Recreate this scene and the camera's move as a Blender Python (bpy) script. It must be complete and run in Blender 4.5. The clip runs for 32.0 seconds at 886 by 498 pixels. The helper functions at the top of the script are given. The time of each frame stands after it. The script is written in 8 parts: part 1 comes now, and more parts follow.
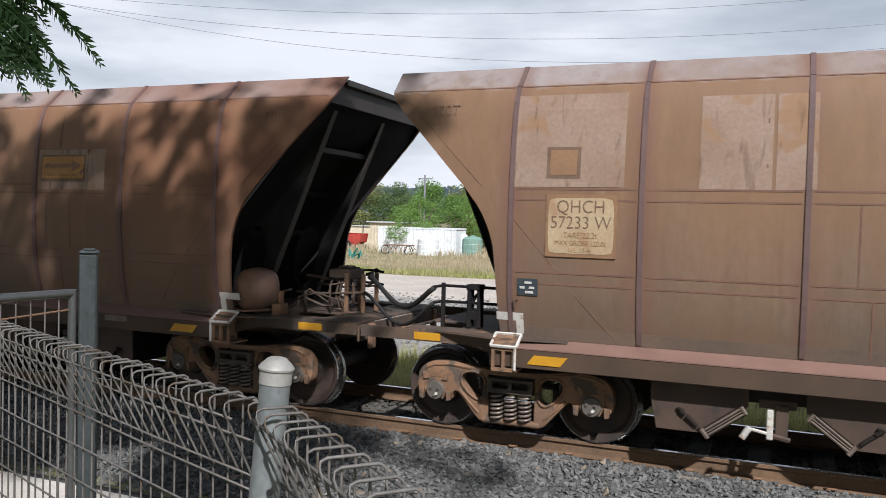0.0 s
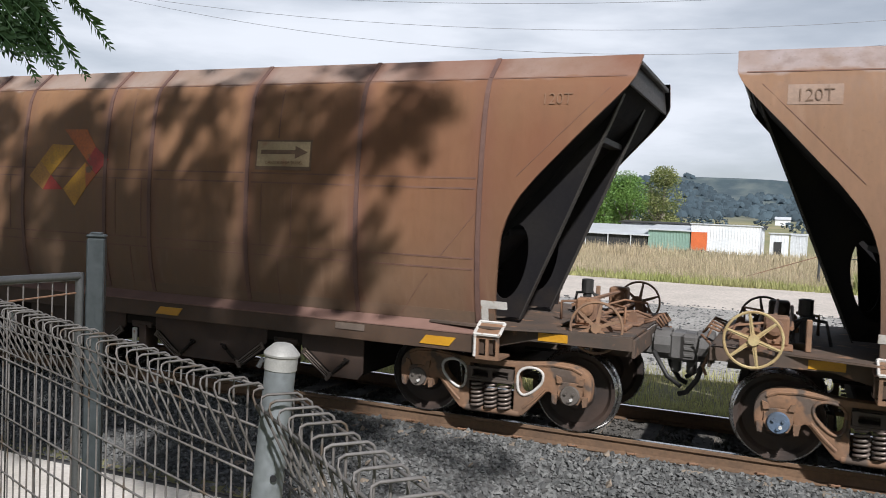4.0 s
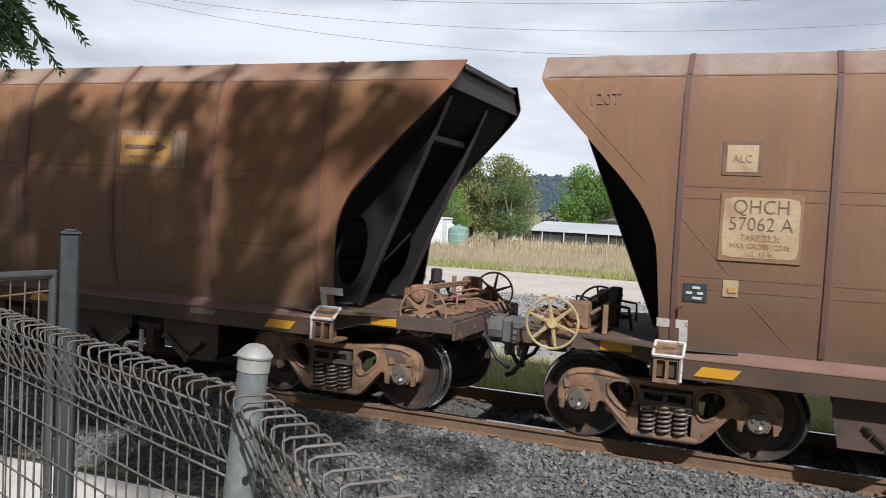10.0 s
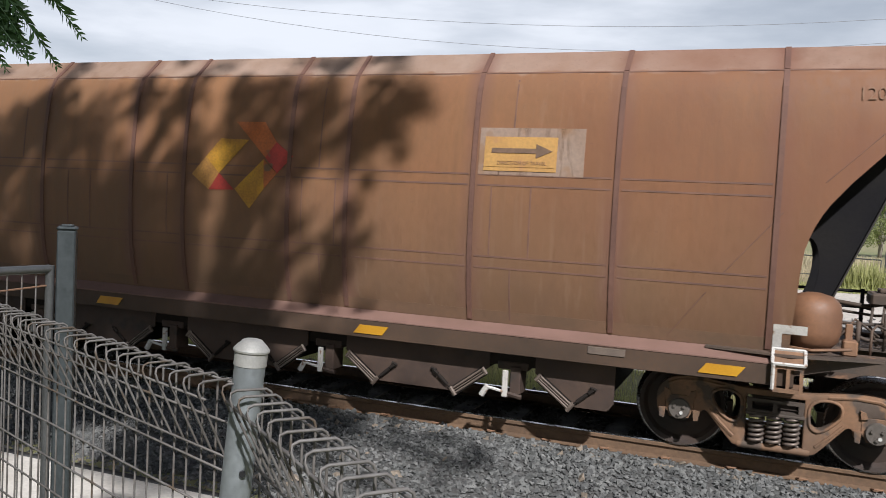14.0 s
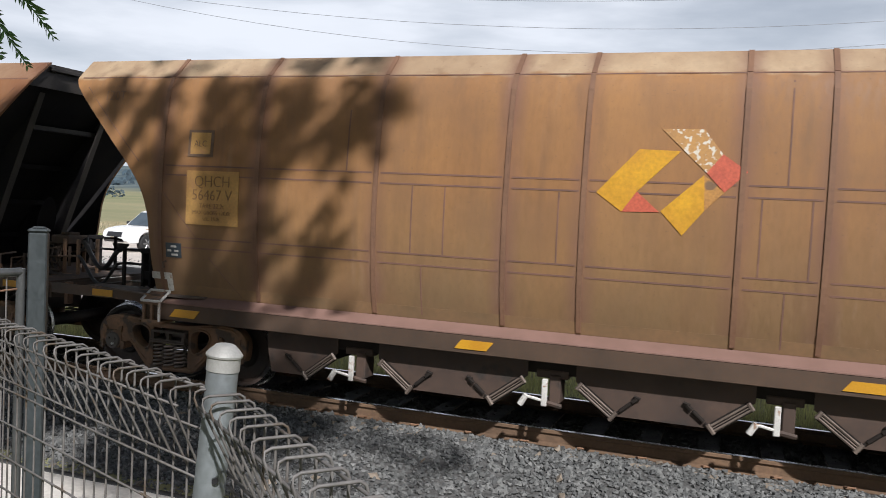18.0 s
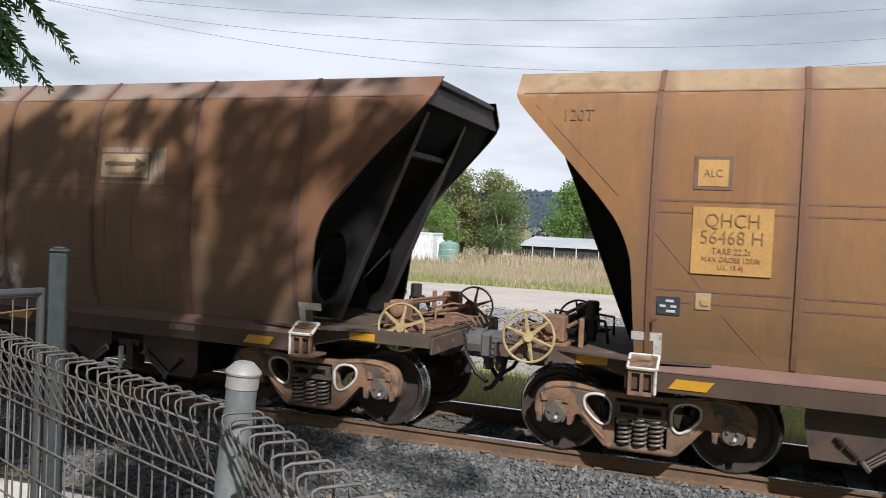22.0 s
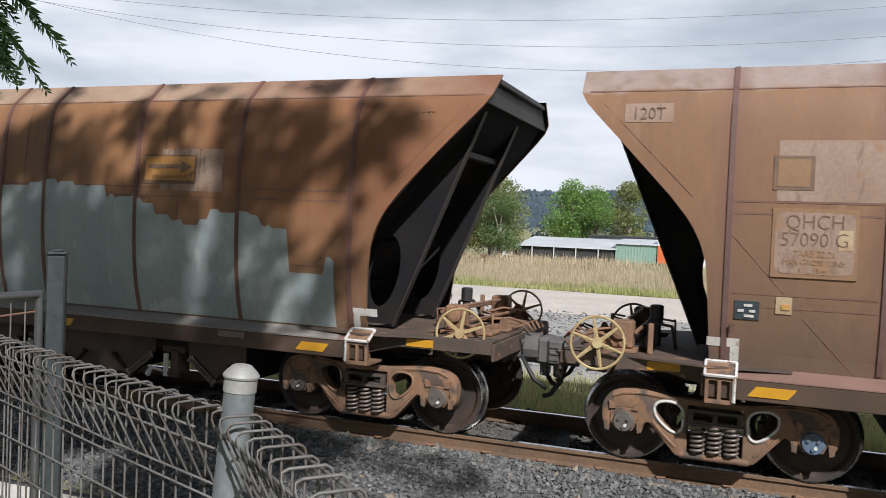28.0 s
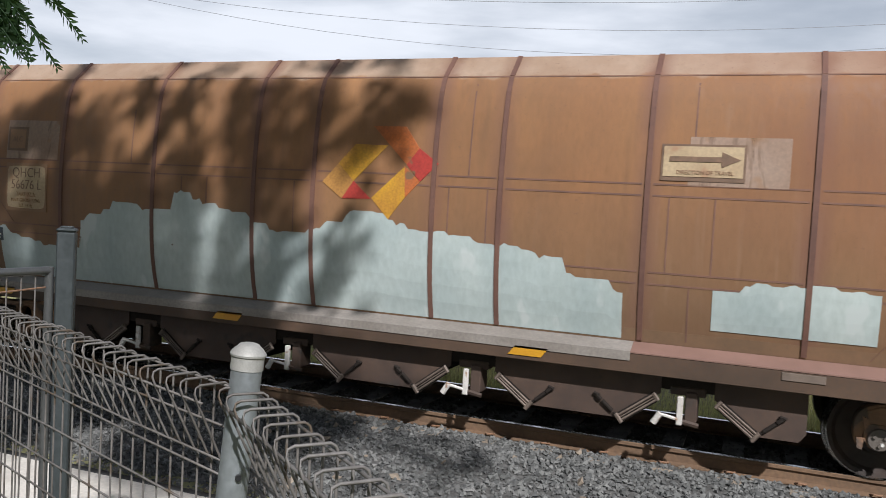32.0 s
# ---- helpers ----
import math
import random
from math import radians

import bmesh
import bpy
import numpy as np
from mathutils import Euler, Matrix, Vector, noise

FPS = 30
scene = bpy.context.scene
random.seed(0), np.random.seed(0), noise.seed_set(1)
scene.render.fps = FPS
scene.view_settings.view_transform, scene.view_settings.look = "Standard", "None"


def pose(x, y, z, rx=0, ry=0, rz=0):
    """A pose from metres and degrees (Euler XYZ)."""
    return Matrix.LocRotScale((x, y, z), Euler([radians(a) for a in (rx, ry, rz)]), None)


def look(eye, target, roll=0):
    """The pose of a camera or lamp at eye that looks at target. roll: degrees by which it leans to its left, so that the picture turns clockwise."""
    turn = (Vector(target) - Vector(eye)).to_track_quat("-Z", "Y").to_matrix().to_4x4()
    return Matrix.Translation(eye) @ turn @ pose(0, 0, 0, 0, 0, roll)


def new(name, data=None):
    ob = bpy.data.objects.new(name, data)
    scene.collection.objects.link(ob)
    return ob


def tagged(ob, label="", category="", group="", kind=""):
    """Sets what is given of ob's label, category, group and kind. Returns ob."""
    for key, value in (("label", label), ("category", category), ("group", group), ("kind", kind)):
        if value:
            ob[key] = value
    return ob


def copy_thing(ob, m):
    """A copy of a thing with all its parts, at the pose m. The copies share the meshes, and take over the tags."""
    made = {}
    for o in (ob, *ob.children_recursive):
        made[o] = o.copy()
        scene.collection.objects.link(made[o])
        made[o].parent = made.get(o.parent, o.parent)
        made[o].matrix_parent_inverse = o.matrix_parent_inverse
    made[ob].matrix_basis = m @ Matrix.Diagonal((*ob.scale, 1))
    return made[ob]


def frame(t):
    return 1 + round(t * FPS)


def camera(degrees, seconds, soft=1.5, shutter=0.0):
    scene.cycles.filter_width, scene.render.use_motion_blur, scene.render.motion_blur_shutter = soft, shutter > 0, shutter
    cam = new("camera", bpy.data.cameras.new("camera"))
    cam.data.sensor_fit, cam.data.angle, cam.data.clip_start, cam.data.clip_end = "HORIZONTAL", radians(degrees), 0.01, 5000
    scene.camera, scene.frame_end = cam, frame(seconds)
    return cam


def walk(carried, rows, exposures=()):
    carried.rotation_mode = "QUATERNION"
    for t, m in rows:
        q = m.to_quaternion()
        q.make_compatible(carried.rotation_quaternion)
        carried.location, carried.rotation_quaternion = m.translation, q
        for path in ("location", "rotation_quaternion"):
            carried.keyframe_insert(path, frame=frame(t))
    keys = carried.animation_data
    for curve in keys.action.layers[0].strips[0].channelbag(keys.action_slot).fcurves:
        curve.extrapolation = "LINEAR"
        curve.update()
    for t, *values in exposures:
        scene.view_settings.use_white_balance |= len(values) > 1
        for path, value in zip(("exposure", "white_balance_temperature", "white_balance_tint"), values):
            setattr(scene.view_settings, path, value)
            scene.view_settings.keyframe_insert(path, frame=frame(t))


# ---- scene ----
cam = camera(56.7, 32.0, soft=0.9, shutter=0.06)
PATH = [
    (0, (-0.042, -9.089, 2.216), (-0.807, -7.243, 2.15), 1.51),
    (0.5, (-0.042, -9.092, 2.217), (-0.814, -7.248, 2.168), 1.66),
    (1, (-0.042, -9.087, 2.216), (-0.82, -7.247, 2.127), 2.25),
    (1.5, (-0.046, -9.08, 2.215), (-0.807, -7.232, 2.135), 2.34),
    (2, (-0.045, -9.085, 2.215), (-0.812, -7.239, 2.153), 1.75),
    (2.5, (-0.044, -9.085, 2.216), (-0.808, -7.238, 2.148), 1.92),
    (3, (-0.046, -9.082, 2.214), (-0.82, -7.239, 2.141), 2.38),
    (3.5, (-0.044, -9.083, 2.214), (-0.827, -7.245, 2.13), 2.33),
    (4, (-0.047, -9.081, 2.213), (-0.827, -7.241, 2.122), 2.44),
    (4.5, (-0.042, -9.086, 2.215), (-0.814, -7.244, 2.114), 2.63),
    (6.5, (-0.032, -9.097, 2.22), (-0.833, -7.267, 2.137), 2.37),
    (7, (-0.033, -9.099, 2.219), (-0.82, -7.263, 2.139), 2.30),
    (7.5, (-0.032, -9.1, 2.22), (-0.788, -7.249, 2.165), 2.90),
    (8, (-0.028, -9.103, 2.223), (-0.793, -7.256, 2.149), 3.31),
    (8.5, (-0.032, -9.093, 2.222), (-0.765, -7.233, 2.156), 3.24),
    (9, (-0.032, -9.095, 2.222), (-0.786, -7.244, 2.158), 2.68),
    (9.5, (-0.031, -9.097, 2.222), (-0.78, -7.245, 2.146), 2.63),
    (10, (-0.038, -9.085, 2.219), (-0.77, -7.226, 2.127), 2.90),
    (10.5, (-0.038, -9.084, 2.218), (-0.757, -7.22, 2.132), 2.66),
    (11, (-0.04, -9.084, 2.217), (-0.771, -7.225, 2.131), 2.65),
    (11.5, (-0.037, -9.087, 2.218), (-0.776, -7.23, 2.139), 2.75),
    (12, (-0.038, -9.086, 2.217), (-0.776, -7.228, 2.149), 2.92),
    (12.5, (-0.04, -9.083, 2.217), (-0.776, -7.225, 2.133), 2.76),
    (13, (-0.04, -9.083, 2.217), (-0.787, -7.229, 2.128), 2.18),
    (13.5, (-0.039, -9.084, 2.217), (-0.782, -7.23, 2.111), 2.64),
    (15.5, (-0.035, -9.083, 2.221), (-0.72, -7.206, 2.146), 2.83),
    (16, (-0.036, -9.081, 2.22), (-0.736, -7.209, 2.14), 2.46),
    (16.5, (-0.034, -9.079, 2.22), (-0.751, -7.216, 2.096), 2.72),
    (17, (-0.037, -9.074, 2.221), (-0.725, -7.198, 2.137), 2.81),
    (17.5, (-0.042, -9.073, 2.218), (-0.738, -7.201, 2.113), 3.14),
    (18, (-0.037, -9.076, 2.22), (-0.713, -7.196, 2.123), 2.89),
    (18.5, (-0.039, -9.077, 2.218), (-0.731, -7.201, 2.151), 2.25),
    (19, (-0.043, -9.076, 2.217), (-0.735, -7.201, 2.152), 2.36),
    (19.5, (-0.034, -9.093, 2.22), (-0.734, -7.219, 2.18), 2.48),
    (20, (-0.04, -9.084, 2.218), (-0.753, -7.216, 2.168), 2.67),
    (20.5, (-0.042, -9.078, 2.217), (-0.739, -7.205, 2.154), 2.95),
    (21, (-0.034, -9.091, 2.22), (-0.756, -7.226, 2.173), 2.32),
    (21.5, (-0.034, -9.09, 2.22), (-0.748, -7.223, 2.141), 2.47),
    (22, (-0.033, -9.089, 2.22), (-0.746, -7.221, 2.167), 2.64),
    (22.5, (-0.034, -9.089, 2.221), (-0.739, -7.218, 2.182), 2.24),
    (23, (-0.036, -9.086, 2.219), (-0.761, -7.223, 2.167), 2.28),
    (23.5, (-0.035, -9.086, 2.219), (-0.741, -7.215, 2.165), 2.68),
    (24, (-0.033, -9.087, 2.22), (-0.734, -7.215, 2.164), 2.44),
    (24.5, (-0.039, -9.077, 2.218), (-0.723, -7.198, 2.175), 2.44),
    (25, (-0.041, -9.074, 2.217), (-0.708, -7.189, 2.182), 2.18),
    (25.5, (-0.043, -9.072, 2.216), (-0.717, -7.19, 2.152), 2.49),
    (27.5, (-0.042, -9.076, 2.217), (-0.759, -7.209, 2.156), 2.62),
    (28, (-0.037, -9.078, 2.22), (-0.749, -7.209, 2.168), 2.32),
    (28.5, (-0.037, -9.079, 2.22), (-0.738, -7.208, 2.146), 2.62),
    (29, (-0.04, -9.074, 2.219), (-0.744, -7.204, 2.129), 3.62),
    (29.5, (-0.041, -9.072, 2.22), (-0.738, -7.199, 2.15), 2.94),
    (30, (-0.044, -9.071, 2.218), (-0.753, -7.203, 2.139), 3.05),
    (30.5, (-0.04, -9.076, 2.219), (-0.749, -7.207, 2.138), 3.23),
    (31, (-0.034, -9.083, 2.221), (-0.753, -7.219, 2.143), 3.49),
    (31.5, (-0.033, -9.083, 2.221), (-0.759, -7.221, 2.135), 3.25),
    (32, (-0.033, -9.084, 2.221), (-0.76, -7.223, 2.125), 3.19),]
walk(cam, [(t, look(eye, target, roll)) for t, eye, target, roll in PATH], [(0.0, 0.0, 6280, 11), (32.0, 0.0, 6280, 11)])

# ---- light ----
# Broken cloud with a high sun behind the camera's right shoulder.
SUN = Vector((0.62, -0.91, 1.0)).normalized()
world = bpy.data.worlds.new("sky")
scene.world = world
world.use_nodes = True
wt = world.node_tree
wt.nodes.clear()
w_out = wt.nodes.new("ShaderNodeOutputWorld")
w_bg = wt.nodes.new("ShaderNodeBackground")
w_sky = wt.nodes.new("ShaderNodeTexSky")
w_sky.sky_type = "NISHITA"
w_sky.sun_disc = False
w_sky.sun_elevation = math.asin(SUN.z)
w_sky.sun_rotation = math.atan2(SUN.x, SUN.y)
w_dim = wt.nodes.new("ShaderNodeVectorMath")
w_dim.operation = "SCALE"
w_dim.inputs[3].default_value = 0.06
w_co = wt.nodes.new("ShaderNodeTexCoord")
w_map = wt.nodes.new("ShaderNodeMapping")
w_map.inputs["Scale"].default_value = (1.6, 1.6, 7.0)
w_noise = wt.nodes.new("ShaderNodeTexNoise")
w_noise.inputs["Scale"].default_value = 1.7
w_noise.inputs["Detail"].default_value = 7.0
w_noise.inputs["Roughness"].default_value = 0.52
w_cover = wt.nodes.new("ShaderNodeMapRange")
w_cover.inputs[1].default_value = 0.30
w_cover.inputs[2].default_value = 0.58
w_cover.inputs[3].default_value = 0.55
w_cover.inputs[4].default_value = 0.97
w_tone = wt.nodes.new("ShaderNodeValToRGB")
w_tone.color_ramp.elements[0].position, w_tone.color_ramp.elements[0].color = 0.36, (0.85, 0.90, 0.975, 1)
w_tone.color_ramp.elements[1].position, w_tone.color_ramp.elements[1].color = 0.64, (1.05, 1.09, 1.16, 1)
w_mix = wt.nodes.new("ShaderNodeMix")
w_mix.data_type = "RGBA"
wt.links.new(w_co.outputs["Generated"], w_map.inputs["Vector"])
wt.links.new(w_map.outputs["Vector"], w_noise.inputs["Vector"])
wt.links.new(w_noise.outputs[0], w_cover.inputs[0])
w_up = wt.nodes.new("ShaderNodeSeparateXYZ")
wt.links.new(w_co.outputs["Generated"], w_up.inputs[0])
w_thin = wt.nodes.new("ShaderNodeMapRange")          # the cloud closes up towards the horizon and opens overhead
for i, v in enumerate((0.27, 0.65, 1.0, 0.12)):
    w_thin.inputs[1 + i].default_value = v
wt.links.new(w_up.outputs[2], w_thin.inputs[0])
w_share = wt.nodes.new("ShaderNodeMath")
w_share.operation = "MULTIPLY"
wt.links.new(w_cover.outputs[0], w_share.inputs[0])
wt.links.new(w_thin.outputs[0], w_share.inputs[1])
wt.links.new(w_noise.outputs[0], w_tone.inputs[0])
wt.links.new(w_sky.outputs[0], w_dim.inputs[0])
wt.links.new(w_share.outputs[0], w_mix.inputs[0])
wt.links.new(w_dim.outputs[0], w_mix.inputs[6])
wt.links.new(w_tone.outputs[0], w_mix.inputs[7])
wt.links.new(w_mix.outputs[2], w_bg.inputs[0])
wt.links.new(w_bg.outputs[0], w_out.inputs[0])
w_bg.inputs[1].default_value = 0.85
sun = new("sun", bpy.data.lights.new("sun", "SUN"))
sun.data.energy, sun.data.angle, sun.data.color = 5.6, radians(1.3), (1.0, 0.978, 0.955)
sun.matrix_world = look(SUN * 50, (0, 0, 0))


# ---- materials ----
def surf(name, c1, c2=None, scale=3.0, rough=0.7, metal=0.0, bump=0.0, bscale=None, stretch=(1, 1, 1), spots=None,
         spot_scale=20.0, spot_at=0.62, tint=False, island=0.0, fine=0.12, low=None, low_at=(1.0, 2.4), top=None, top_at=(3.3, 3.7), objrand=0.0, spec=0.5):
    """A node material: two colours mixed by broad noise, fine grain, optional spots, other colours by height and bump.
    """
    m = bpy.data.materials.new(name)
    m.use_nodes = True
    nt = m.node_tree
    N, K = nt.nodes, nt.links
    b = N["Principled BSDF"]
    b.inputs["Metallic"].default_value = metal
    b.inputs["Specular IOR Level"].default_value = spec
    co = N.new("ShaderNodeTexCoord")
    mp = N.new("ShaderNodeMapping")
    mp.inputs["Scale"].default_value = stretch
    K.new(co.outputs["Object"], mp.inputs["Vector"])

    def noise_tex(s, detail=5.0, v=mp):
        n = N.new("ShaderNodeTexNoise")
        n.inputs["Scale"].default_value = s
        n.inputs["Detail"].default_value = detail
        K.new(v.outputs[0], n.inputs["Vector"])
        return n.outputs[0]

    def remap(x, a, c, lo=0.0, hi=1.0):
        r = N.new("ShaderNodeMapRange")
        for i, v in enumerate((a, c, lo, hi)):
            r.inputs[1 + i].default_value = v
        K.new(x, r.inputs[0])
        return r.outputs[0]

    def mix(f, a, c, mode="MIX"):
        x = N.new("ShaderNodeMix")
        x.data_type, x.blend_type = "RGBA", mode
        for i, v in ((0, f), (6, a), (7, c)):
            if isinstance(v, (int, float)):
                x.inputs[i].default_value = v
            elif isinstance(v, tuple):
                x.inputs[i].default_value = (*v, 1)
            else:
                K.new(v, x.inputs[i])
        return x.outputs[2]

    c2 = c2 or tuple(v * 0.75 for v in c1)
    broad = noise_tex(scale)
    col = mix(remap(broad, 0.35, 0.65), c1, c2)
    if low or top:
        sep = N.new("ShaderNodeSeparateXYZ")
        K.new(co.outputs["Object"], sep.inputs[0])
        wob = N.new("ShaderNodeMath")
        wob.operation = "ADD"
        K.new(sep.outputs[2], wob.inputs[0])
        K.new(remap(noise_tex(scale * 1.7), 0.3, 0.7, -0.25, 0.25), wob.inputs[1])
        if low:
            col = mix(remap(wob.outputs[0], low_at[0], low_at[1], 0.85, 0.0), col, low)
        if top:
            top_wob = N.new("ShaderNodeMath")
            top_wob.operation = "ADD"
            K.new(sep.outputs[2], top_wob.inputs[0])
            K.new(remap(noise_tex(scale * 5), 0.3, 0.7, -0.035, 0.035), top_wob.inputs[1])
            col = mix(remap(top_wob.outputs[0], top_at[0], top_at[1], 0.0, 0.85), col, top)
    grain = noise_tex((bscale or scale * 14), 4.0)
    col = mix(1.0, col, mix(remap(grain, 0.3, 0.7), (1 - fine,) * 3, (1 + fine,) * 3), "MULTIPLY")
    if spots:
        col = mix(remap(noise_tex(spot_scale, 3.0), spot_at, spot_at + 0.06), col, spots)
    if tint or objrand:
        oi = N.new("ShaderNodeObjectInfo")
        if tint:
            col = mix(1.0, col, oi.outputs["Color"], "MULTIPLY")
        if objrand:
            col = mix(1.0, col, mix(oi.outputs["Random"], (1 - objrand,) * 3, (1 + objrand,) * 3), "MULTIPLY")
    if island:
        ge = N.new("ShaderNodeNewGeometry")
        col = mix(1.0, col, mix(ge.outputs["Random Per Island"], (1 - island,) * 3, (1 + island, 1 + island * 0.95, 1 + island * 0.85)), "MULTIPLY")
    K.new(col, b.inputs["Base Color"])
    K.new(remap(grain, 0.3, 0.7, max(rough - 0.12, 0.03), min(rough + 0.12, 1.0)), b.inputs["Roughness"])
    if bump:
        bp = N.new("ShaderNodeBump")
        bp.inputs["Strength"].default_value = bump
        bp.inputs["Distance"].default_value = 0.02
        K.new(grain, bp.inputs["Height"])
        K.new(bp.outputs[0], b.inputs["Normal"])
    return m


# greyer and darker towards the bottom, paler above the top crease
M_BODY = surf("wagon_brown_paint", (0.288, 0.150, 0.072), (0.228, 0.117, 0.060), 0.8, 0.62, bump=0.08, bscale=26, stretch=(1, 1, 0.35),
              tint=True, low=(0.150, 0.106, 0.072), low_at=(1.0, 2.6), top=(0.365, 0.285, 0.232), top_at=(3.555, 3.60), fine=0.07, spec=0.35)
M_RIB = surf("rib_brown_paint", (0.1765, 0.0988, 0.0747), (0.1366, 0.0773, 0.0614), 2.0, 0.65, tint=True, fine=0.1, spec=0.3)
M_SEAM = surf("seam_rust", (0.185, 0.096, 0.066), (0.135, 0.074, 0.055), 4.0, 0.8)
M_LEDGE = surf("ledge_pink_primer", (0.2142, 0.126, 0.1017), (0.1827, 0.108, 0.0855), 3.0, 0.7, fine=0.07, spec=0.3)
M_SILL = surf("sill_brown_grime", (0.080, 0.047, 0.029), (0.055, 0.034, 0.022), 2.0, 0.75, fine=0.15)
# near-black for end sheets, inner faces and undersides, browner low down
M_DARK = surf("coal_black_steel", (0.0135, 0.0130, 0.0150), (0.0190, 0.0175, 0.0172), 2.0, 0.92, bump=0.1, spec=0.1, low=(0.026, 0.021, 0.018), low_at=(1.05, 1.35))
M_FLANGE = surf("grimy_steel_flange", (0.036, 0.030, 0.026), (0.025, 0.021, 0.019), 3.0, 0.6)
M_DECK = surf("deck_grime", (0.064, 0.049, 0.039), (0.110, 0.070, 0.048), 2.5, 0.8, bump=0.1, spots=(0.22, 0.12, 0.07), spot_scale=6)
M_BOGIE = surf("bogie_rust_dust", (0.2403, 0.1323, 0.0745), (0.1501, 0.0897, 0.0554), 2.6, 0.8, bump=0.12, spots=(0.09, 0.065, 0.05), spot_scale=4, spot_at=0.53)
M_BOLSTER = surf("bolster_grime", (0.083, 0.061, 0.048), (0.058, 0.045, 0.036), 3.0, 0.8, bump=0.1)
M_SPRING = surf("spring_grease", (0.204, 0.1615, 0.136), (0.119, 0.102, 0.0884), 6.0, 0.45, metal=0.4)
M_WHEEL = surf("wheel_brown_rust", (0.056, 0.035, 0.026), (0.020, 0.017, 0.016), 2.2, 0.65, bump=0.08)
M_TREAD = surf("wheel_tread_steel", (0.55, 0.54, 0.53), (0.40, 0.39, 0.38), 6.0, 0.25, metal=1.0)
M_HUB = surf("hub_grey_grime", (0.0913, 0.077, 0.0656), (0.1255, 0.1084, 0.0941), 6.0, 0.6)
M_HUBBLUE = surf("hub_blue_paint", (0.10, 0.145, 0.215), (0.075, 0.095, 0.125), 8.0, 0.6)
M_BOLT = surf("bolt_white_metal", (0.62, 0.61, 0.58), (0.5, 0.49, 0.46), 8.0, 0.4)
M_WHITE = surf("white_marking_paint", (0.588, 0.5712, 0.5376), (0.4626, 0.4368, 0.4032), 5.0, 0.7, spots=(0.30, 0.2, 0.14), spot_scale=14, spot_at=0.6)
M_YELLOW = surf("yellow_reflector", (0.517, 0.265, 0.0129), (0.4637, 0.219, 0.0129), 5.0, 0.5, fine=0.1)
M_BOARD = surf("cream_board", (0.434, 0.333, 0.209), (0.356, 0.255, 0.155), 2.6, 0.75, spots=(0.33, 0.2, 0.12), spot_scale=3.2, spot_at=0.60)
M_BOARDO = surf("ochre_board", (0.493, 0.281, 0.085), (0.425, 0.23, 0.076), 2.6, 0.7, spots=(0.40, 0.21, 0.09), spot_scale=3.2, spot_at=0.62)
M_PALE = surf("pale_washed_paint", (0.325, 0.232, 0.178), (0.275, 0.182, 0.132), 2.0, 0.75, spots=(0.29, 0.17, 0.10), spot_scale=2.6, spot_at=0.58)
M_FRAME = surf("plate_frame_brown", (0.17, 0.105, 0.07), None, 5.0, 0.75)
M_TEXT = surf("dark_lettering", (0.125, 0.080, 0.053), (0.19, 0.115, 0.075), 12.0, 0.8)
M_BODYMARK = surf("faint_marking_paint", (0.25, 0.142, 0.0747), (0.215, 0.12, 0.0657), 2.0, 0.7)
M_TEXTF = surf("faded_lettering", (0.20, 0.115, 0.07), (0.25, 0.14, 0.085), 12.0, 0.8)
M_TEXTO = surf("worn_brown_lettering", (0.20, 0.115, 0.052), (0.28, 0.16, 0.07), 12.0, 0.8)
M_COUPLER = surf("grey_coupler_cast", (0.115, 0.11, 0.105), (0.075, 0.07, 0.066), 5.0, 0.6)
M_PEEL = surf("peeled_grey_backing", (0.13, 0.115, 0.10), (0.07, 0.06, 0.052), 9.0, 0.8)
M_SILLBAND = surf("dark_grime_band", (0.15, 0.098, 0.062), (0.19, 0.115, 0.07), 1.5, 0.75, tint=True, fine=0.1)
M_LABELB = surf("dark_blue_stencil_panel", (0.028, 0.04, 0.052), (0.04, 0.052, 0.062), 8.0, 0.6)
M_LOGO_Y = surf("logo_yellow", (0.52, 0.275, 0.022), (0.40, 0.19, 0.028), 3.0, 0.6, spots=(0.17, 0.10, 0.055), spot_scale=4.5, spot_at=0.66, fine=0.2)
M_LOGO_O = surf("logo_orange", (0.43, 0.118, 0.027), (0.35, 0.105, 0.036), 3.0, 0.6, spots=(0.17, 0.10, 0.055), spot_scale=4.5, spot_at=0.66, fine=0.2)
M_LOGO_R = surf("logo_red", (0.40, 0.042, 0.03), (0.32, 0.036, 0.03), 3.0, 0.55, spots=(0.17, 0.10, 0.055), spot_scale=4.5, spot_at=0.66, fine=0.2)
M_LOGO_B = surf("logo_ochre", (0.357, 0.17, 0.051), (0.425, 0.212, 0.051), 3.0, 0.65, spots=(0.17, 0.10, 0.055), spot_scale=4.5, spot_at=0.66, fine=0.2)
M_LOGO_S = surf("logo_salmon_red", (0.50, 0.105, 0.055), (0.42, 0.085, 0.05), 3.0, 0.6, fine=0.2)
M_LOGO_G = surf("logo_golden_yellow", (0.56, 0.292, 0.012), (0.47, 0.225, 0.018), 2.2, 0.6, fine=0.15)
M_LOGO_W = surf("logo_peeled_speckled", (0.42, 0.225, 0.075), (0.35, 0.185, 0.07), 3.0, 0.7, spots=(0.58, 0.53, 0.45), spot_scale=22, spot_at=0.55)
M_PATCH = surf("teal_grey_overpaint", (0.435, 0.490, 0.475), (0.335, 0.395, 0.392), 1.3, 0.55, fine=0.08, stretch=(1, 1, 0.5), spots=(0.47, 0.515, 0.505), spot_scale=3.0, spot_at=0.61)
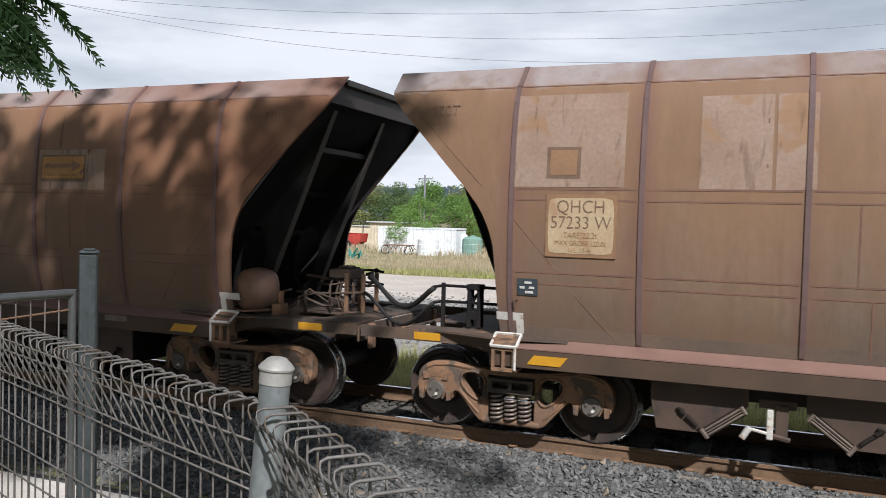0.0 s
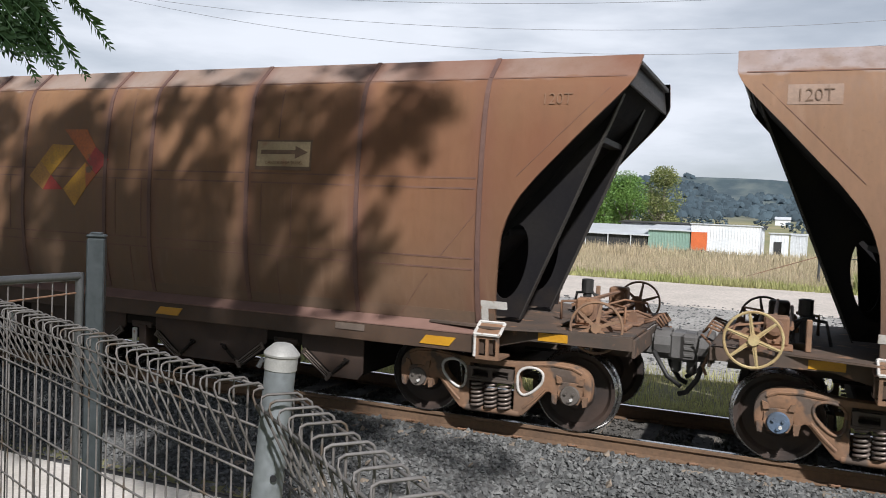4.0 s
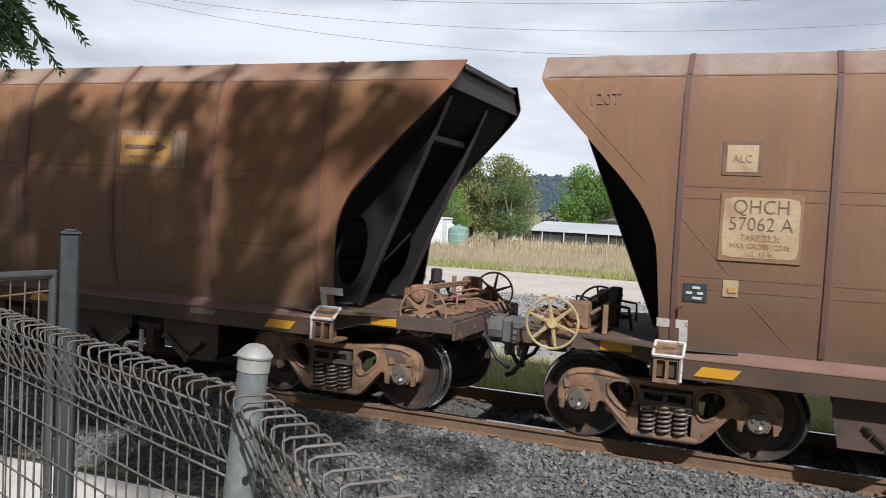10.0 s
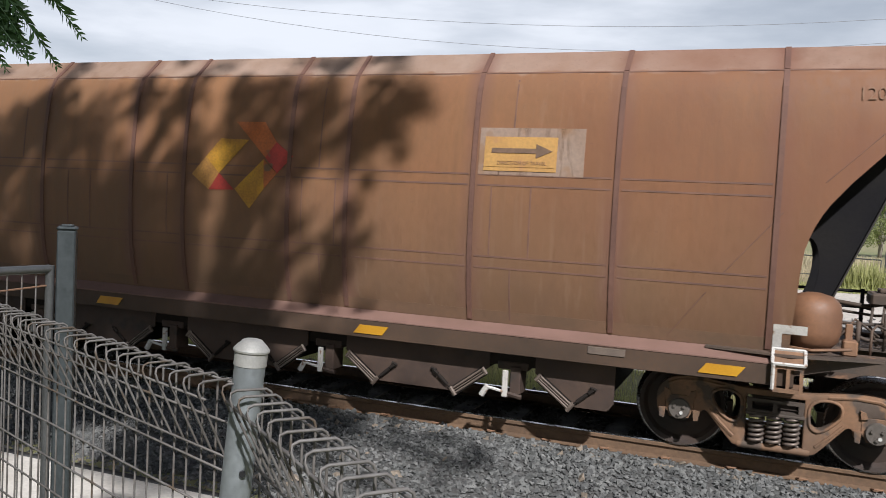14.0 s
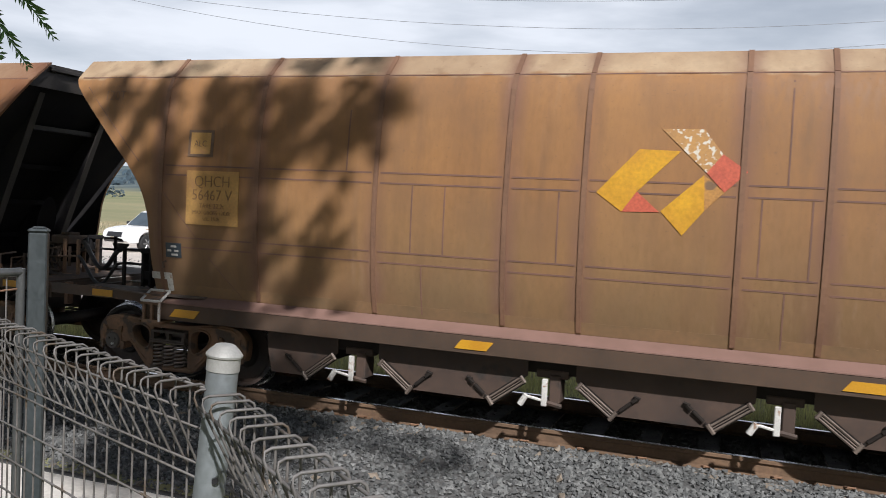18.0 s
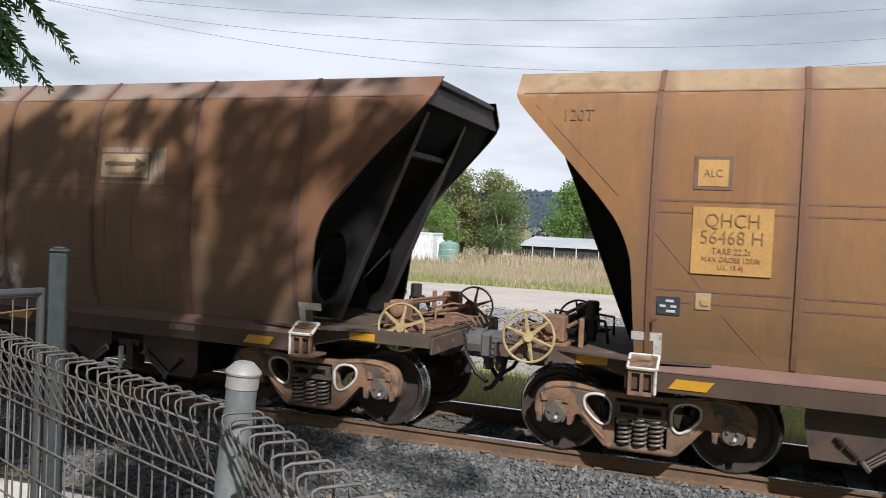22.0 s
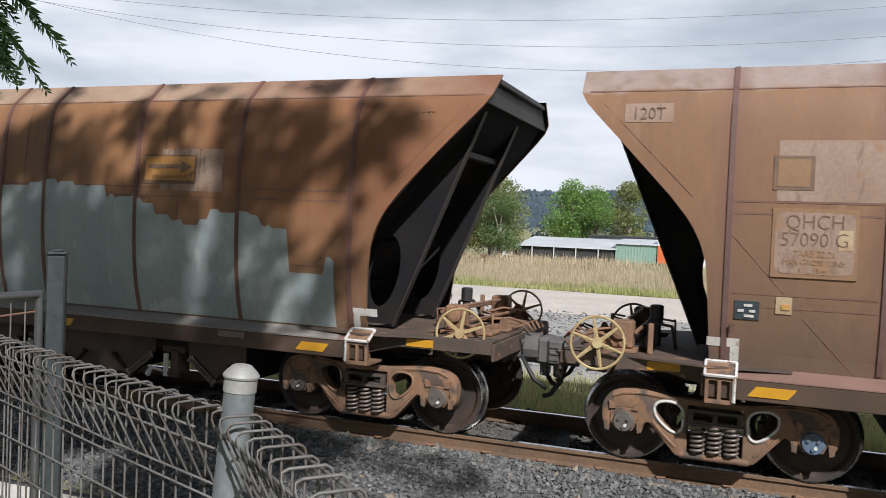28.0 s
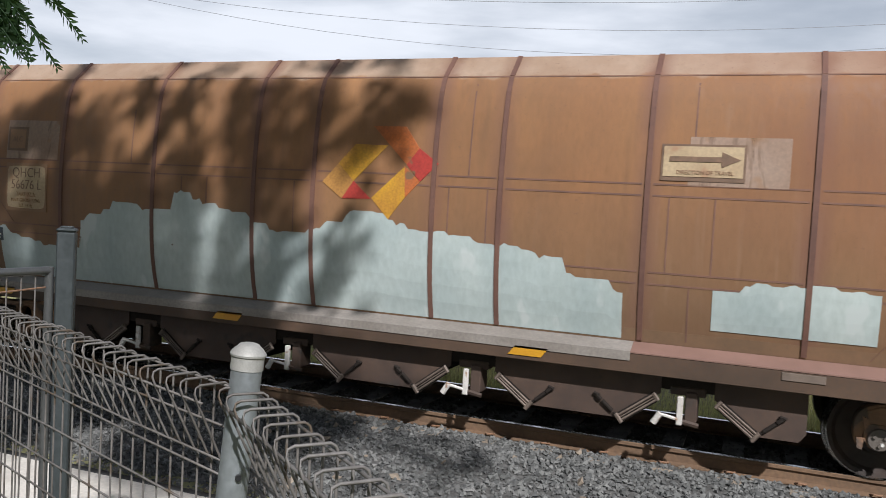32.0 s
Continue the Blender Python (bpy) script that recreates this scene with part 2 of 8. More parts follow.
M_PATCHD = surf("dull_teal_grey_overpaint", (0.318, 0.358, 0.346), (0.245, 0.286, 0.284), 1.3, 0.55, fine=0.08, stretch=(1, 1, 0.5), spots=(0.37, 0.405, 0.395), spot_scale=3.0, spot_at=0.61)
M_PATCHG = surf("grey_roller_overpaint", (0.315, 0.285, 0.262), (0.228, 0.165, 0.118), 1.9, 0.65, fine=0.24, bscale=9.0, stretch=(1.5, 1.0, 0.55), low=(0.225, 0.204, 0.186), low_at=(1.15, 1.75))
M_LEDGEG = surf("grey_ledge_overpaint", (0.235, 0.212, 0.19), (0.185, 0.162, 0.142), 2.3, 0.65, fine=0.17)
M_SPRAY = surf("black_spray_line", (0.06, 0.05, 0.045), None, 8.0, 0.7)
M_GRAFGREEN = surf("pale_green_spray", (0.50, 0.56, 0.42), (0.42, 0.40, 0.32), 4.0, 0.6)
M_STRUT = surf("strut_worn_steel", (0.17, 0.13, 0.105), (0.11, 0.085, 0.07), 5.0, 0.6, metal=0.2)
M_HANDWHEEL = surf("handwheel_pale_rust", (0.33, 0.225, 0.105), (0.45, 0.36, 0.18), 6.0, 0.65)
M_WHEELRUST = surf("handwheel_brown_rust", (0.26, 0.15, 0.085), (0.17, 0.105, 0.07), 6.0, 0.75)
M_WHEELSHADE = surf("handwheel_dark_brown", (0.095, 0.066, 0.048), (0.065, 0.047, 0.036), 6.0, 0.75)
M_RUST = surf("rusty_brown_steel", (0.25, 0.135, 0.075), (0.15, 0.085, 0.055), 4.0, 0.8, bump=0.1)
M_TANK = surf("air_tank_rust", (0.24, 0.122, 0.064), (0.165, 0.088, 0.052), 2.4, 0.6, tint=True)
M_RUBBER = surf("black_rubber", (0.018, 0.018, 0.018), (0.03, 0.028, 0.026), 8.0, 0.55)
M_HOPPER = surf("hopper_brown_grime", (0.074, 0.046, 0.033), (0.048, 0.031, 0.024), 2.2, 0.75, fine=0.16, spots=(0.035, 0.027, 0.022), spot_scale=2.5)
M_RAIL = surf("rail_side_rust", (0.1656, 0.0999, 0.0585), (0.117, 0.0729, 0.045), 2.0, 0.85, bump=0.1, fine=0.2)
M_RAILTOP = surf("rail_polished_head", (0.62, 0.61, 0.60), (0.5, 0.49, 0.48), 4.0, 0.22, metal=1.0)
M_SLEEPER = surf("concrete_sleeper", (0.24, 0.196, 0.152), (0.184, 0.148, 0.112), 4.0, 0.9, bump=0.15, objrand=0.2)
# coal dust plus the shade under the train, both in the colour
M_COALSHADE = surf("coal_dusted_ballast", (0.105, 0.096, 0.085), (0.070, 0.065, 0.058), 7.0, 0.95, bump=0.5, bscale=32, fine=0.3)
M_BALLAST = surf("ballast_bed", (0.112, 0.109, 0.105), (0.068, 0.066, 0.063), 9.0, 0.9, bump=0.6, bscale=32, fine=0.4)
M_STONE = surf("ballast_stone", (0.1436, 0.1445, 0.1427), (0.1001, 0.1028, 0.101), 8.0, 0.85, island=0.42, fine=0.2)
M_GALV = surf("galvanised_steel", (0.124, 0.127, 0.127), (0.098, 0.1, 0.102), 9.0, 0.42, metal=0.55, fine=0.12)
M_GALVP = surf("dull_galvanised_post", (0.235, 0.255, 0.262), (0.185, 0.20, 0.208), 7.0, 0.5, metal=0.35, fine=0.12, spots=(0.15, 0.145, 0.135), spot_scale=9, spot_at=0.6)
M_WIRE = surf("weathered_galvanised_wire", (0.165, 0.154, 0.146), (0.108, 0.097, 0.089), 7.0, 0.62, metal=0.15, fine=0.18, spots=(0.10, 0.075, 0.055), spot_scale=16, spot_at=0.60)
M_CAP = surf("pale_cast_alloy", (0.341, 0.3344, 0.3135), (0.286, 0.2794, 0.2629), 30.0, 0.6, metal=0.2, fine=0.1)
M_POST = surf("grey_blue_post_paint", (0.052, 0.061, 0.065), (0.042, 0.05, 0.052), 5.0, 0.5, metal=0.3)
M_CONC = surf("pale_concrete", (0.62, 0.58, 0.53), (0.50, 0.46, 0.41), 2.0, 0.9, bump=0.2)
M_GRAVEL = surf("gravel_yard", (0.34, 0.325, 0.30), (0.26, 0.246, 0.226), 0.35, 0.95, bump=0.5, bscale=14, fine=0.35, spots=(0.13, 0.125, 0.115), spot_scale=9, spot_at=0.57)
M_GRAVELP = surf("pale_wheel_worn_gravel", (0.52, 0.462, 0.405), (0.44, 0.392, 0.342), 0.5, 0.95, bump=0.3, bscale=11, fine=0.2)
M_CROWN = surf("crown_leaf", (0.05, 0.10, 0.035), (0.032, 0.07, 0.026), 5.0, 0.55, island=0.3)
M_LEAF = surf("dark_green_leaflet", (0.03, 0.064, 0.022), (0.019, 0.044, 0.018), 5.0, 0.5, island=0.3)
M_CABLE = surf("cable_grey", (0.24, 0.25, 0.27), None, 2.0, 0.6)
M_CARW = surf("white_car_paint", (0.80, 0.80, 0.79), (0.76, 0.76, 0.75), 1.0, 0.25, fine=0.03)
M_GLASSD = surf("dark_car_glass", (0.078, 0.098, 0.116), None, 2.0, 0.08, fine=0.02)
M_TYRE = surf("tyre_black", (0.02, 0.02, 0.02), None, 6.0, 0.8)
M_ALLOY = surf("alloy_rim", (0.42, 0.42, 0.42), None, 6.0, 0.35, metal=0.8)
M_GRILLE = surf("black_grille", (0.02, 0.02, 0.022), None, 4.0, 0.4)
M_LAMPC = surf("clear_headlight", (0.55, 0.56, 0.58), None, 4.0, 0.15)
M_LAMPR = surf("red_tail_light", (0.4, 0.02, 0.02), None, 4.0, 0.2)


def weather_body():
    """Darker bands beside the ribs and long drip streaks on the wagon sides."""
    nt = M_BODY.node_tree
    N, K = nt.nodes, nt.links
    b = N["Principled BSDF"]
    col = b.inputs["Base Color"].links[0].from_socket
    co = N.new("ShaderNodeTexCoord")
    sep = N.new("ShaderNodeSeparateXYZ")
    K.new(co.outputs["Object"], sep.inputs[0])

    def calc(op, x, y=None):
        n = N.new("ShaderNodeMath")
        n.operation = op
        for i, v in enumerate((x, y)):
            if v is None:
                continue
            if isinstance(v, (int, float)):
                n.inputs[i].default_value = v
            else:
                K.new(v, n.inputs[i])
        return n.outputs[0]

    def texture(scale, stretch, detail=5.0):
        m = N.new("ShaderNodeMapping")
        m.inputs["Scale"].default_value = stretch
        K.new(co.outputs["Object"], m.inputs["Vector"])
        n = N.new("ShaderNodeTexNoise")
        n.inputs["Scale"].default_value, n.inputs["Detail"].default_value = scale, detail
        K.new(m.outputs[0], n.inputs["Vector"])
        return n.outputs[0]

    def ramp(x, lo, hi, a, c):
        r = N.new("ShaderNodeMapRange")
        for i, v in enumerate((lo, hi, a, c)):
            r.inputs[1 + i].default_value = v
        K.new(x, r.inputs[0])
        return r.outputs[0]

    def blend(f, x, y, mode="MIX"):
        n = N.new("ShaderNodeMix")
        n.data_type, n.blend_type = "RGBA", mode
        K.new(f, n.inputs[0])
        K.new(x, n.inputs[6])
        n.inputs[7].default_value = (*y, 1)
        return n.outputs[2]
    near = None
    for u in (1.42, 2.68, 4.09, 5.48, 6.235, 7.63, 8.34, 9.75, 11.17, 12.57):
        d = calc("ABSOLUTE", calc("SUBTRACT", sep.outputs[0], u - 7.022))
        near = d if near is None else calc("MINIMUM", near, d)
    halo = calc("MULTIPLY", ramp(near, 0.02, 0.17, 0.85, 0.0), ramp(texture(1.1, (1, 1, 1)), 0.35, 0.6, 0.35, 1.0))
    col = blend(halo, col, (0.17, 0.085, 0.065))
    drip = calc("MULTIPLY", ramp(texture(7.0, (1, 1, 0.05)), 0.50, 0.70, 0.0, 0.42), ramp(texture(0.7, (1, 1, 1)), 0.4, 0.6, 0.2, 1.0))
    col = blend(drip, col, (0.13, 0.075, 0.045))
    pale = calc("MULTIPLY", ramp(texture(11.0, (1, 1, 0.06)), 0.55, 0.75, 0.0, 0.30), ramp(texture(0.5, (1, 1, 1)), 0.45, 0.65, 0.0, 1.0))
    col = blend(pale, col, (0.36, 0.25, 0.18))
    mott = ramp(texture(3.6, (1, 1, 0.7), 6.0), 0.42, 0.68, 0.0, 0.30)
    col = blend(mott, col, (0.20, 0.11, 0.058))
    speck = ramp(texture(38.0, (1, 1, 1), 3.0), 0.64, 0.74, 0.0, 0.45)
    col = blend(speck, col, (0.15, 0.085, 0.055))
    blot = calc("MULTIPLY", ramp(texture(0.55, (1, 1, 1.6), 7.0), 0.5, 0.62, 0.0, 0.32), 1.0)
    col = blend(blot, col, (0.18, 0.10, 0.055))
    # redder and darker towards the upper end away from the number board
    end = calc("MULTIPLY", ramp(sep.outputs[0], 1.6, 5.9, 0.0, 0.80), ramp(sep.outputs[2], 1.5, 3.0, 0.25, 1.0))
    end = calc("MULTIPLY", end, ramp(texture(0.8, (1, 1, 1), 6.0), 0.36, 0.58, 0.35, 1.0))
    col = blend(end, col, (0.175, 0.068, 0.037))
    K.new(col, b.inputs["Base Color"])


def translucent(m, colour, share):
    nt = m.node_tree
    t = nt.nodes.new("ShaderNodeBsdfTranslucent")
    t.inputs[0].default_value = (*colour, 1)
    mx = nt.nodes.new("ShaderNodeMixShader")
    mx.inputs[0].default_value = share
    out = nt.nodes["Material Output"]
    nt.links.new(nt.nodes["Principled BSDF"].outputs[0], mx.inputs[1])
    nt.links.new(t.outputs[0], mx.inputs[2])
    nt.links.new(mx.outputs[0], out.inputs[0])


def smeared(m, scale, stretch, lo, hi):
    """Thins a paint into brushed streaks with the surface under it showing between them."""
    nt = m.node_tree
    N, K = nt.nodes, nt.links
    co, mp, nz, rm = N.new("ShaderNodeTexCoord"), N.new("ShaderNodeMapping"), N.new("ShaderNodeTexNoise"), N.new("ShaderNodeMapRange")
    mp.inputs["Scale"].default_value = stretch
    nz.inputs["Scale"].default_value, nz.inputs["Detail"].default_value, nz.inputs["Distortion"].default_value = scale, 6.0, 1.2
    rm.inputs[1].default_value, rm.inputs[2].default_value, rm.inputs[4].default_value = lo, hi, 0.9
    clear, mx = N.new("ShaderNodeBsdfTransparent"), N.new("ShaderNodeMixShader")
    K.new(co.outputs["Object"], mp.inputs[0])
    K.new(mp.outputs[0], nz.inputs["Vector"])
    K.new(nz.outputs[0], rm.inputs[0])
    K.new(rm.outputs[0], mx.inputs[0])
    K.new(clear.outputs[0], mx.inputs[1])
    K.new(N["Principled BSDF"].outputs[0], mx.inputs[2])
    K.new(mx.outputs[0], N["Material Output"].inputs[0])


weather_body()
smeared(M_PATCHG, 2.6, (1.0, 1.0, 1.3), 0.36, 0.62)
smeared(M_PALE, 3.0, (2.4, 1.0, 0.45), 0.12, 0.43)
smeared(M_GRAFGREEN, 6.0, (0.7, 1.0, 2.2), 0.30, 0.50)
translucent(M_LEAF, (0.10, 0.19, 0.045), 0.35)
translucent(M_CROWN, (0.08, 0.15, 0.03), 0.3)


# ---- mesh helpers ----
def part(name, bm, material, parent, label="", m=None):
    """Links a bmesh or a mesh as one mesh object under a thing or a part."""
    if isinstance(bm, bmesh.types.BMesh):
        bmesh.ops.recalc_face_normals(bm, faces=bm.faces)
        me = bpy.data.meshes.new(name)
        bm.to_mesh(me)
        bm.free()
    else:
        me = bm
    if material and not me.materials:
        me.materials.append(material)
    ob = new(name, me)
    if parent:
        ob.parent = parent
    if m is not None:
        ob.matrix_basis = m
    if label:
        ob["label"] = label
    return ob


def empty(name, m, label, category, group="", kind=""):
    ob = new(name)
    ob.empty_display_size = 0.3
    ob.matrix_basis = m
    return tagged(ob, label, category, group, kind)


def box(bm, x0, x1, y0, y1, z0, z1, bevel=0.0):
    v = [bm.verts.new(p) for p in ((x0, y0, z0), (x1, y0, z0), (x1, y1, z0), (x0, y1, z0), (x0, y0, z1), (x1, y0, z1), (x1, y1, z1), (x0, y1, z1))]
    f = [bm.faces.new([v[i] for i in q]) for q in ((3, 2, 1, 0), (4, 5, 6, 7), (0, 1, 5, 4), (1, 2, 6, 5), (2, 3, 7, 6), (3, 0, 4, 7))]
    if bevel:
        bmesh.ops.bevel(bm, geom=list({e for q in f for e in q.edges}), offset=bevel, segments=1, affect="EDGES", profile=0.5)
    return bm


def tube(bm, pts, r, n=8, closed=False, caps=True):
    """A round bar along points."""
    pts = [Vector(p) for p in pts]
    rings, up = [], Vector((0.31, 0.23, 0.92))
    k = len(pts)
    for i, p in enumerate(pts):
        a = pts[i - 1] if (i or closed) else p
        c = pts[(i + 1) % k] if (i < k - 1 or closed) else p
        d = (c - a).normalized()
        s = d.cross(up)
        if s.length < 1e-3:
            s = d.cross(Vector((1, 0, 0)))
        s.normalize()
        q = s.cross(d)
        rings.append([bm.verts.new(p + r * (math.cos(6.28319 * j / n) * s + math.sin(6.28319 * j / n) * q)) for j in range(n)])
    for i in range(k if closed else k - 1):
        a, c = rings[i], rings[(i + 1) % k]
        for j in range(n):
            bm.faces.new((a[j], a[(j + 1) % n], c[(j + 1) % n], c[j]))
    if caps and not closed:
        bm.faces.new(rings[0][::-1])
        bm.faces.new(rings[-1])
    return bm


def lathe(bm, prof, n=24, axis="y", at=(0, 0, 0)):
    """Turns (along, radius) pairs round an axis; open ends are capped."""
    rings = []
    for a, r in prof:
        ring = []
        for j in range(n):
            c, s = r * math.cos(2 * math.pi * j / n), r * math.sin(2 * math.pi * j / n)
            p = {"y": (c, a, s), "z": (c, s, a), "x": (a, c, s)}[axis]
            ring.append(bm.verts.new(Vector(p) + Vector(at)))
        rings.append(ring)
    for a, c in zip(rings, rings[1:]):
        for j in range(n):
            bm.faces.new((a[j], a[(j + 1) % n], c[(j + 1) % n], c[j]))
    bm.faces.new(rings[0][::-1])
    bm.faces.new(rings[-1])
    return bm


def plate(bm, loops, a0, a1, axis="y"):
    """A plate with holes: the first loop is its outline, in the plane across the axis."""
    def put(p, a):
        return {"y": (p[0], a, p[1]), "z": (p[0], p[1], a), "x": (a, p[0], p[1])}[axis]
    rims = []
    for loop in loops:
        va = [bm.verts.new(put(p, a0)) for p in loop]
        vc = [bm.verts.new(put(p, a1)) for p in loop]
        rims.append((va, vc))
    for side in (0, 1):
        es = []
        for rim in rims:
            v = rim[side]
            es += [bm.edges.new((v[i], v[(i + 1) % len(v)])) for i in range(len(v))]
        bmesh.ops.triangle_fill(bm, use_beauty=True, use_dissolve=False, edges=es)
    for va, vc in rims:
        k = len(va)
        for i in range(k):
            bm.faces.new((va[i], va[(i + 1) % k], vc[(i + 1) % k], vc[i]))
    return bm


def rounded(pts, sub=3):
    """A closed smooth curve through points."""
    out, k = [], len(pts)
    for i in range(k):
        p = [pts[(i + d) % k] for d in (-1, 0, 1, 2)]
        for j in range(sub):
            t = j / sub
            out.append(tuple(0.5 * (2 * p[1][d] + (p[2][d] - p[0][d]) * t + (2 * p[0][d] - 5 * p[1][d] + 4 * p[2][d] - p[3][d]) * t * t
                                    + (3 * p[1][d] - p[0][d] - 3 * p[2][d] + p[3][d]) * t ** 3) for d in (0, 1)))
    return out


def cast_plate(bm, loops, front, back, r):
    """A thick casting with holes, in the xz plane, whose front edges are rounded over by r."""
    ends = []
    for h, loop in enumerate(loops):
        k = len(loop)
        area = sum(loop[i][0] * loop[(i + 1) % k][1] - loop[(i + 1) % k][0] * loop[i][1] for i in range(k))
        way = (1 if area > 0 else -1) * (-1 if h else 1)
        norm = []
        for i in range(k):
            dx, dz = loop[(i + 1) % k][0] - loop[i - 1][0], loop[(i + 1) % k][1] - loop[i - 1][1]
            n = math.hypot(dx, dz) or 1.0
            norm.append((-dz / n * way, dx / n * way))
        rings = []
        for y, o in ((back, 0.0), (front + r, 0.0), (front + 0.3 * r, 0.3 * r), (front, r)):
            rings.append([bm.verts.new((p[0] + q[0] * o, y, p[1] + q[1] * o)) for p, q in zip(loop, norm)])
        for a, c in zip(rings, rings[1:]):
            for i in range(k):
                bm.faces.new((a[i], a[(i + 1) % k], c[(i + 1) % k], c[i]))
        ends.append(rings)
    for side in (0, -1):
        es = []
        for rings in ends:
            v = rings[side]
            es += [bm.edges.get((v[i], v[(i + 1) % len(v)])) for i in range(len(v))]
        bmesh.ops.triangle_fill(bm, use_beauty=True, use_dissolve=False, edges=es)
    return bm


def oval(cx, cz, rx, rz, n=14, tilt=0.0):
    out = []
    for i in range(n):
        a = 2 * math.pi * i / n
        x, z = rx * math.cos(a), rz * math.sin(a)
        out.append((cx + x * math.cos(tilt) - z * math.sin(tilt), cz + x * math.sin(tilt) + z * math.cos(tilt)))
    return out


def smooth(ob):
    ob.data.shade_smooth()
    return ob


def smooth_sharp(ob, angle=40):
    ob.data.shade_smooth()
    ob.data.set_sharp_from_angle(angle=radians(angle))
    return ob


def lettering(text, size, align="CENTER"):
    """A mesh of flat letters in the xy plane, in the built-in font."""
    cu = bpy.data.curves.new("letters", "FONT")
    cu.body, cu.size, cu.align_x, cu.extrude = text, size, align, 0.0015
    cu.resolution_u = 3
    cu.offset = -0.011 * size
    ob = new("letters_tmp", cu)
    bpy.context.view_layer.update()
    me = bpy.data.meshes.new_from_object(ob.evaluated_get(bpy.context.evaluated_depsgraph_get()))
    bpy.data.objects.remove(ob)
    bpy.data.curves.remove(cu)
    me.materials.clear()
    me.transform(Matrix.Diagonal((0.9, 1.0, 1.0, 1.0)))
    return me


def np_mesh(name, verts, faces, material):
    me = bpy.data.meshes.new(name)
    me.from_pydata(verts, [], faces)
    me.update()
    me.materials.append(material)
    return me


def interp(x, xs, ys):
    return float(np.interp(x, xs, ys))


# ---- ground, track, yard ----
def ridge(az):
    """Height over distance of the far hills, by x / y."""
    return interp(az, (-1.4, -0.95, -0.70, -0.63, -0.54, -0.48, -0.36, -0.26, -0.19, -0.10, -0.03, 0.04, 0.09, 0.2, 0.5, 1.2),
                  (0.030, 0.036, 0.041, 0.050, 0.046, 0.041, 0.044, 0.047, 0.049, 0.052, 0.050, 0.046, 0.039, 0.034, 0.03, 0.03))


def ground_z(x, y):
    if y < -5.2:
        top = 0.75 - 0.11 * min(max(0.0, -x - 0.7), 7.0)
        k = min(max((-5.2 - y) / 1.9, 0.0), 1.0)
        return -0.34 + (top + 0.34) * k * k * (3 - 2 * k)
    if y < 27:
        return -0.34
    z = -0.34 - 0.018 * (min(y, 130) - 27)
    if y > 130:
        z += 0.011 * (min(y, 1700) - 130) + 0.5 * noise.noise((x * 0.01, y * 0.006, 0))
        k = min(max((y - 700) / 1700, 0.0), 1.0)
        z += max(0.0, ridge(x / y) * 2400 * k * k * (3 - 2 * k) - 17 * k)
        if y > 700:
            z += k * 22 * noise.noise((x * 0.0022, y * 0.0022, 3)) + k * 7 * noise.noise((x * 0.011, y * 0.011, 7))
    return z


def build_ground():
    ys = [-400, -200, -100, -50, -25, -15, -12, -10] + [-9 + 0.4 * i for i in range(11)] + [-4.4, -3.5, -2.5, 0, 3, 8, 14, 20, 26, 28, 32, 38, 46, 56, 68, 82, 100, 130]
    ys += [130 * 1.06 ** i for i in range(1, 51)]
    us = [-1.6 + 0.025 * i for i in range(125)]
    verts, faces = [], []
    for y in ys:
        w = max(40.0, y * 1.0) if y > 0 else max(40.0, -y * 1.2)
        for u in us:
            x = u * w
            verts.append((x, y, ground_z(x, y)))
    n = len(us)
    for i in range(len(ys) - 1):
        for j in range(n - 1):
            faces.append((i * n + j, i * n + j + 1, (i + 1) * n + j + 1, (i + 1) * n + j))
    # grass near, paddocks far, wooded hills with blue haze put into their colour
    m = surf("grassland", (0.27, 0.235, 0.125), (0.165, 0.175, 0.075), 0.02, 0.95, bump=0.3, bscale=2.0, fine=0.2)
    nt = m.node_tree
    N, K = nt.nodes, nt.links
    b = N["Principled BSDF"]
    old = b.inputs["Base Color"].links[0].from_socket
    co = N.new("ShaderNodeTexCoord")
    sep = N.new("ShaderNodeSeparateXYZ")
    K.new(co.outputs["Object"], sep.inputs[0])
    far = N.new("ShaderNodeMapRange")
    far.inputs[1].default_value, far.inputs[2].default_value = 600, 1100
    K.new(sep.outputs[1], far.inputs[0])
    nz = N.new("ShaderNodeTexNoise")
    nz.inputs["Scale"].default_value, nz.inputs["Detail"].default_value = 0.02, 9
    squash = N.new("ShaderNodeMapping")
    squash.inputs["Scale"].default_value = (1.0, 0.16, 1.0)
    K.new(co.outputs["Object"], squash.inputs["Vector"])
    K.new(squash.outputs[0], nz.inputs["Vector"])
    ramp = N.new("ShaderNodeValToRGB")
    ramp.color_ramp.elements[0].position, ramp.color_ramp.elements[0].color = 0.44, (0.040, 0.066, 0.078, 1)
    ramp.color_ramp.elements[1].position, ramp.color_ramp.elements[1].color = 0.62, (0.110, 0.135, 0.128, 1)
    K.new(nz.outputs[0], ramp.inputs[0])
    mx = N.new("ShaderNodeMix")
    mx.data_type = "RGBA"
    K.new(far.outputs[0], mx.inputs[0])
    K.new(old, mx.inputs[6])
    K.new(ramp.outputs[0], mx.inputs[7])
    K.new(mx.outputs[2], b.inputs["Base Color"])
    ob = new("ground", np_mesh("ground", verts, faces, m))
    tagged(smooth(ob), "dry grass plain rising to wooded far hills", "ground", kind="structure")


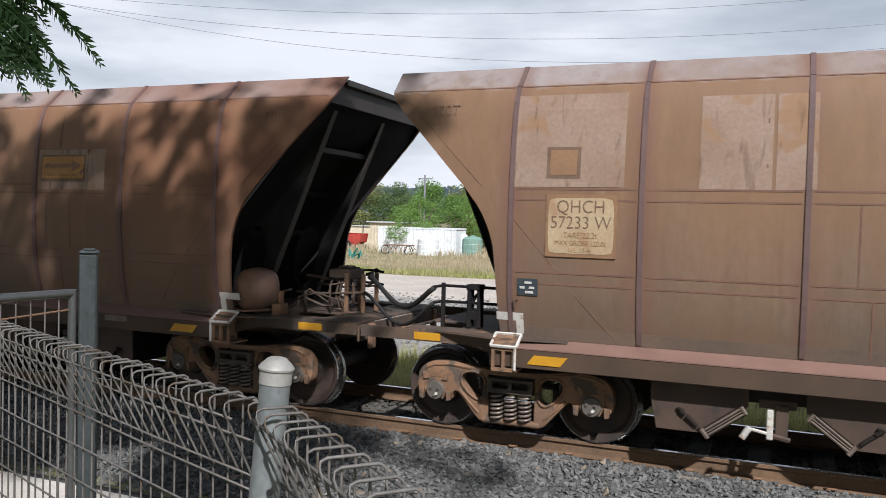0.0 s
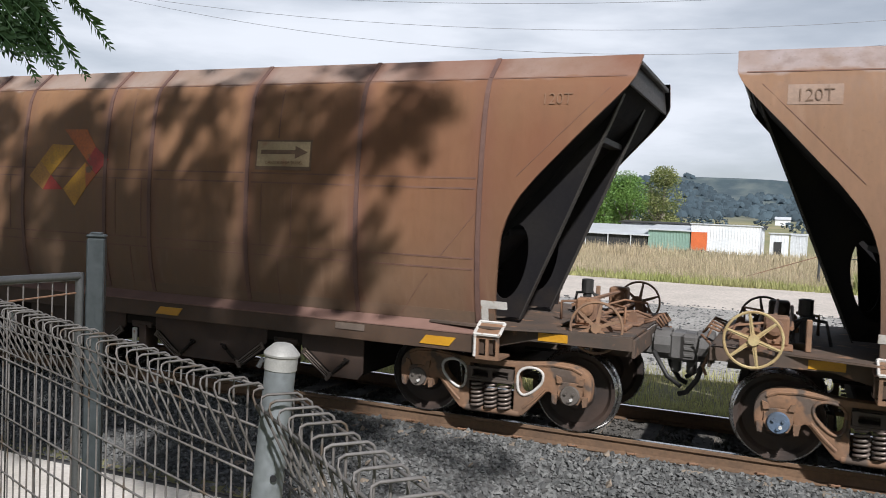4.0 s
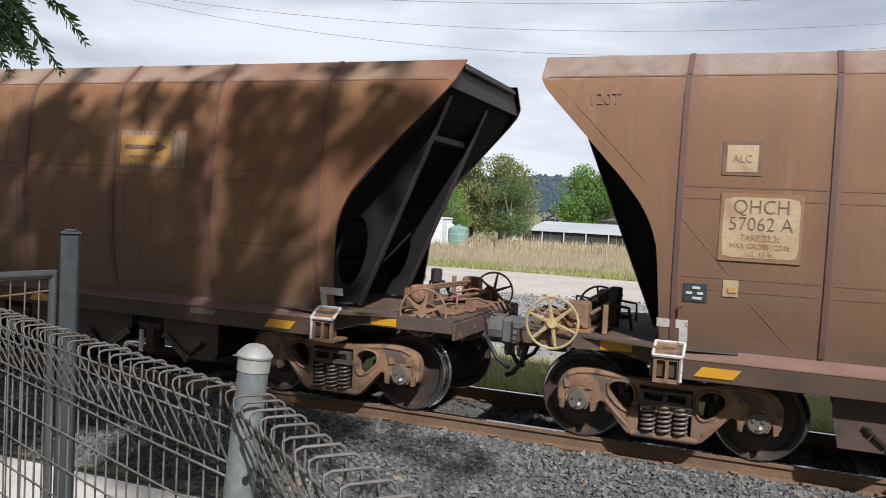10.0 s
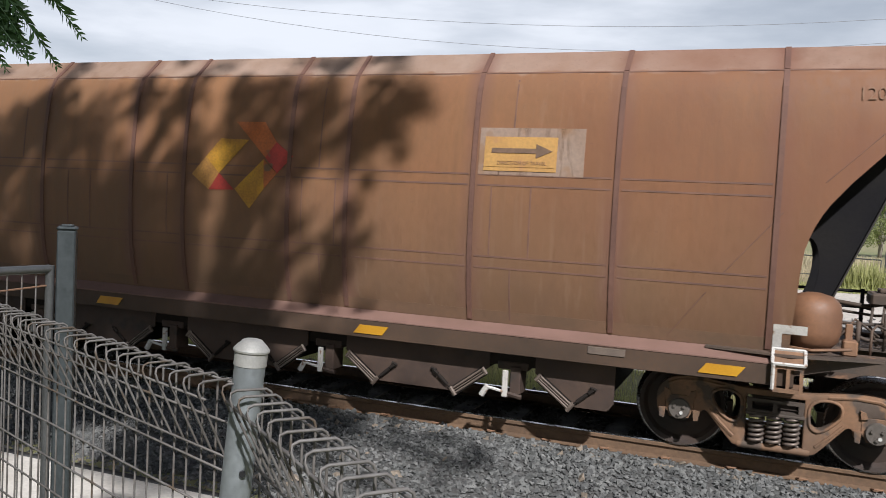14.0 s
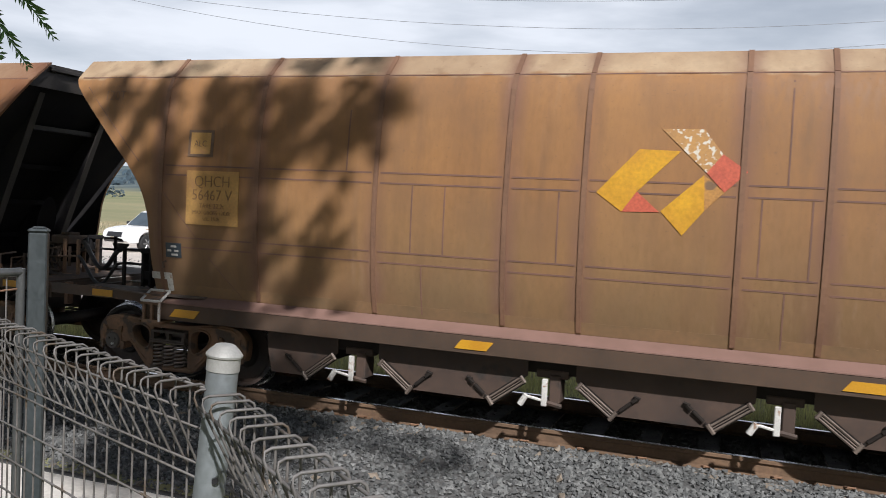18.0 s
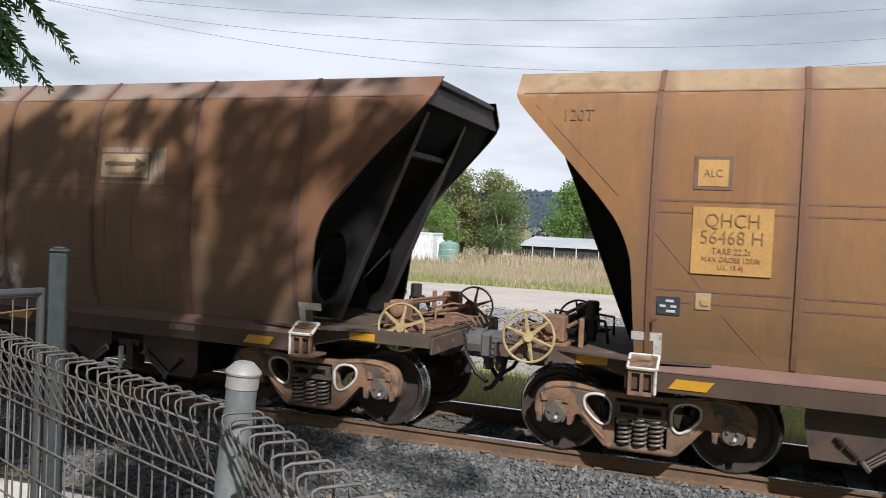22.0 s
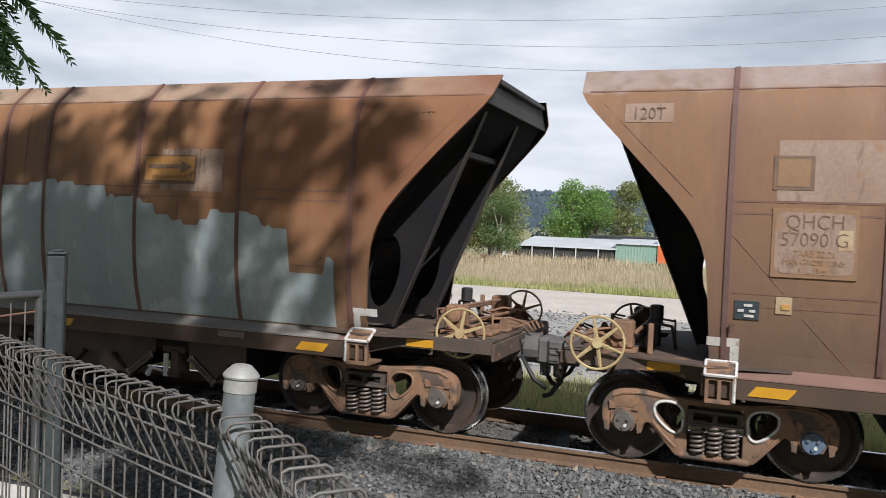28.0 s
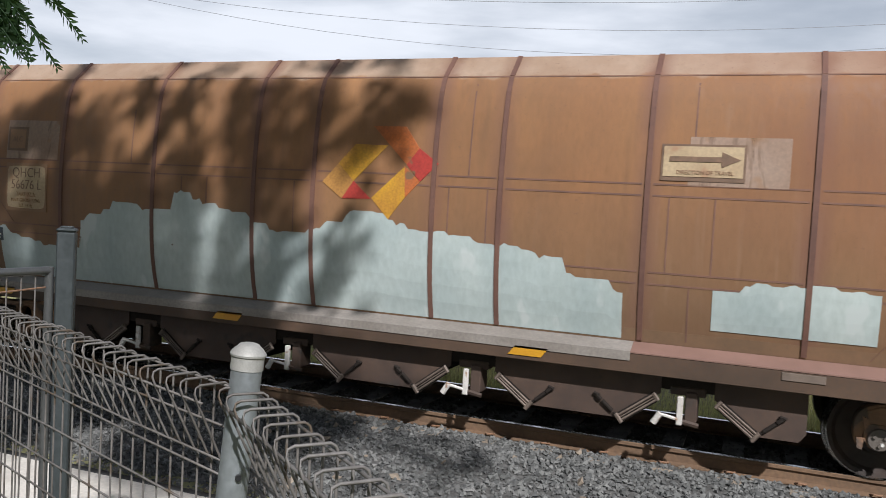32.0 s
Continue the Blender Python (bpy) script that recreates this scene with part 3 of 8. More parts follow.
def build_track():
    bm = bmesh.new()
    prof = [(-3.3, -0.36), (-2.55, -0.30), (-1.75, -0.185), (-0.86, -0.165), (-0.62, -0.185), (0.62, -0.185), (0.86, -0.165), (1.6, -0.19), (2.3, -0.36)]
    xs = [-60 + 0.5 * i for i in range(241)]
    grid = [[bm.verts.new((x, y, z + 0.012 * noise.noise((x * 1.3, y * 2.1, 0)))) for y, z in prof] for x in xs]
    for a, c in zip(grid, grid[1:]):
        for j in range(len(prof) - 1):
            bm.faces.new((a[j], c[j], c[j + 1], a[j + 1])).material_index = 1 if 3 <= j <= 5 else 0
    bed = part("ballast_bed", bm, M_BALLAST, None)
    bed.data.materials.append(M_COALSHADE)
    tagged(smooth(bed), "grey crushed-rock ballast bed under the track", "ballast", kind="structure")
    # loose stones, thick in front of the camera and thin farther along
    rng = np.random.default_rng(4)
    n1, n2, n3 = 26000, 6000, 9000
    px = np.concatenate([rng.uniform(-12.5, 3.2, n1), rng.uniform(-12.5, 3.2, n2), rng.uniform(-45, 30, n3)])
    py = np.concatenate([rng.uniform(-3.3, -0.83, n1), rng.uniform(-0.66, 0.66, n2), rng.uniform(-3.2, 2.2, n3)])
    keep = (abs(abs(py) - 0.75) > 0.085)
    px, py = px[keep], py[keep]
    pz = np.interp(py, [p[0] for p in prof], [p[1] for p in prof])
    n = len(px)
    size = rng.uniform(0.016, 0.036, n) * np.where(rng.random(n) < 0.06, 1.35, 1.0)
    tan = (rng.random(n) < 0.006) & (np.abs(py) > 0.7)
    size = np.where(tan, size * 1.7, size)
    base = np.array([(1, 0, 0), (-1, 0, 0), (0, 1, 0), (0, -1, 0), (0, 0, 1), (0, 0, -1)], float)
    v = base[None] * rng.uniform(0.55, 1.25, (n, 6, 1)) + rng.uniform(-0.35, 0.35, (n, 6, 3))
    a = rng.uniform(0, 6.283, n)
    t = rng.uniform(-0.9, 0.9, n)
    x, y, z = v[..., 0], v[..., 1], v[..., 2] * 0.75
    y, z = y * np.cos(t)[:, None] - z * np.sin(t)[:, None], y * np.sin(t)[:, None] + z * np.cos(t)[:, None]
    x, y = x * np.cos(a)[:, None] - y * np.sin(a)[:, None], x * np.sin(a)[:, None] + y * np.cos(a)[:, None]
    v = np.stack([x, y, z], -1) * size[:, None, None] + np.stack([px, py, pz + size * 0.35], -1)[:, None]
    tri = np.array([(0, 2, 4), (2, 1, 4), (1, 3, 4), (3, 0, 4), (2, 0, 5), (1, 2, 5), (3, 1, 5), (0, 3, 5)])
    f = (tri[None] + 6 * np.arange(n)[:, None, None]).reshape(-1, 3)
    st = new("ballast_stones", np_mesh("ballast_stones", v.reshape(-1, 3).tolist(), f.tolist(), M_STONE))
    st.data.materials.append(M_COALSHADE)
    st.data.materials.append(M_SLEEPER)
    st.data.polygons.foreach_set("material_index", np.repeat(np.where(tan, 2, np.abs(py) < 0.7).astype(np.int32), 8))
    tagged(st, "angular grey crushed stones lying loose on the ballast", "ballast", kind="stuff")
    # rails
    head = [(-0.035, -0.035), (-0.035, -0.006), (-0.028, 0.0), (0.028, 0.0), (0.035, -0.006), (0.035, -0.035), (0.010, -0.048), (0.010, -0.135), (0.07, -0.152), (0.07, -0.163), (-0.07, -0.163), (-0.07, -0.152), (-0.010, -0.135), (-0.010, -0.048)]
    for yc in (-0.75, 0.75):
        bm = bmesh.new()
        ra = [bm.verts.new((-60, yc + p[0], p[1])) for p in head]
        rb = [bm.verts.new((60, yc + p[0], p[1])) for p in head]
        for i in range(len(head)):
            bm.faces.new((ra[i], ra[(i + 1) % 14], rb[(i + 1) % 14], rb[i]))
        bm.faces.new(ra)
        bm.faces.new(rb[::-1])
        ob = part("rail", bm, M_RAIL, None)
        tagged(ob, "rust-brown steel rail with a worn bright head", "rail", "rails of the track", "structure")
        bm = bmesh.new()
        box(bm, -60, 60, yc - 0.027, yc + 0.027, 0.0005, 0.003)
        part("running_surface", bm, M_RAILTOP, ob, "bright polished running surface")
    # sleepers with clips
    bm = bmesh.new()
    sp = [(-1.25, -0.20), (-0.98, -0.155), (-0.45, -0.16), (0.45, -0.16), (0.98, -0.155), (1.25, -0.20)]
    for x0, x1, dz in ((-0.11, 0.11, 0.0),):
        tops = [[bm.verts.new((x, y, z + dz)) for y, z in sp] for x in (x0, x1)]
        bots = [[bm.verts.new((x * 1.15, y, -0.33)) for y, z in sp] for x in (x0, x1)]
        k = len(sp)
        for j in range(k - 1):
            # sleeper tops between the rails are coloured darker for the train's shade
            bm.faces.new((tops[0][j], tops[1][j], tops[1][j + 1], tops[0][j + 1])).material_index = 1 if j in (1, 2, 3) else 0
            bm.faces.new((bots[0][j], tops[0][j], tops[0][j + 1], bots[0][j + 1]))
            bm.faces.new((tops[1][j], bots[1][j], bots[1][j + 1], tops[1][j + 1]))
        for j in (0, k - 1):
            bm.faces.new((tops[0][j], bots[0][j], bots[1][j], tops[1][j]))
    sl = part("sleeper", bm, M_SLEEPER, None)
    sl.data.materials.append(M_COALSHADE)
    tagged(sl, "weathered brown-grey sleeper bedded in ballast", "sleeper", "sleepers of the track")
    for yc in (-0.75, 0.75):
        for s in (-1, 1):
            bm = bmesh.new()
            tube(bm, [(-0.05, yc + s * 0.05, -0.14), (-0.03, yc + s * 0.11, -0.125), (0.03, yc + s * 0.11, -0.125), (0.04, yc + s * 0.055, -0.135)], 0.010, 5)
            part("rail_clip", bm, M_RUST, sl)
    xs = [-38 + 0.61 * i for i in range(108)]
    sl.matrix_basis = pose(xs[0], 0, 0)
    for i, x in enumerate(xs[1:]):
        copy_thing(sl, pose(x + 0.02 * math.sin(i * 7.3), 0.015 * math.sin(i * 3.1), 0, 0, 0, 0.6 * math.sin(i * 5.7)))
    # yard of pale gravel beyond the track
    bm = bmesh.new()
    xs = [-90 + 2.0 * i for i in range(86)]
    rows = []
    for k in range(25):
        t = k / 24
        row = []
        for x in xs:
            y0 = 5.0 + 0.5 * noise.noise((x * 0.3, 0, 0))
            y1 = 26.3 + 0.02 * x + 0.7 * noise.noise((x * 0.15, 5, 0))
            row.append(bm.verts.new((x, y0 + (y1 - y0) * t, -0.325 + (0.02 * noise.noise((x * 0.2, t * 9, 2)) if 0 < k < 24 else -0.012))))
        rows.append(row)
    for i, (a, c) in enumerate(zip(rows, rows[1:])):
        for j in range(len(xs) - 1):
            bm.faces.new((a[j], a[j + 1], c[j + 1], c[j])).material_index = 1 if i + 2.5 * noise.noise((j * 0.23, i * 1.7, 4)) > 12.5 else 0
    ob = part("gravel_yard", bm, M_GRAVEL, None)
    ob.data.materials.append(M_GRAVELP)
    tagged(smooth(ob), "pale compacted gravel yard beside the track", "gravel yard", kind="structure")
    # loose stones over the nearer half of the yard
    n = 9000
    px, py = rng.uniform(-34, 12, n), rng.uniform(5.6, 17.0, n)
    size = rng.uniform(0.02, 0.055, n)
    v = base[None] * rng.uniform(0.55, 1.25, (n, 6, 1)) + rng.uniform(-0.3, 0.3, (n, 6, 3))
    v = v * size[:, None, None] * np.array((1, 1, 0.6)) + np.stack([px, py, np.full(n, -0.315)], -1)[:, None]
    f = (tri[None] + 6 * np.arange(n)[:, None, None]).reshape(-1, 3)
    st = new("yard_stones", np_mesh("yard_stones", v.reshape(-1, 3).tolist(), f.tolist(), M_STONE))
    tagged(st, "grey stones scattered over the gravel yard", "stones", kind="stuff")
    # concrete strip on the near side, with a dark edge
    bm = bmesh.new()
    box(bm, -22, -2.6, -4.75, -3.62, -0.37, -0.215, 0.015)
    ob = part("pavement", bm, M_CONC, None)
    tagged(ob, "pale sunlit concrete path edging the ballast", "path", kind="structure")
    bm = bmesh.new()
    tube(bm, [(-22, -3.55, -0.27), (-12, -3.54, -0.265), (-2.4, -3.55, -0.27)], 0.05, 8)
    ob = part("kerb_pipe", bm, M_RUBBER, None)
    tagged(smooth(ob), "black pipe lying along the concrete edge", "pipe", kind="structure")


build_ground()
build_track()


# ---- hopper wagons ----
LB = 14.044                     # length over the body's top corners
HALF = LB / 2
SIDE_Z = (1.075, 1.18, 1.30, 1.45, 1.60, 1.80, 2.0, 2.2, 2.4, 2.6, 2.8, 3.0, 3.2, 3.35, 3.47, 3.555, 3.585)
SIDE_Y = (1.225, 1.255, 1.29, 1.32, 1.343, 1.362, 1.372, 1.376, 1.374, 1.367, 1.355, 1.338, 1.313, 1.287, 1.255, 1.215, 1.19)
CUT_Z = (1.0, 1.3, 1.83, 2.0, 2.17, 2.36, 2.59, 2.75, 3.05, 3.3, 3.42, 3.5, 3.58, 3.83)
CUT_U = (1.30, 1.29, 1.255, 1.235, 1.185, 1.09, 0.905, 0.755, 0.475, 0.235, 0.12, 0.055, 0.02, 0.0)
RIBS = (1.42, 2.68, 4.09, 5.48, 6.235, 7.63, 8.34, 9.75, 11.17, 12.57)
DOORS = (3.85, 5.94, 8.05, 10.16)
BOGIE = 5.65
WHEEL_R = 0.425


def side_y(z):
    return interp(z, SIDE_Z + (3.82,), SIDE_Y + (0.945,))


def cut_u(z):
    return interp(z, CUT_Z, CUT_U)


def skin(bm, u0, u1, z0, z1, off, flip=1, nz=8, step=1.5):
    """A strip of sheet lying on the body's near side, off metres proud of it."""
    nu = max(1, int(abs(u1 - u0) / step))
    zs = [z0 + (z1 - z0) * i / nz for i in range(nz + 1)]
    rows = []
    for z in zs:
        rows.append([[bm.verts.new((u0 + (u1 - u0) * j / nu - HALF, -(side_y(z) + o), z)) for j in range(nu + 1)] for o in (off, -0.004)])
    for a, c in zip(rows, rows[1:]):
        for j in range(nu):
            bm.faces.new((a[0][j], a[0][j + 1], c[0][j + 1], c[0][j]))
        bm.faces.new((a[0][0], c[0][0], c[1][0], a[1][0]))
        bm.faces.new((a[0][-1], a[1][-1], c[1][-1], c[0][-1]))
    for r in (rows[0], rows[-1]):
        for j in range(nu):
            bm.faces.new((r[0][j], r[0][j + 1], r[1][j + 1], r[1][j]))
    return bm


def side_sheet():
    bm = bmesh.new()
    zs = list(SIDE_Z) + [3.66, 3.74, 3.82]
    fine = sorted(set(zs + [1.9, 2.08, 2.13, 2.25, 2.3, 2.5, 2.68, 2.9, 3.1]))
    for th in (0.0, 0.035):
        rows = []
        for z in fine:
            a = cut_u(z)
            cols = 18
            rows.append([bm.verts.new((a + (LB - 2 * a) * j / cols - HALF, -(side_y(z) - th), z)) for j in range(cols + 1)])
        for a, c in zip(rows, rows[1:]):
            for j in range(cols):
                bm.faces.new((a[j], a[j + 1], c[j + 1], c[j])).material_index = 1 if th else 0
    bm.verts.ensure_lookup_table()
    k = len(bm.verts) // 2
    w = cols + 1
    for i in range(len(fine) - 1):
        for j in (0, w - 1):
            p, q = i * w + j, (i + 1) * w + j
            bm.faces.new([bm.verts[x] for x in (p, q, q + k, p + k)])
    for i in (0, len(fine) - 1):
        for j in range(w - 1):
            p, q = i * w + j, i * w + j + 1
            bm.faces.new([bm.verts[x] for x in (p, q, q + k, p + k)])
    return bm


def seams():
    bm = bmesh.new()
    for z in (2.56, 2.455, 1.75, 1.64):
        for a, c in zip((1.30,) + RIBS, RIBS + (12.74,)):
            if c - a > 0.3:
                skin(bm, a + 0.05, c - 0.05, z - 0.0085, z + 0.0085, 0.0035, nz=1, step=9)
    for u, z0, z1 in ((8.0, 2.57, 3.5), (7.80, 1.76, 2.44), (8.21, 1.76, 2.44), (8.03, 1.12, 1.63), (10.14, 2.95, 3.5), (9.95, 1.76, 2.44), (10.35, 1.76, 2.44), (10.17, 1.12, 1.63),
                      (4.5, 1.76, 2.44), (4.85, 1.76, 2.44), (4.62, 1.12, 1.63), (3.75, 2.57, 3.2), (6.0, 1.76, 2.44)):
        skin(bm, u - 0.0075, u + 0.0075, z0, z1, 0.0035, nz=6)
    for u0, z0, u1, z1 in ((1.38, 2.34, 1.90, 1.76), (2.06, 1.55, 2.46, 1.12), (0.24, 3.46, 1.10, 2.59), (12.62, 2.32, 12.16, 1.76), (12.02, 1.57, 11.69, 1.12), (13.80, 3.46, 12.94, 2.59)):
        tube(bm, [(u0 + (u1 - u0) * k / 4 - HALF, -side_y(z0 + (z1 - z0) * k / 4) - 0.001, z0 + (z1 - z0) * k / 4) for k in range(5)], 0.0042, 5)
    skin(bm, 0.10, LB - 0.10, 3.572, 3.584, 0.006, nz=1, step=9)
    return bm


def grime_band():
    return skin(bmesh.new(), 1.30, 12.74, 1.083, 1.205, 0.0025, nz=3, step=2.0)


def rib(u):
    bm = bmesh.new()
    skin(bm, u - 0.024, u + 0.024, 1.10, 3.578, 0.016, nz=16)
    t = [bm.verts.new(p) for p in ((u - 0.024 - HALF, -1.198, 3.588), (u + 0.024 - HALF, -1.198, 3.588), (u + 0.024 - HALF, -0.955, 3.827), (u - 0.024 - HALF, -0.955, 3.827))]
    d = [bm.verts.new(v.co + Vector((0, 0.02, -0.02))) for v in t]
    bm.faces.new(t)
    for i in range(4):
        bm.faces.new((t[i], t[(i + 1) % 4], d[(i + 1) % 4], d[i]))
    return bm


R180 = pose(0, 0, 0, 0, 0, 180)


def both(name, make, mat, wagon, label="", sm=False):
    """One part on each side of the wagon, the second turned half round."""
    a = part(name, make(), mat, wagon, label)
    if sm:
        smooth_sharp(a, 35)
    b = part(name, a.data, mat, wagon, label, R180)
    return a, b


def wheelset(bogie, x):
    bm = bmesh.new()
    for s in (-1, 1):
        y = s * 0.75
        prof = [(y + s * 0.065, 0.13), (y + s * 0.06, 0.17), (y + s * 0.02, 0.20), (y + s * 0.015, 0.33), (y + s * 0.055, 0.365), (y + s * 0.062, 0.405), (y + s * 0.055, 0.418)]
        inner = [(y - s * 0.045, 0.428), (y - s * 0.052, 0.445), (y - s * 0.062, 0.452), (y - s * 0.075, 0.44), (y - s * 0.075, 0.37), (y - s * 0.03, 0.33), (y - s * 0.03, 0.2), (y - s * 0.09, 0.17), (y - s * 0.09, 0.11)]
        lathe(bm, prof + inner, 40)
    for f in bm.faces:
        r = [math.hypot(v.co.x, v.co.z) for v in f.verts]
        if len(f.verts) == 4 and min(r) > 0.40:
            f.material_index = 1
    lathe(bm, [(-0.70, 0.085), (0.70, 0.085)], 14)
    w = smooth_sharp(part("wheelset", bm, M_WHEEL, bogie, "", pose(x, 0, WHEEL_R)), 35)
    w.data.materials.append(M_TREAD)
    w["label"] = "two rust-brown disc wheels on one axle"
    return w


WINDOW = rounded([(0.295, 0.51), (0.31, 0.42), (0.365, 0.385), (0.45, 0.43), (0.53, 0.52), (0.535, 0.605), (0.47, 0.645), (0.37, 0.64), (0.305, 0.59)], 3)


def side_frame_mesh():
    bm = bmesh.new()
    half = [(0.25, 0.70), (0.45, 0.722), (0.66, 0.745), (0.85, 0.735), (0.97, 0.69), (1.04, 0.60), (1.052, 0.50), (1.04, 0.40), (1.015, 0.355), (0.98, 0.37), (0.968, 0.46), (0.945, 0.525), (0.89, 0.55),
            (0.785, 0.55), (0.735, 0.52), (0.715, 0.45), (0.70, 0.35), (0.665, 0.345), (0.645, 0.415), (0.605, 0.435), (0.56, 0.395), (0.46, 0.28), (0.375, 0.185), (0.30, 0.145)]
    outline = rounded([(0.0, 0.70)] + half + [(0.0, 0.14)] + [(-x, z) for x, z in half[::-1]], 2)
    win = WINDOW
    cast_plate(bm, [outline, win, [(-x, z) for x, z in win[::-1]], [(-0.245, 0.195), (0.245, 0.195), (0.245, 0.64), (-0.245, 0.64)]], -1.055, -0.93, 0.016)
    # heavy foot under the springs, and the raised web of each arm
    lathe(bm, [(-0.31, 0.030), (-0.29, 0.036), (0.29, 0.036), (0.31, 0.030)], 10, "x", at=(0, -1.035, 0.168))
    for s in (-1, 1):
        tube(bm, [(s * 0.44, -1.052, 0.690), (s * 0.66, -1.054, 0.712), (s * 0.85, -1.054, 0.700), (s * 0.95, -1.052, 0.655)], 0.016, 6)
        tube(bm, [(s * 0.35, -1.050, 0.235), (s * 0.46, -1.052, 0.335), (s * 0.57, -1.050, 0.455)], 0.017, 6)
    return bm


def window_lip(s):
    bm = bmesh.new()
    tube(bm, [(s * (0.415 + (x - 0.415) * 1.10), -1.055, 0.52 + (z - 0.52) * 1.10) for x, z in WINDOW], 0.016, 6, closed=True)
    return bm


def make_bogie(wagon, xc, lead):
    bm = bmesh.new()
    box(bm, -0.20, 0.20, -0.93, 0.93, 0.46, 0.66, 0.02)
    lathe(bm, [(0.66, 0.22), (0.80, 0.22)], 18, "z")
    for s in (-1, 1):
        box(bm, -0.235, 0.235, s * 0.99 - 0.10, s * 0.99 + 0.10, 0.485, 0.52)
    bogie = part("bogie", bm, M_BOLSTER, wagon, "rusty three-piece cast freight bogie", pose(xc, 0, 0))
    fr = part("side_frame", side_frame_mesh(), M_BOGIE, bogie, "dusty rust-brown cast side frame")
    smooth_sharp(fr, 40)
    part("side_frame", fr.data, M_BOGIE, bogie, "dusty rust-brown cast side frame", R180)
    for s in (-1, 1):
        lp = smooth(part("frame_opening_rim", window_lip(s), M_BOGIE, bogie))
        part("frame_opening_rim", lp.data, M_BOGIE, bogie, "", R180)
    # bolster end with two openings
    bm = bmesh.new()
    plate(bm, [[(-0.235, 0.47), (0.235, 0.47), (0.245, 0.62), (-0.245, 0.62)], [(-0.195, 0.515), (-0.02, 0.515), (-0.02, 0.59), (-0.195, 0.59)], [(0.02, 0.515), (0.195, 0.515), (0.195, 0.59), (0.02, 0.59)]], -1.11, -1.06)
    box(bm, -0.25, 0.25, -1.12, -1.0, 0.47, 0.50, 0.008)
    be = part("bolster_end", bm, M_BOLSTER, bogie)
    part("bolster_end", be.data, M_BOLSTER, bogie, "", R180)
    # springs
    bm = bmesh.new()
    turns, per = 6, 9
    pts = []
    for i in range(turns * per + 1):
        a = 2 * math.pi * i / per
        pts.append((0.060 * math.cos(a), 0.060 * math.sin(a), 0.205 + 0.265 * i / (turns * per)))
    tube(bm, pts, 0.015, 6)
    sp = smooth(part("spring", bm, M_SPRING, bogie, "", pose(-0.15, -1.05, 0)))
    for x in (-0.15, 0.0, 0.15):
        for y in (-1.05, 1.05):
            if (x, y) != (-0.15, -1.05):
                part("spring", sp.data, M_SPRING, bogie, "", pose(x, y, 0))
    # axle boxes and hub caps
    bm = bmesh.new()
    box(bm, -0.125, 0.125, -1.055, -0.92, 0.505, 0.56, 0.012)
    plate(bm, [[(-0.125, 0.54), (-0.125, 0.42), (-0.085, 0.34), (0.085, 0.34), (0.125, 0.42), (0.125, 0.54)]], -1.06, -0.9)
    for s in (-1, 1):
        plate(bm, [[(s * 0.125, 0.43), (s * 0.185, 0.425), (s * 0.175, 0.335), (s * 0.135, 0.325)]], -1.085, -1.045)
        plate(bm, [[(s * 0.075, 0.545), (s * 0.10, 0.60), (s * 0.145, 0.615), (s * 0.135, 0.54)]], -1.08, -1.04)
    adapter = bm
    ad = None
    for x in (-0.838, 0.838):
        for y in (-1, 1):
            m = pose(x, 0, 0) if y < 0 else pose(x, 0, 0, 0, 0, 180)
            if ad is None:
                ad = part("axle_box", adapter, M_BOGIE, bogie, "", m)
                bm = bmesh.new()
                lathe(bm, [(-0.95, 0.102), (-1.07, 0.102), (-1.085, 0.092), (-1.088, 0.0005)][::-1], 20, at=(0, 0, WHEEL_R))
                for i in range(3):
                    a = 2.1 * i + 0.5
                    lathe(bm, [(-1.105, 0.017), (-1.08, 0.017)], 6, at=(0.05 * math.cos(a), 0, WHEEL_R + 0.05 * math.sin(a)))
                hub = smooth_sharp(part("hub_cap", bm, M_HUB, bogie, "", m), 40)
                bm = bmesh.new()
                lathe(bm, [(-1.107, 0.016), (-1.08, 0.016)], 8, at=(0.02, 0, WHEEL_R - 0.035))
                bolt = part("hub_bolt", bm, M_BOLT, bogie, "bright worn bolt head", m)
            else:
                part("axle_box", ad.data, M_BOGIE, bogie, "", m)
                part("hub_cap", hub.data, M_HUB, bogie, "", m)
                part("hub_bolt", bolt.data, M_BOLT, bogie, "bright worn bolt head", m)
    # brake beam and shoes
    bm = bmesh.new()
    for s in (-1, 1):
        tube(bm, [(s * 0.36, -0.72, 0.33), (s * 0.33, 0, 0.3), (s * 0.36, 0.72, 0.33)], 0.03, 6)
        for y in (-0.74, 0.74):
            box(bm, s * 0.40 - 0.03, s * 0.40 + 0.03, y - 0.05, y + 0.05, 0.27, 0.5)
    part("brake_beam", bm, M_BOLSTER, bogie)
    for x in (-0.838, 0.838):
        wheelset(bogie, x)
    return bogie


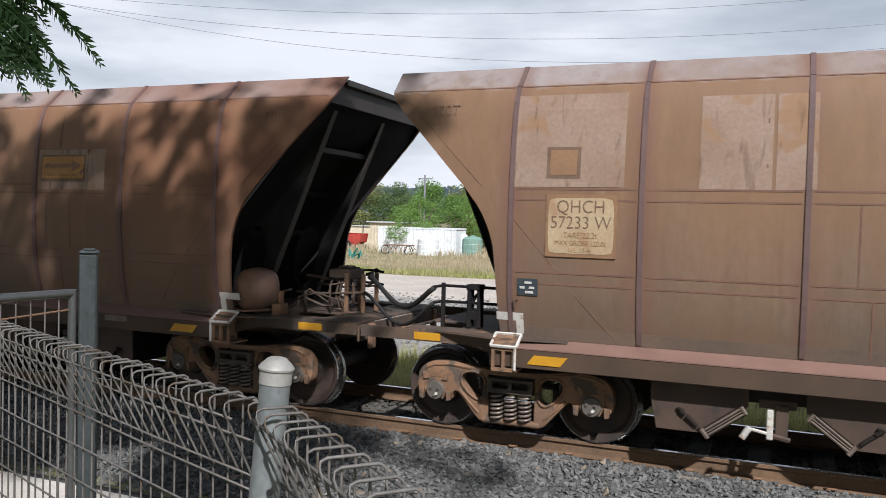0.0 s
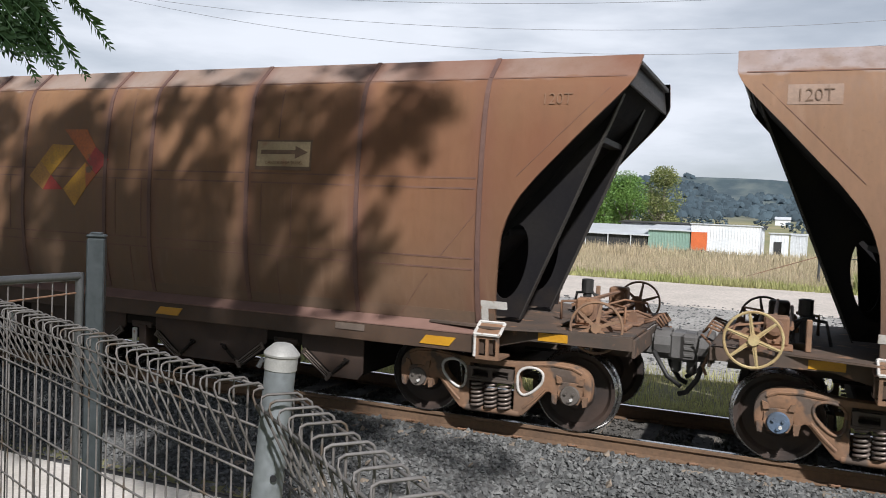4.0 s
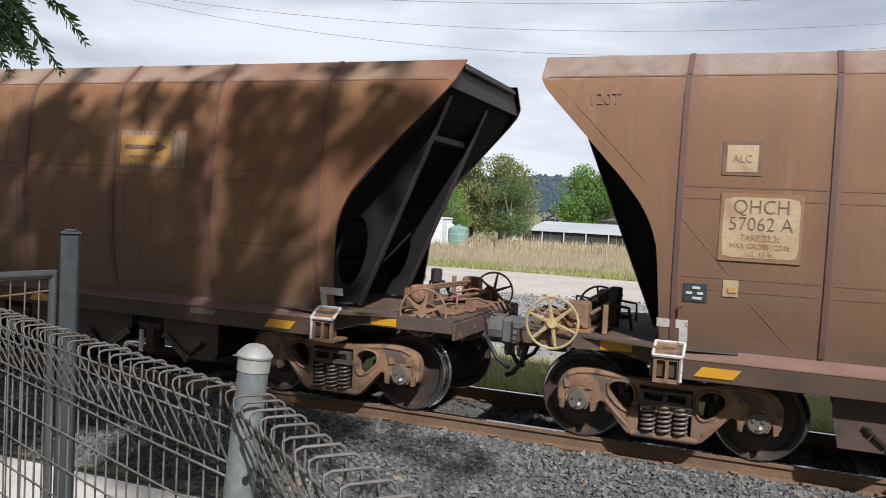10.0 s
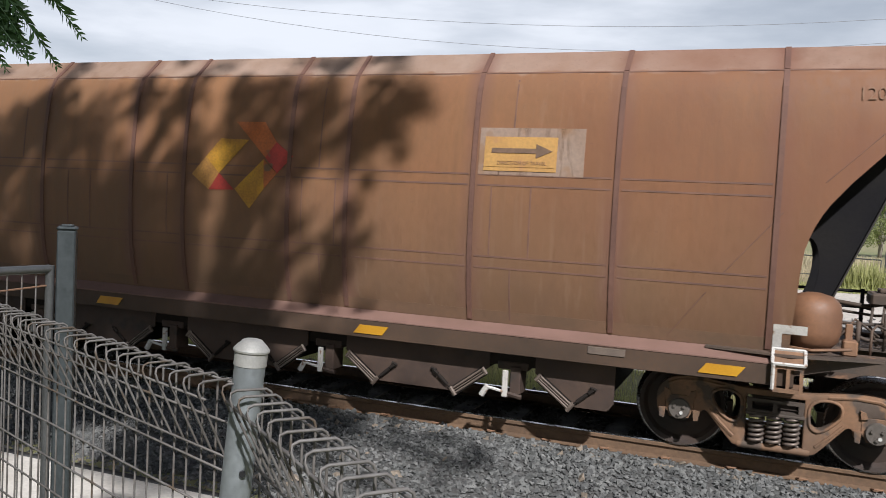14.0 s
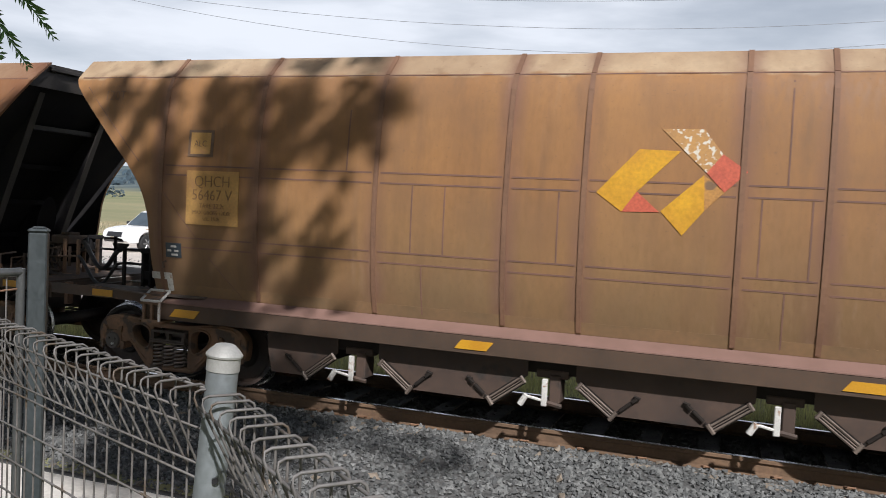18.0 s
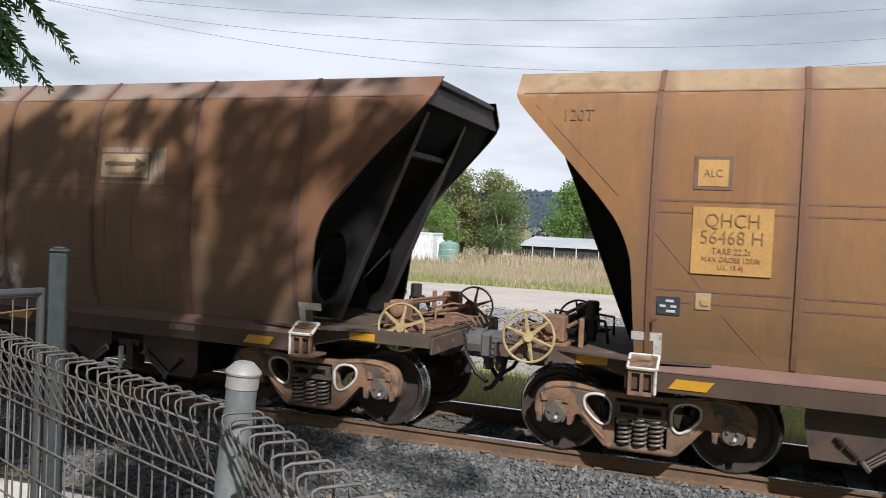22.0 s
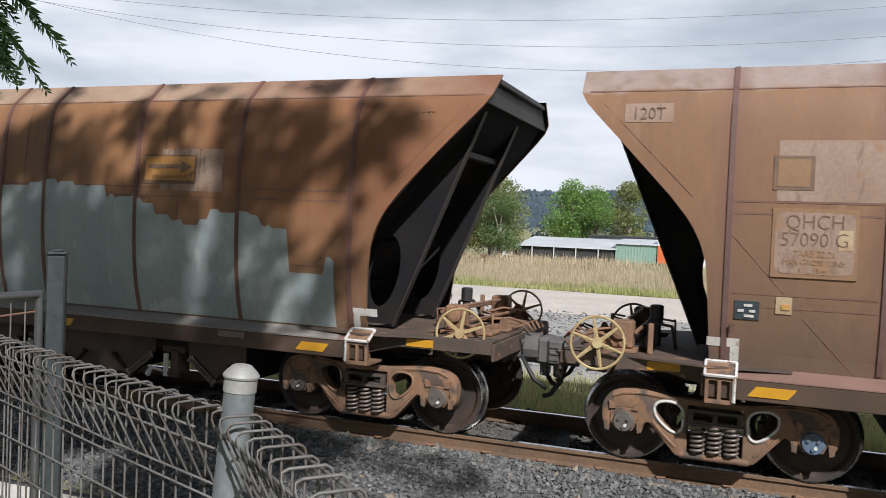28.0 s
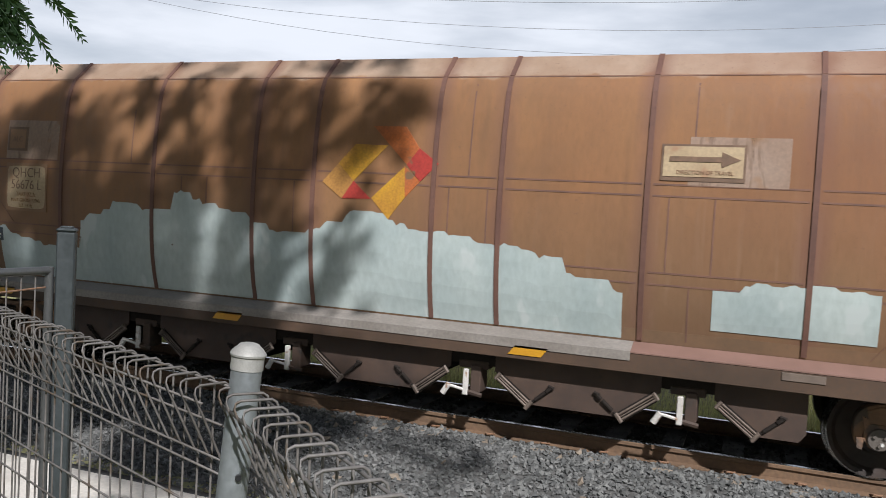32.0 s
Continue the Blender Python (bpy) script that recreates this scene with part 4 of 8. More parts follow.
def end_parts(wagon, m, tip, shelf=None):
    """The sloping end, its webs and the deck, in coordinates with u from the end inward; m places it."""
    bm = bmesh.new()
    # slope sheet, with a short upright strip under the top rail
    for th in (0.0, 0.02):
        a = [bm.verts.new(p) for p in ((0.10, -1.20, 3.56), (0.10, 1.20, 3.56), (0.30, 1.27, 3.26), (2.25, 1.22, 1.10), (2.25, -1.22, 1.10), (0.30, -1.27, 3.26))]
        for v in a:
            v.co.x += th
        bm.faces.new((a[0], a[1], a[2], a[5]))
        bm.faces.new((a[5], a[2], a[3], a[4]))
    part("end_slope_sheet", bm, M_DARK, wagon, "near-black sloping end sheet", m)
    # top rail across the end
    bm = bmesh.new()
    plate(bm, [[(-1.235, 3.50), (1.235, 3.50), (1.185, 3.585), (0.945, 3.81), (-0.945, 3.81), (-1.185, 3.585)]], 0.07, 0.095, "x")
    box(bm, 0.012, 0.07, -0.90, 0.90, 3.72, 3.77, 0.008)
    part("end_top_rail", bm, M_FLANGE, wagon, "", m)
    # stiffeners across the slope, proud of it
    for z in (3.02, 2.52, 2.02, 1.52):
        u = 0.30 + (3.26 - z) * 0.9028
        bm = bmesh.new()
        box(bm, u - 0.11, u + 0.02, -0.286, 0.876, z - 0.03, z + 0.03)
        part("slope_stiffener", bm, M_FLANGE if z > 2.9 else M_DARK, wagon, "", m)
    web = [(0.10, 3.58), (0.35, 3.20), (2.2, 1.14), (1.14, 1.14), (0.20, 3.42)]
    bm = bmesh.new()
    plate(bm, [web, oval(1.27, 1.72, 0.17, 0.40, 24, 0.20)], -0.31, -0.29)
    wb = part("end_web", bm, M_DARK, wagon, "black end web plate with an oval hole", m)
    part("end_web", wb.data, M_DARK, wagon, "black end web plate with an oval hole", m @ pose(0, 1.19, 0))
    bm = bmesh.new()
    d = Vector((1.15 - 0.16, 0, 1.14 - 3.52)).normalized()
    n = Vector((d.z, 0, -d.x))
    p0, p1 = Vector((0.16, -0.30, 3.52)), Vector((1.15, -0.30, 1.125))
    q = []
    for p in (p0, p1):
        q.append([bm.verts.new(p + Vector((0, y, 0)) + n * t) for y, t in ((-0.045, 0.0), (0.045, 0.0), (0.045, 0.014), (-0.045, 0.014))])
    for i in range(4):
        bm.faces.new((q[0][i], q[0][(i + 1) % 4], q[1][(i + 1) % 4], q[1][i]))
    bm.faces.new(q[0])
    bm.faces.new(q[1][::-1])
    fl = part("end_web_flange", bm, M_FLANGE, wagon, "", m)
    part("end_web_flange", fl.data, M_FLANGE, wagon, "", m @ pose(0, 1.19, 0))
    # lower upright bulkhead behind the webs
    bm = bmesh.new()
    box(bm, 1.9, 1.93, -1.15, 1.15, 1.08, 1.9)
    part("end_bulkhead", bm, M_DARK, wagon, "", m)
    # deck plate and its side channels
    edge = tip if shelf is None else shelf
    bm = bmesh.new()
    plate(bm, [[(edge, -1.16), (0.55, -1.20), (1.28, -1.41), (2.0, -1.30), (2.0, 1.30), (1.28, 1.41), (0.55, 1.20), (edge, 1.16)], [(0.25, -0.9), (0.25, -0.45), (0.75, -0.45), (0.75, -0.9)], [(0.25, 0.45), (0.25, 0.9), (0.75, 0.9), (0.75, 0.45)]], 1.065, 1.085, "z")
    part("deck_plate", bm, M_DECK, wagon, "grimy steel end deck", m)
    if shelf is not None:
        bm = bmesh.new()
        plate(bm, [[(tip, -1.16), (edge - 0.002, -1.16), (edge - 0.002, 1.16), (tip, 1.16)]], 1.065, 1.085, "z")
        part("deck_extension", bm, M_DECK, wagon, "grimy steel end deck", m)
    for y in (-1.185, 1.185):
        bm = bmesh.new()
        plate(bm, [[(tip - 0.01, 1.075), (1.30, 1.075), (1.30, 0.86), (0.95, 0.955), (tip - 0.01, 0.955)]], y - 0.015, y + 0.015)
        box(bm, tip - 0.01, 1.2, min(y, y * 0.95), max(y, y * 0.95), 0.955, 0.968)
        part("side_channel", bm, M_DECK, wagon, "", m)
    bm = bmesh.new()
    box(bm, tip - 0.03, tip, -1.165, 1.165, 0.88, 1.06, 0.006)
    part("end_beam" if shelf is not None else "cross_beam", bm, M_DECK, wagon, "", m)
    bm = bmesh.new()
    box(bm, edge + 0.1, 3.0, -0.36, 0.36, 0.76, 1.06)
    part("draft_sill", bm, M_DECK, wagon, "", m)
    for y, u in ((-1.204, 0.75 if shelf is None else 0.33), (1.204, 0.55 if shelf is None else 0.12)):
        bm = bmesh.new()
        box(bm, u, u + 0.30, y - 0.004, y + 0.004, 0.97, 1.05)
        part("reflector", bm, M_YELLOW, wagon, "yellow reflective marker", m)
    # lashing bracket under each corner of the body, white-edged
    bm = bmesh.new()
    plate(bm, [[(1.285, 1.01), (1.525, 1.01), (1.525, 0.765), (1.285, 0.765)], [(1.315, 0.97), (1.392, 0.97), (1.392, 0.80), (1.315, 0.80)], [(1.422, 0.97), (1.497, 0.97), (1.497, 0.80), (1.422, 0.80)]], -1.46, -1.43)
    box(bm, 1.285, 1.525, -1.43, -1.1, 0.76, 0.785)
    box(bm, 1.396, 1.418, -1.43, -1.15, 0.785, 1.0)
    br = part("corner_bracket", bm, M_BOGIE, wagon, "rusty boxed lifting bracket", m)
    bm = bmesh.new()
    for a, c in (((1.277, 1.015), (1.54, 1.015)), ((1.277, 1.015), (1.277, 1.12)), ((1.277, 1.12), (1.54, 1.12)), ((1.54, 1.015), (1.54, 1.12)), ((1.53, 0.79), (1.53, 1.01))):
        yy = [-1.474 + 1.6 * max(0, z - 1.015) for _, z in (a, c)]
        tube(bm, [(a[0], yy[0], a[1]), (c[0], yy[1], c[1])], 0.0155, 5)
    wt_ = part("marking_line", bm, M_WHITE, wagon, "white painted outline", m)
    bm = bmesh.new()
    skin(bm, 1.272, 1.55, 1.255, 1.335, 0.005, nz=2)
    skin(bm, 1.475, 1.55, 1.12, 1.255, 0.005, nz=3)
    bmesh.ops.translate(bm, verts=bm.verts, vec=(HALF, 0, 0))
    pb = part("marking_band", bm, M_WHITE, wagon, "white painted band on the corner", m)
    bm = bmesh.new()
    b4 = [bm.verts.new(p) for p in ((1.285, -1.47, 1.012), (1.53, -1.47, 1.012), (1.53, -1.30, 1.118), (1.285, -1.30, 1.118))]
    b5 = [bm.verts.new(v.co + Vector((0, 0.012, -0.02))) for v in b4]
    bm.faces.new(b4)
    for i in range(4):
        bm.faces.new((b4[i], b4[(i + 1) % 4], b5[(i + 1) % 4], b5[i]))
    cp = part("bracket_cap", bm, M_BOGIE, wagon, "rusty bracket cap with white painted edges", m)
    for o, mt in ((br, M_BOGIE), (wt_, M_WHITE), (pb, M_WHITE), (cp, M_BOGIE)):
        me = o.data.copy()
        me.transform(Matrix.Translation((-0.11, 0, 0)) @ Matrix.Diagonal((1, -1, 1, 1)))
        me.flip_normals()
        part(o.name.split(".")[0], me, mt, wagon, o["label"], m)


def handwheel(wagon, m, x, y, z, lab, radius=0.25):
    at = m @ pose(x, y, z, 0, 0, 8)
    bm = bmesh.new()
    ring = [(radius * math.cos(2 * math.pi * i / 32), 0, radius * math.sin(2 * math.pi * i / 32)) for i in range(32)]
    tube(bm, ring, 0.0135, 6, closed=True)
    wheel = smooth_sharp(part("handwheel", bm, M_HANDWHEEL, wagon, lab, at), 50)
    sp = None
    for i in range(6):
        turn = pose(0, 0, 0, 0, 60 * i + 20)
        if sp is None:
            bm = bmesh.new()
            plate(bm, [[(0.03, -0.021), (radius, -0.011), (radius, 0.011), (0.03, 0.021)]], -0.004, 0.006)
            tube(bm, [(0.04, -0.006, 0), (radius - 0.01, -0.006, 0)], 0.006, 5)
            sp = part("spoke", bm, M_HANDWHEEL, wheel, "", turn)
        else:
            part("spoke", sp.data, M_HANDWHEEL, wheel, "", turn)
    bm = bmesh.new()
    lathe(bm, [(-0.03, 0.03), (-0.03, 0.05), (0.06, 0.05), (0.06, 0.03)], 12)
    smooth_sharp(part("hub", bm, M_HANDWHEEL, wheel), 50)
    return wheel


def handwheel_end(wagon, m):
    handwheel(wagon, m, 0.29, -1.30, 1.19, "six-spoked pale brown brake handwheel")
    handwheel(wagon, m, 0.30, 1.08, 1.135, "six-spoked pale brown brake handwheel", 0.252)
    for y, z, u in ((-1.24, 1.19, 0.29), (1.02, 1.135, 0.30)):
        s = 1 if y > 0 else -1
        bm = bmesh.new()
        # boxed gear housing with a flange, and the pedestal that carries the wheel's shaft
        box(bm, 0.36, 0.58, min(y - s * 0.40, y - s * 0.20), max(y - s * 0.40, y - s * 0.20), 1.12, 1.39, 0.02)
        box(bm, 0.32, 0.62, min(y - s * 0.42, y - s * 0.17), max(y - s * 0.42, y - s * 0.17), 1.085, 1.12, 0.006)
        lathe(bm, [(y - s * 0.43, 0.05), (y - s * 0.42, 0.075), (y - s * 0.16, 0.075), (y - s * 0.15, 0.04)], 14, at=(0.46, 0, 1.29))
        gc = part("gear_case", bm, M_RUST, wagon, "rusty handbrake gear case", m)
        bm = bmesh.new()
        plate(bm, [rounded([(u - 0.13, 1.085), (u + 0.13, 1.085), (u + 0.045, z + 0.07), (u - 0.045, z + 0.07)]), oval(u, 1.125, 0.035, 0.025, 10)], y - s * 0.14, y - s * 0.12)
        tube(bm, [(u, y + s * 0.02, z), (u, y - s * 0.25, z + 0.02)], 0.022, 8)
        part("shaft_pedestal", bm, M_RUST, gc)
        for q in (0.39, 0.46, 0.53):
            bm = bmesh.new()
            lathe(bm, [(y - s * 0.205, 0.004), (y - s * 0.19, 0.016), (y - s * 0.185, 0.016), (y - s * 0.18, 0.004)], 6, at=(q, 0, 1.17))
            part("bolt_head", bm, M_RUST, gc)
    for z, x in ((1.36, 0.45), (1.22, 0.30), (1.30, 0.60)):
        bm = bmesh.new()
        tube(bm, [(x, -0.95, z - 0.02), (x, 0.85, z + 0.02)], 0.02, 6)
        part("brake_shaft", bm, M_RUST, wagon, "", m)
    bm = bmesh.new()
    lathe(bm, [(1.085, 0.05), (1.34, 0.05), (1.35, 0.07), (1.50, 0.07), (1.51, 0.045)], 12, "z", at=(0.72, -0.30, 0))
    part("air_valve", bm, M_RUBBER, wagon, "black air valve", m)
    bm = bmesh.new()
    tube(bm, [(0.95, -0.6, 1.1), (0.9, -0.55, 1.32), (0.7, -0.5, 1.34), (0.55, -0.45, 1.12)], 0.018, 6)
    tube(bm, [(0.62, -0.5, 1.09), (0.62, -0.5, 1.30), (0.80, -0.5, 1.36)], 0.018, 6)
    smooth(part("valve_pipe", bm, M_RUBBER, wagon, "black air pipe", m))
    bm = bmesh.new()
    box(bm, 0.72, 0.77, -1.02, -0.97, 1.085, 1.38, 0.008)
    part("deck_stanchion", bm, M_WHEELRUST, wagon, "", m)
    for x0, x1, y0, y1, z1 in ((0.0, 0.5, -0.2, 0.35, 1.12), (0.02, 0.3, -0.62, -0.3, 1.14), (0.05, 0.4, 0.45, 0.8, 1.13)):
        bm = bmesh.new()
        box(bm, x0, x1, y0, y1, 1.086, z1, 0.012)
        part("deck_fitting", bm, M_RUST, wagon, "", m)
    # rods, levers and a folded step among the brake gear
    for pts, r in (([(0.05, -0.75, 1.10), (0.10, -0.72, 1.24), (0.34, -0.60, 1.27), (0.50, -0.40, 1.22)], 0.014), ([(-0.04, -0.30, 1.12), (0.12, -0.15, 1.20), (0.40, 0.10, 1.18), (0.62, 0.22, 1.24)], 0.016),
                   ([(0.12, 0.55, 1.09), (0.12, 0.55, 1.30), (0.30, 0.35, 1.30)], 0.013), ([(0.86, 0.30, 1.09), (0.86, 0.30, 1.29), (0.64, 0.32, 1.31)], 0.016), ([(0.0, 0.05, 1.13), (-0.14, 0.0, 1.16), (-0.20, -0.1, 1.02)], 0.015)):
        bm = bmesh.new()
        tube(bm, pts, r, 6)
        smooth(part("brake_rod", bm, M_RUST, wagon, "bent rusty brake rod", m))
    for x, y, z1 in ((0.20, -0.78, 1.22), (0.62, 0.42, 1.26), (0.10, 0.20, 1.22)):
        bm = bmesh.new()
        plate(bm, [rounded([(x - 0.05, 1.086), (x + 0.05, 1.086), (x + 0.03, z1), (x - 0.03, z1)])], y - 0.008, y + 0.008)
        part("lever_bracket", bm, M_RUST, wagon, "", m)
    for k in range(5):
        bm = bmesh.new()
        a = 0.6 * k
        tube(bm, [(-0.05, -0.5 + 0.22 * k, 1.14), (-0.16, -0.45 + 0.2 * k, 1.17 + 0.02 * math.sin(a)), (-0.22, -0.38 + 0.17 * k, 1.10)], 0.014, 6)
        smooth(part("uncoupling_rod", bm, M_RUST, wagon, "bent rusty uncoupling rod", m))
    # coupler
    bm = bmesh.new()
    box(bm, -0.22, 0.5, -0.12, 0.12, 0.78, 1.0, 0.02)
    lathe(bm, [(-0.30, 0.17), (-0.13, 0.17), (-0.12, 0.13)], 12, "x", at=(0, 0, 0.90))
    box(bm, -0.46, -0.28, -0.20, 0.16, 0.74, 1.04, 0.035)
    for z in (0.80, 0.87, 0.94):
        box(bm, -0.42, -0.32, -0.215, -0.20, z, z + 0.03, 0.004)
    box(bm, -0.40, -0.30, -0.1, 0.05, 0.60, 0.75, 0.02)
    part("coupler", bm, M_COUPLER, wagon, "grey cast knuckle coupler", m)
    for pts, r in (([(-0.2, -0.35, 0.80), (-0.26, -0.35, 0.60), (-0.36, -0.34, 0.46), (-0.44, -0.33, 0.43)], 0.028), ([(-0.15, 0.3, 0.85), (-0.3, 0.3, 0.6), (-0.44, 0.28, 0.5)], 0.024)):
        bm = bmesh.new()
        tube(bm, pts, r, 8)
        smooth(part("brake_hose", bm, M_RUBBER, wagon, "black hanging brake hose", m))
    bm = bmesh.new()
    tube(bm, [(-0.08, -1.0, 1.03), (-0.16, -0.9, 0.84), (-0.13, -0.9, 0.76)], 0.016, 6)
    tube(bm, [(-0.08, -1.0, 1.03), (-0.14, -0.45, 1.0), (-0.25, -0.2, 1.05)], 0.014, 6)
    part("uncoupling_lever", bm, M_RUST, wagon, "", m)


def tank_end(wagon, m):
    # upright air tank near one corner
    bm = bmesh.new()
    lathe(bm, [(1.10, 0.08), (1.13, 0.17), (1.19, 0.23), (1.28, 0.25), (1.44, 0.25), (1.53, 0.23), (1.59, 0.17), (1.62, 0.06)], 22, "z", at=(1.12, 1.0, 0))
    smooth(part("air_tank", bm, M_TANK, wagon, "rusty round-ended air tank", m))
    bm = bmesh.new()
    box(bm, 0.74, 0.86, 0.92, 1.1, 1.085, 1.22, 0.012)
    box(bm, 0.78, 0.84, 0.95, 1.0, 1.2, 1.36, 0.008)
    tube(bm, [(0.80, 1.2, 1.16), (1.12, 1.27, 1.13), (1.34, 1.15, 1.13)], 0.014, 6)
    part("tank_bracket", bm, M_RUST, wagon, "", m)
    # valve stand with posts and pipes
    for x, y in ((0.32, 0.30), (0.09, 0.30), (0.32, -0.05), (0.09, -0.05)):
        bm = bmesh.new()
        box(bm, x - 0.025, x + 0.025, y - 0.015, y + 0.015, 1.085, 1.56, 0.005)
        for z in (1.2, 1.3, 1.4, 1.5):
            box(bm, x - 0.012, x + 0.012, y + 0.016, y + 0.022, z - 0.012, z + 0.012)
        part("stand_post", bm, M_WHEELRUST, wagon, "rusty perforated valve stand post", m)
    bm = bmesh.new()
    box(bm, 0.28, 0.58, -0.1, 0.3, 1.48, 1.60, 0.02)
    box(bm, 0.35, 0.5, 0.0, 0.2, 1.60, 1.64, 0.01)
    part("relay_box", bm, M_DECK, wagon, "rusty relay valve shelf", m)
    pipes = [([(1.0, 0.35, 1.30), (0.6, 0.33, 1.3), (0.05, 0.33, 1.34)], 0.016), ([(1.0, 0.5, 1.12), (0.8, 0.45, 1.24), (0.6, 0.40, 1.16), (0.35, 0.36, 1.12)], 0.018),
             ([(0.95, 0.2, 1.5), (0.6, 0.15, 1.46), (0.3, 0.1, 1.52)], 0.022), ([(0.70, 0.62, 1.085), (0.70, 0.62, 1.35)], 0.022), ([(0.98, 0.75, 1.085), (0.98, 0.75, 1.32), (0.98, 0.5, 1.34)], 0.016)]
    pipes += [([(0.62, 0.9, 1.085), (0.62, 0.9, 1.30), (0.55, 0.62, 1.33), (0.30, 0.42, 1.22)], 0.013), ([(0.9, 0.05, 1.40), (0.5, 0.0, 1.36), (0.1, -0.02, 1.40)], 0.014),
              ([(0.20, 0.34, 1.20), (0.20, 0.34, 1.46)], 0.02), ([(0.46, 0.45, 1.085), (0.46, 0.45, 1.42), (0.30, 0.40, 1.45)], 0.015), ([(0.85, 0.6, 1.20), (0.72, 0.5, 1.36), (0.5, 0.42, 1.20)], 0.013)]
    pipes += [([(x, 0.25, 1.48), (x + 0.02, 0.30, 1.28), (x - 0.05, 0.30, 1.10)], 0.015) for x in (0.55, 0.45, 0.40)]
    for pts, r in pipes:
        bm = bmesh.new()
        tube(bm, pts, r, 6)
        smooth(part("brake_pipe", bm, M_DECK, wagon, "grimy brake pipe", m))
    # hand rail on the other corner
    bm = bmesh.new()
    for x in (0.53, 0.95):
        box(bm, x - 0.02, x + 0.02, -0.92, -0.88, 1.085, 1.56, 0.005)
    for x in (0.84, 0.95):
        box(bm, x - 0.02, x + 0.02, -0.95, -0.83, 1.10, 1.52, 0.006)
    box(bm, 0.81, 0.98, -0.96, -0.82, 1.50, 1.56, 0.008)
    box(bm, 0.83, 0.96, -0.94, -0.84, 1.18, 1.28, 0.008)
    for z in (1.53, 1.36):
        tube(bm, [(0.42, -0.90, z - 0.02), (0.53, -0.9, z), (1.35, -0.9, z)], 0.017, 6)
    tube(bm, [(0.80, -0.86, 1.09), (0.86, -0.86, 1.2), (0.84, -0.86, 1.34), (0.9, -0.86, 1.45)], 0.018, 6)
    part("hose_rail", bm, M_DARK, wagon, "black hose support rail", m)
    # bar coupling and its end bracket
    bm = bmesh.new()
    box(bm, -0.36, 0.4, -0.09, 0.09, 0.80, 0.94, 0.015)
    part("drawbar", bm, M_RUST, wagon, "rusty solid drawbar", m)
    bm = bmesh.new()
    box(bm, -0.36, -0.30, -0.95, -0.85, 0.78, 1.06, 0.01)
    part("hanger_bracket", bm, M_RUST, wagon, "", m)


def hose_pair(wagon, m):
    """Two air hoses that hang across the gap to the next wagon; they travel with this wagon."""
    bm = bmesh.new()
    def sag(x0, z0, x1, z1, y0, y1, dip, n=14):
        out = []
        for i in range(n + 1):
            t = i / n
            k = math.sin(math.pi * t) ** 1.3
            out.append((x0 + (x1 - x0) * t, y0 + (y1 - y0) * t, z0 + (z1 - z0) * t - dip * k + 0.03 * math.sin(2 * math.pi * t)))
        return out
    tube(bm, sag(0.02, 1.53, -1.10, 1.50, 0.28, 0.90, 0.27), 0.030, 8)
    tube(bm, sag(0.05, 1.34, -1.10, 1.34, 0.33, 0.90, 0.30), 0.022, 8)
    tube(bm, [(0.10, 0.2, 1.55), (0.0, 0.24, 1.58), (-0.05, 0.3, 1.5), (0.02, 0.3, 1.42), (0.12, 0.25, 1.42)], 0.02, 8)
    smooth(part("air_hose", bm, M_RUBBER, wagon, "black sagging air hoses", m))


